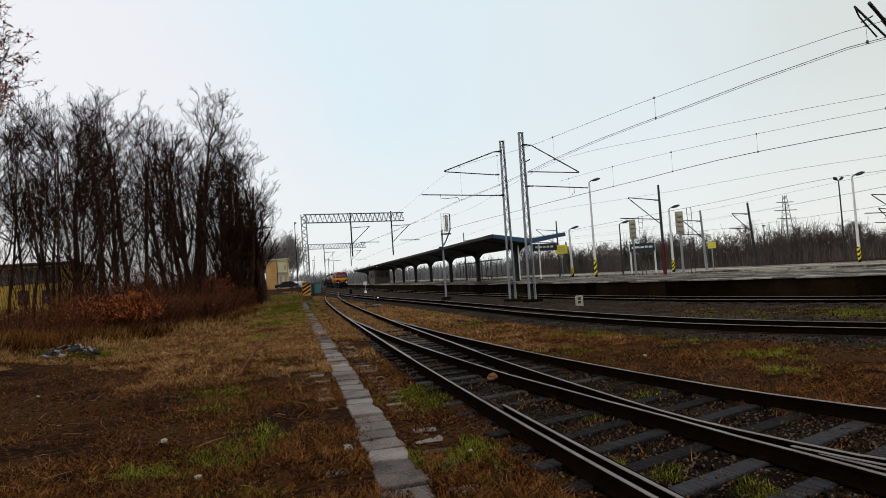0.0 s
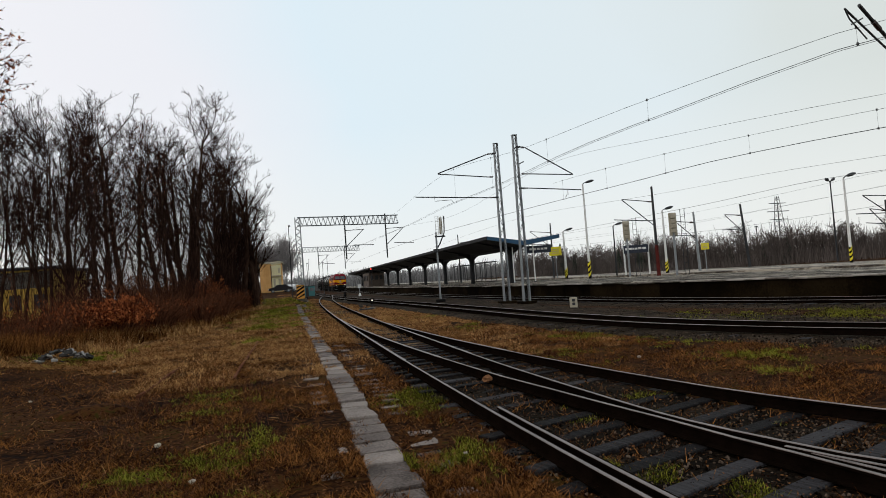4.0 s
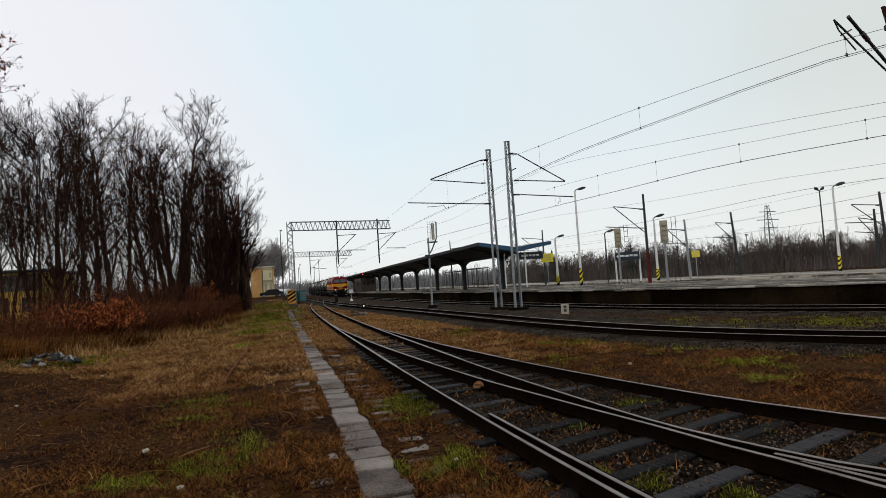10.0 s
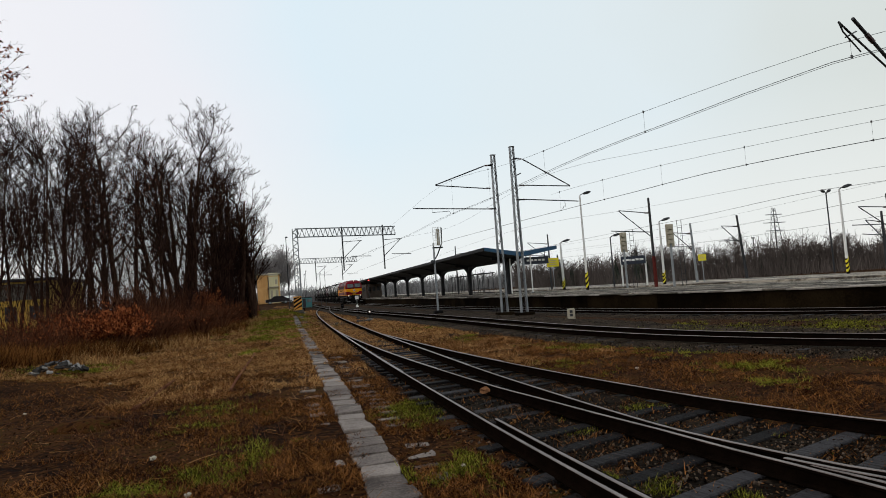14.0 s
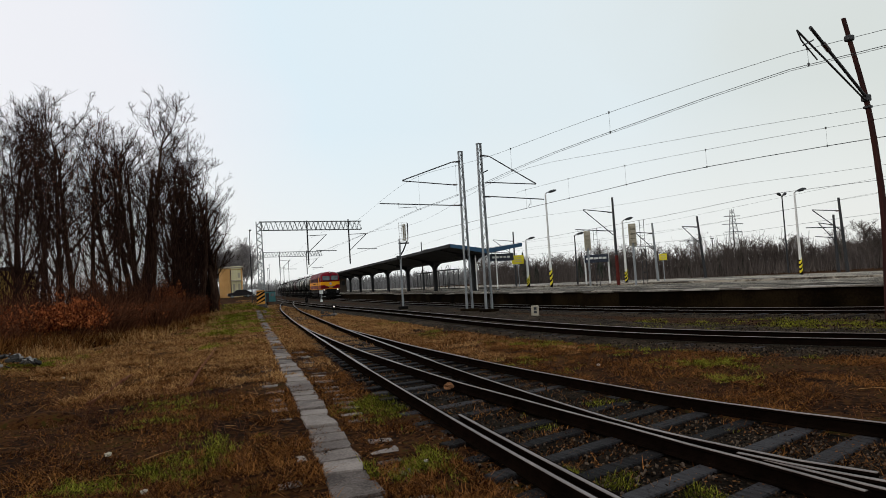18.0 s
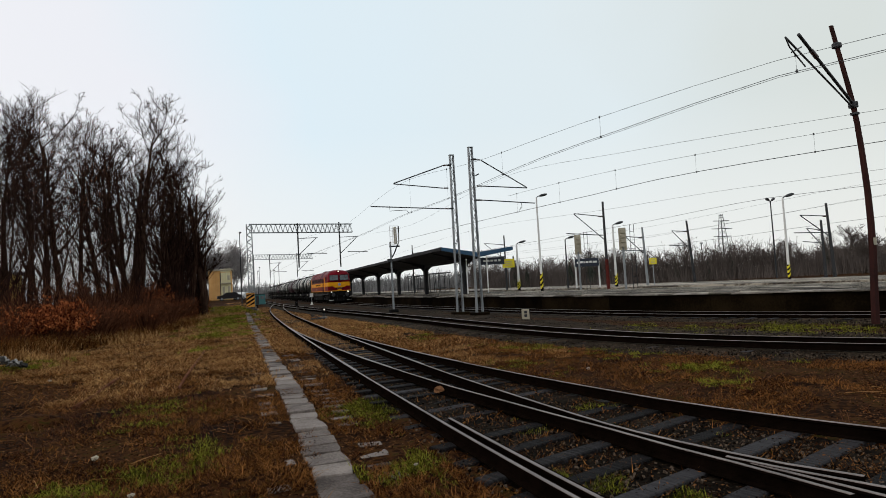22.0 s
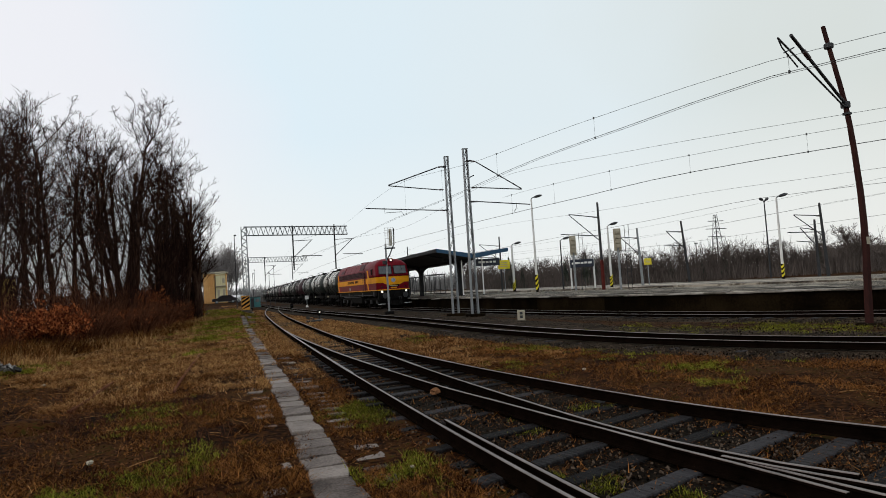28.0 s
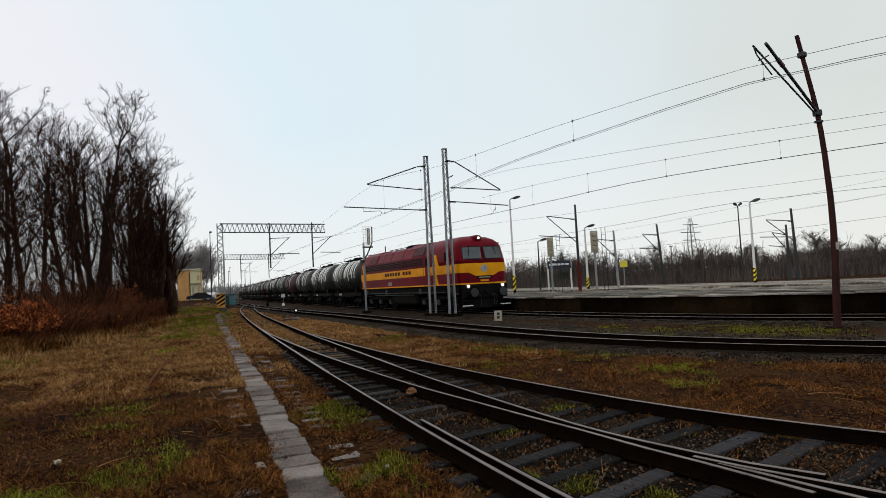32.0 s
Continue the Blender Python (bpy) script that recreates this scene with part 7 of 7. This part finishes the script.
    for k in range(70):
        a, u = rnd.uniform(0, 6.28), rnd.random() ** 0.6
        s = rnd.uniform(0.06, 0.24)
        m = Mesh().box((0, 0, 0), (s, s * rnd.uniform(0.25, 0.7), s * rnd.uniform(0.2, 0.5)), Euler((rnd.uniform(-0.6, 0.6), rnd.uniform(-0.6, 0.6), rnd.uniform(0, 3))).to_matrix(), ch=0.012)
        part("chunk", m, RUBBLE, g).location = (math.cos(a) * u * 0.85, math.sin(a) * u * 0.7, 0.03 + 0.4 * (1 - u))
    # lifted track's buried rails
    g = thing("buried_track", pose(0, 0, 0), "rusty rails of a lifted track half sunk in grass", "railway track", kind="structure")
    for x, y0, y1 in ((-2.9, 12.6, 16.9), (-1.35, 13.8, 23.0)):
        part("rail", Mesh().sweep([(-0.03, 0.0), (0.03, 0.0), (0.025, 0.05), (-0.025, 0.05)], [(x + 0.01 * math.sin(y), y, land(x, y) - 0.005 + 0.012 * math.sin(y * 1.7)) for y in np.linspace(y0, y1, 12)]), BRUSH, g, "rust-brown rail")
    # dark earth heap
    m = Mesh()
    n = 18
    rings = []
    for r, z in ((0.9, -0.1), (0.65, 0.04), (0.4, 0.10), (0.15, 0.12)):
        rings.append([Vector((r * 0.75 * math.cos(2 * math.pi * k / n) * (1 + 0.2 * math.sin(3 * k)), r * 0.6 * math.sin(2 * math.pi * k / n) * (1 + 0.15 * math.cos(5 * k)), z)) for k in range(n)])
    m.rings(rings, False, True)
    ob = tagged(new("earth_mound", m.data("earth_mound", GROUND, True)), "low dark mound of bare earth", "mound")
    ob.matrix_basis = pose(-3.3, 11.5, land(-3.3, 11.5))


build_small()


# ---- buildings, cars and far things ----
def house(x, y, w, d, h, yaw, wall, side, label, floors, cols, roof=STEEL_DARK, name="house"):
    g = thing(name, pose(x, y, land(x, y) - 0.1, 0, 0, yaw), label, "house")
    part("wall", Mesh().box((0, 0, h / 2), (w, d, h)), wall, g)
    part("gable_wall", Mesh().box((-w / 2 - 0.02, 0, h / 2), (0.04, d - 0.02, h - 0.02)), side, g)
    part("roof", Mesh().box((0, 0, h + 0.12), (w + 0.5, d + 0.5, 0.24), ch=0.05), roof, g)
    part("cornice", Mesh().box((0, 0, h * 0.52), (w + 0.12, d + 0.12, 0.14), ch=0.02), wall, g)
    for f in range(floors):
        for c in range(cols):
            wx = -w / 2 + w * (c + 0.5) / cols
            zz = h * (f + 0.55) / floors
            win = part("window", Mesh().box((wx, -d / 2 - 0.01, zz), (w / cols * 0.28, 0.06, h / floors * 0.36), ch=0.008), GLASS, g)
            part("frame", Mesh().box((wx, -d / 2 - 0.005, zz), (w / cols * 0.34, 0.05, h / floors * 0.42), ch=0.008), WHITE, win)
            part("sill", Mesh().box((wx, -d / 2 - 0.06, zz - h / floors * 0.27), (w / cols * 0.5, 0.14, 0.06)), CONC, win)
    return g


yellow_house = house(-3.7, 114, 3.5, 8, 4.8, 0, OCHRE, OCHRE, "ochre yellow rendered house with a pale annexe front", 0, 0, CREAM)
part("annexe_front", Mesh().box((0.85, -4.06, 2.3), (1.5, 0.12, 4.4), ch=0.01), PALE_YELLOW, yellow_house, "pale yellow annexe front")
part("downpipe", Mesh().tube((0.02, -4.1, 0.1), (0.02, -4.1, 4.5), 0.06), STEEL_DARK, yellow_house)
part("ledge", Mesh().box((0.85, -4.3, 2.75), (1.7, 0.5, 0.16), ch=0.02), CREAM, yellow_house, "pale projecting ledge")
for px in (-1.6, -0.95, -0.3, 0.95):
    part("pilaster", Mesh().box((px, -4.08, 2.3), (0.16, 0.14, 4.5), ch=0.02), OCHRE if px < 0 else PALE_YELLOW, yellow_house, "upright strip on the wall")
for px, pz, ph in ((-0.62, 1.9, 1.4), (-1.28, 1.9, 1.4), (0.5, 1.4, 1.6), (1.3, 1.2, 2.0), (1.3, 3.6, 0.8)):
    part("panel", Mesh().box((px, -4.125 if px > 0 else -4.02, pz), (0.34, 0.05, ph), ch=0.008), CREAM if px > 0 else OCHRE, yellow_house, "recessed wall panel")
part("parapet", Mesh().box((0.85, -4.05, 4.85), (1.6, 0.3, 0.5), ch=0.03), PALE_YELLOW, yellow_house, "stepped parapet")
hidden_house = house(-24.0, 60, 11, 8, 4.0, 0, YELLOW_WALL, YELLOW_WALL, "yellow house partly hidden behind the trees", 0, 0)
part("upper_wall", Mesh().box((0, -4.02, 3.2), (10.9, 0.1, 1.3), ch=0.01), CONC, hidden_house, "pale grey upper wall")
for wx in (-4.2, -1.9, 0.4, 2.7, 4.4):
    pane = part("window", Mesh().box((wx, -4.03, 1.55), (0.8, 0.06, 1.1), ch=0.008), STEEL_DARK, hidden_house, "dark window")
    part("sill", Mesh().box((wx, -4.08, 0.96), (1.0, 0.14, 0.06)), CONC, pane)


def car(x, y, yaw, paint, label):
    g = thing("car", pose(x, y, land(x, y), 0, 0, yaw), label, "car", "parked cars")
    prof = [(-2.1, 0.35), (-2.1, 0.85), (-1.2, 0.98), (-0.55, 1.42), (0.9, 1.42), (1.6, 1.0), (2.1, 0.9), (2.1, 0.35)]
    b = Mesh()
    b.rings([[Vector((a, -0.85, c)) for a, c in prof], [Vector((a, -0.7 if c > 1.1 else -0.85, c)) for a, c in prof], [Vector((a, 0.7 if c > 1.1 else 0.85, c)) for a, c in prof], [Vector((a, 0.85, c)) for a, c in prof]])
    part("body", b, paint, g)
    g.scale = (0.88, 0.88, 0.88)
    for s in (-1, 1):
        part("side_window", Mesh().box((0.1, s * 0.80, 1.18), (1.7, 0.04, 0.3), ch=0.01), GLASS, g)
        for px in (-1.35, 1.35):
            w = part("wheel", Mesh().tube((px, s * 0.68, 0.31), (px, s * 0.88, 0.31), 0.31, seg=16), TYRE, g)
            part("rim", Mesh().tube((px, s * 0.87, 0.31), (px, s * 0.89, 0.31), 0.19, seg=12), STEEL, w)
        part("headlight", Mesh().box((-2.1, s * 0.6, 0.72), (0.05, 0.3, 0.14), ch=0.01), WHITE, g)


car(-2.2, 104, 4, CAR_DARK, "dark parked car in front of the yellow house")
car(-0.2, 108, 60, CAR_WHITE, "white parked car beside the dark one")


def build_far():
    g = thing("teal_cabin", pose(2.5, 112, 0.0), "teal metal container cabin beside the tracks", "cabin")
    part("body", Mesh().box((0, 1.5, 1.0), (1.7, 3.0, 1.7), ch=0.05), TEAL, g)
    part("roof", Mesh().box((0, 1.5, 1.9), (1.8, 3.2, 0.12), ch=0.02), STEEL_DARK, g)
    part("window", Mesh().box((0.35, -0.02, 1.3), (0.6, 0.06, 0.5), ch=0.01), GLASS, g)
    part("door", Mesh().box((-0.45, -0.02, 0.95), (0.5, 0.06, 1.5), ch=0.01), STEEL_DARK, g)
    # lattice pylon on the skyline
    g = thing("power_pylon", pose(205, 232, 0), "tall lattice power pylon on the skyline", "pylon")
    m = Mesh()
    H = 26
    for sx in (-1, 1):
        for sy in (-1, 1):
            m.tube((sx * 2.4, sy * 2.4, 0), (sx * 0.5, sy * 0.5, H), 0.14, 0.09, seg=4)
    for k in range(11):
        z0, z1 = H * k / 11, H * (k + 1) / 11
        w0, w1 = 2.4 - 1.9 * z0 / H, 2.4 - 1.9 * z1 / H
        for s in (-1, 1):
            m.tube((-w0, s * w0, z0), (w1, s * w1, z1), 0.08, seg=4)
            m.tube((w0, s * w0, z0), (-w1, s * w1, z1), 0.08, seg=4)
    part("tower", m, STEEL_DARK, g)
    for z, r in ((16, 4.6), (19.5, 5.6), (23, 4.2)):
        part("cross_arm", Mesh().tube((-r, 0, z), (r, 0, z), 0.16, seg=4), STEEL_DARK, g)
    # second distant tower
    g = thing("floodlight_tower", pose(190, 228, 0), "thin far floodlight tower on the skyline", "tower")
    part("mast", Mesh().tube((0, 0, 0), (0, 0, 13), 0.3, 0.15, seg=6), STEEL_DARK, g)
    part("lamp_frame", Mesh().box((0, 0, 13.2), (1.6, 0.4, 0.5), ch=0.05), STEEL_DARK, g)
    # far low buildings behind the belt
    for x, y, w, h in ((150, 92, 30, 4.0), (136, 110, 16, 4.6)):
        b = thing("warehouse", pose(x, y, 0, 0, 0, -35), "long pale low warehouse beyond the trees", "building", "far warehouses")
        part("wall", Mesh().box((0, 0, h / 2), (w, 12, h), ch=0.05), CONC, b)
        part("roof", Mesh().box((0, 0, h + 0.2), (w + 0.6, 12.6, 0.4), ch=0.05), WHITE, b)
    # lamp beside the gantry and far line-side poles
    for x, y, h in ((-0.3, 78, 8.6), (3.4, 150, 8.0), (6.2, 160, 7.6), (5.2, 118, 6.0), (7.2, 140, 8.2), (2.6, 128, 6.4)):
        g = thing("far_pole", pose(x, y, land(x, y)), "thin far line-side pole above the tracks", "pole", "far line-side poles")
        part("pole", Mesh().tube((0, 0, 0), (0, 0, h), 0.06, 0.04, seg=6), STEEL_DARK, g)
        part("head", Mesh().box((0.08, 0, h), (0.28, 0.2, 0.16), ch=0.03), STEEL_DARK, g)
    # signal lamp on the canopy edge
    g = thing("platform_signal", pose(14.0, 118.0, PLAT_Z), "platform-end signal with one lit red lamp", "signal")
    part("post", Mesh().tube((0, 0, 0), (0, 0, 3.0), 0.06), STEEL_DARK, g)
    part("head", Mesh().box((0, 0, 3.2), (0.4, 0.2, 1.0), ch=0.04), BLACK, g)
    part("lens", Mesh().tube((0, -0.10, 3.4), (0, -0.14, 3.4), 0.10, seg=12), SIGNAL_RED, g, "lit red lens")
    # bench shelters across the far platform under the canopy
    for x, y in ((25.5, 84), (26.5, 98)):
        g = thing("glass_shelter", pose(x, y, PLAT_Z), "small grey glazed shelter on the far platform", "shelter", "platform shelters")
        part("roof", Mesh().box((0, 0, 2.5), (1.8, 7, 0.12), ch=0.02), STEEL_DARK, g)
        for yy in (-3.2, -1.1, 1.1, 3.2):
            for xx in (-0.75, 0.75):
                part("post", Mesh().tube((xx, yy, 0), (xx, yy, 2.45), 0.05, seg=6), STEEL_DARK, g)
        part("bench", Mesh().box((0.3, 0, 0.5), (0.5, 5, 0.1), ch=0.02), STEEL_DARK, g)
    for x, y, h in ((19.5, 49.6, 3.1), (18.0, 50.5, 3.0)):
        g = thing("thin_post", pose(x, y, PLAT_Z), "thin white post at the canopy end", "post", "thin posts at the canopy end")
        part("pole", Mesh().tube((0, 0, 0), (0, 0, h), 0.055, seg=8), WHITE, g)
        part("foot", Mesh().box((0, 0, 0.03), (0.2, 0.2, 0.06), ch=0.01), STEEL_DARK, g)


build_far()


# ---- what moves ----
def motions():
    times = [i * 1.0 for i in range(33)]
    walk(loco, [(t, vehicle_pose(t, LOCO_HALF * 1.13, LOCO_HALF * 1.13)) for t in times])
    c = 2.26 * LOCO_HALF + 0.5
    for w in WAGONS:
        walk(w, [(t, vehicle_pose(t, c + WAGON_HALF * 1.04 + 0.49, WAGON_HALF * 1.04)) for t in times])
        c += 2 * (WAGON_HALF * 1.04 + 0.49)
    spin = [i * 0.125 for i in range(257)]
    for sets in (loco_sets, sets_a):
        for ob, y, r in sets:
            walk(ob, [(t, pose(0, y, r, math.degrees((front_at(0) - front_at(t)) / r) % 360, 0, 0)) for t in spin])


motions()
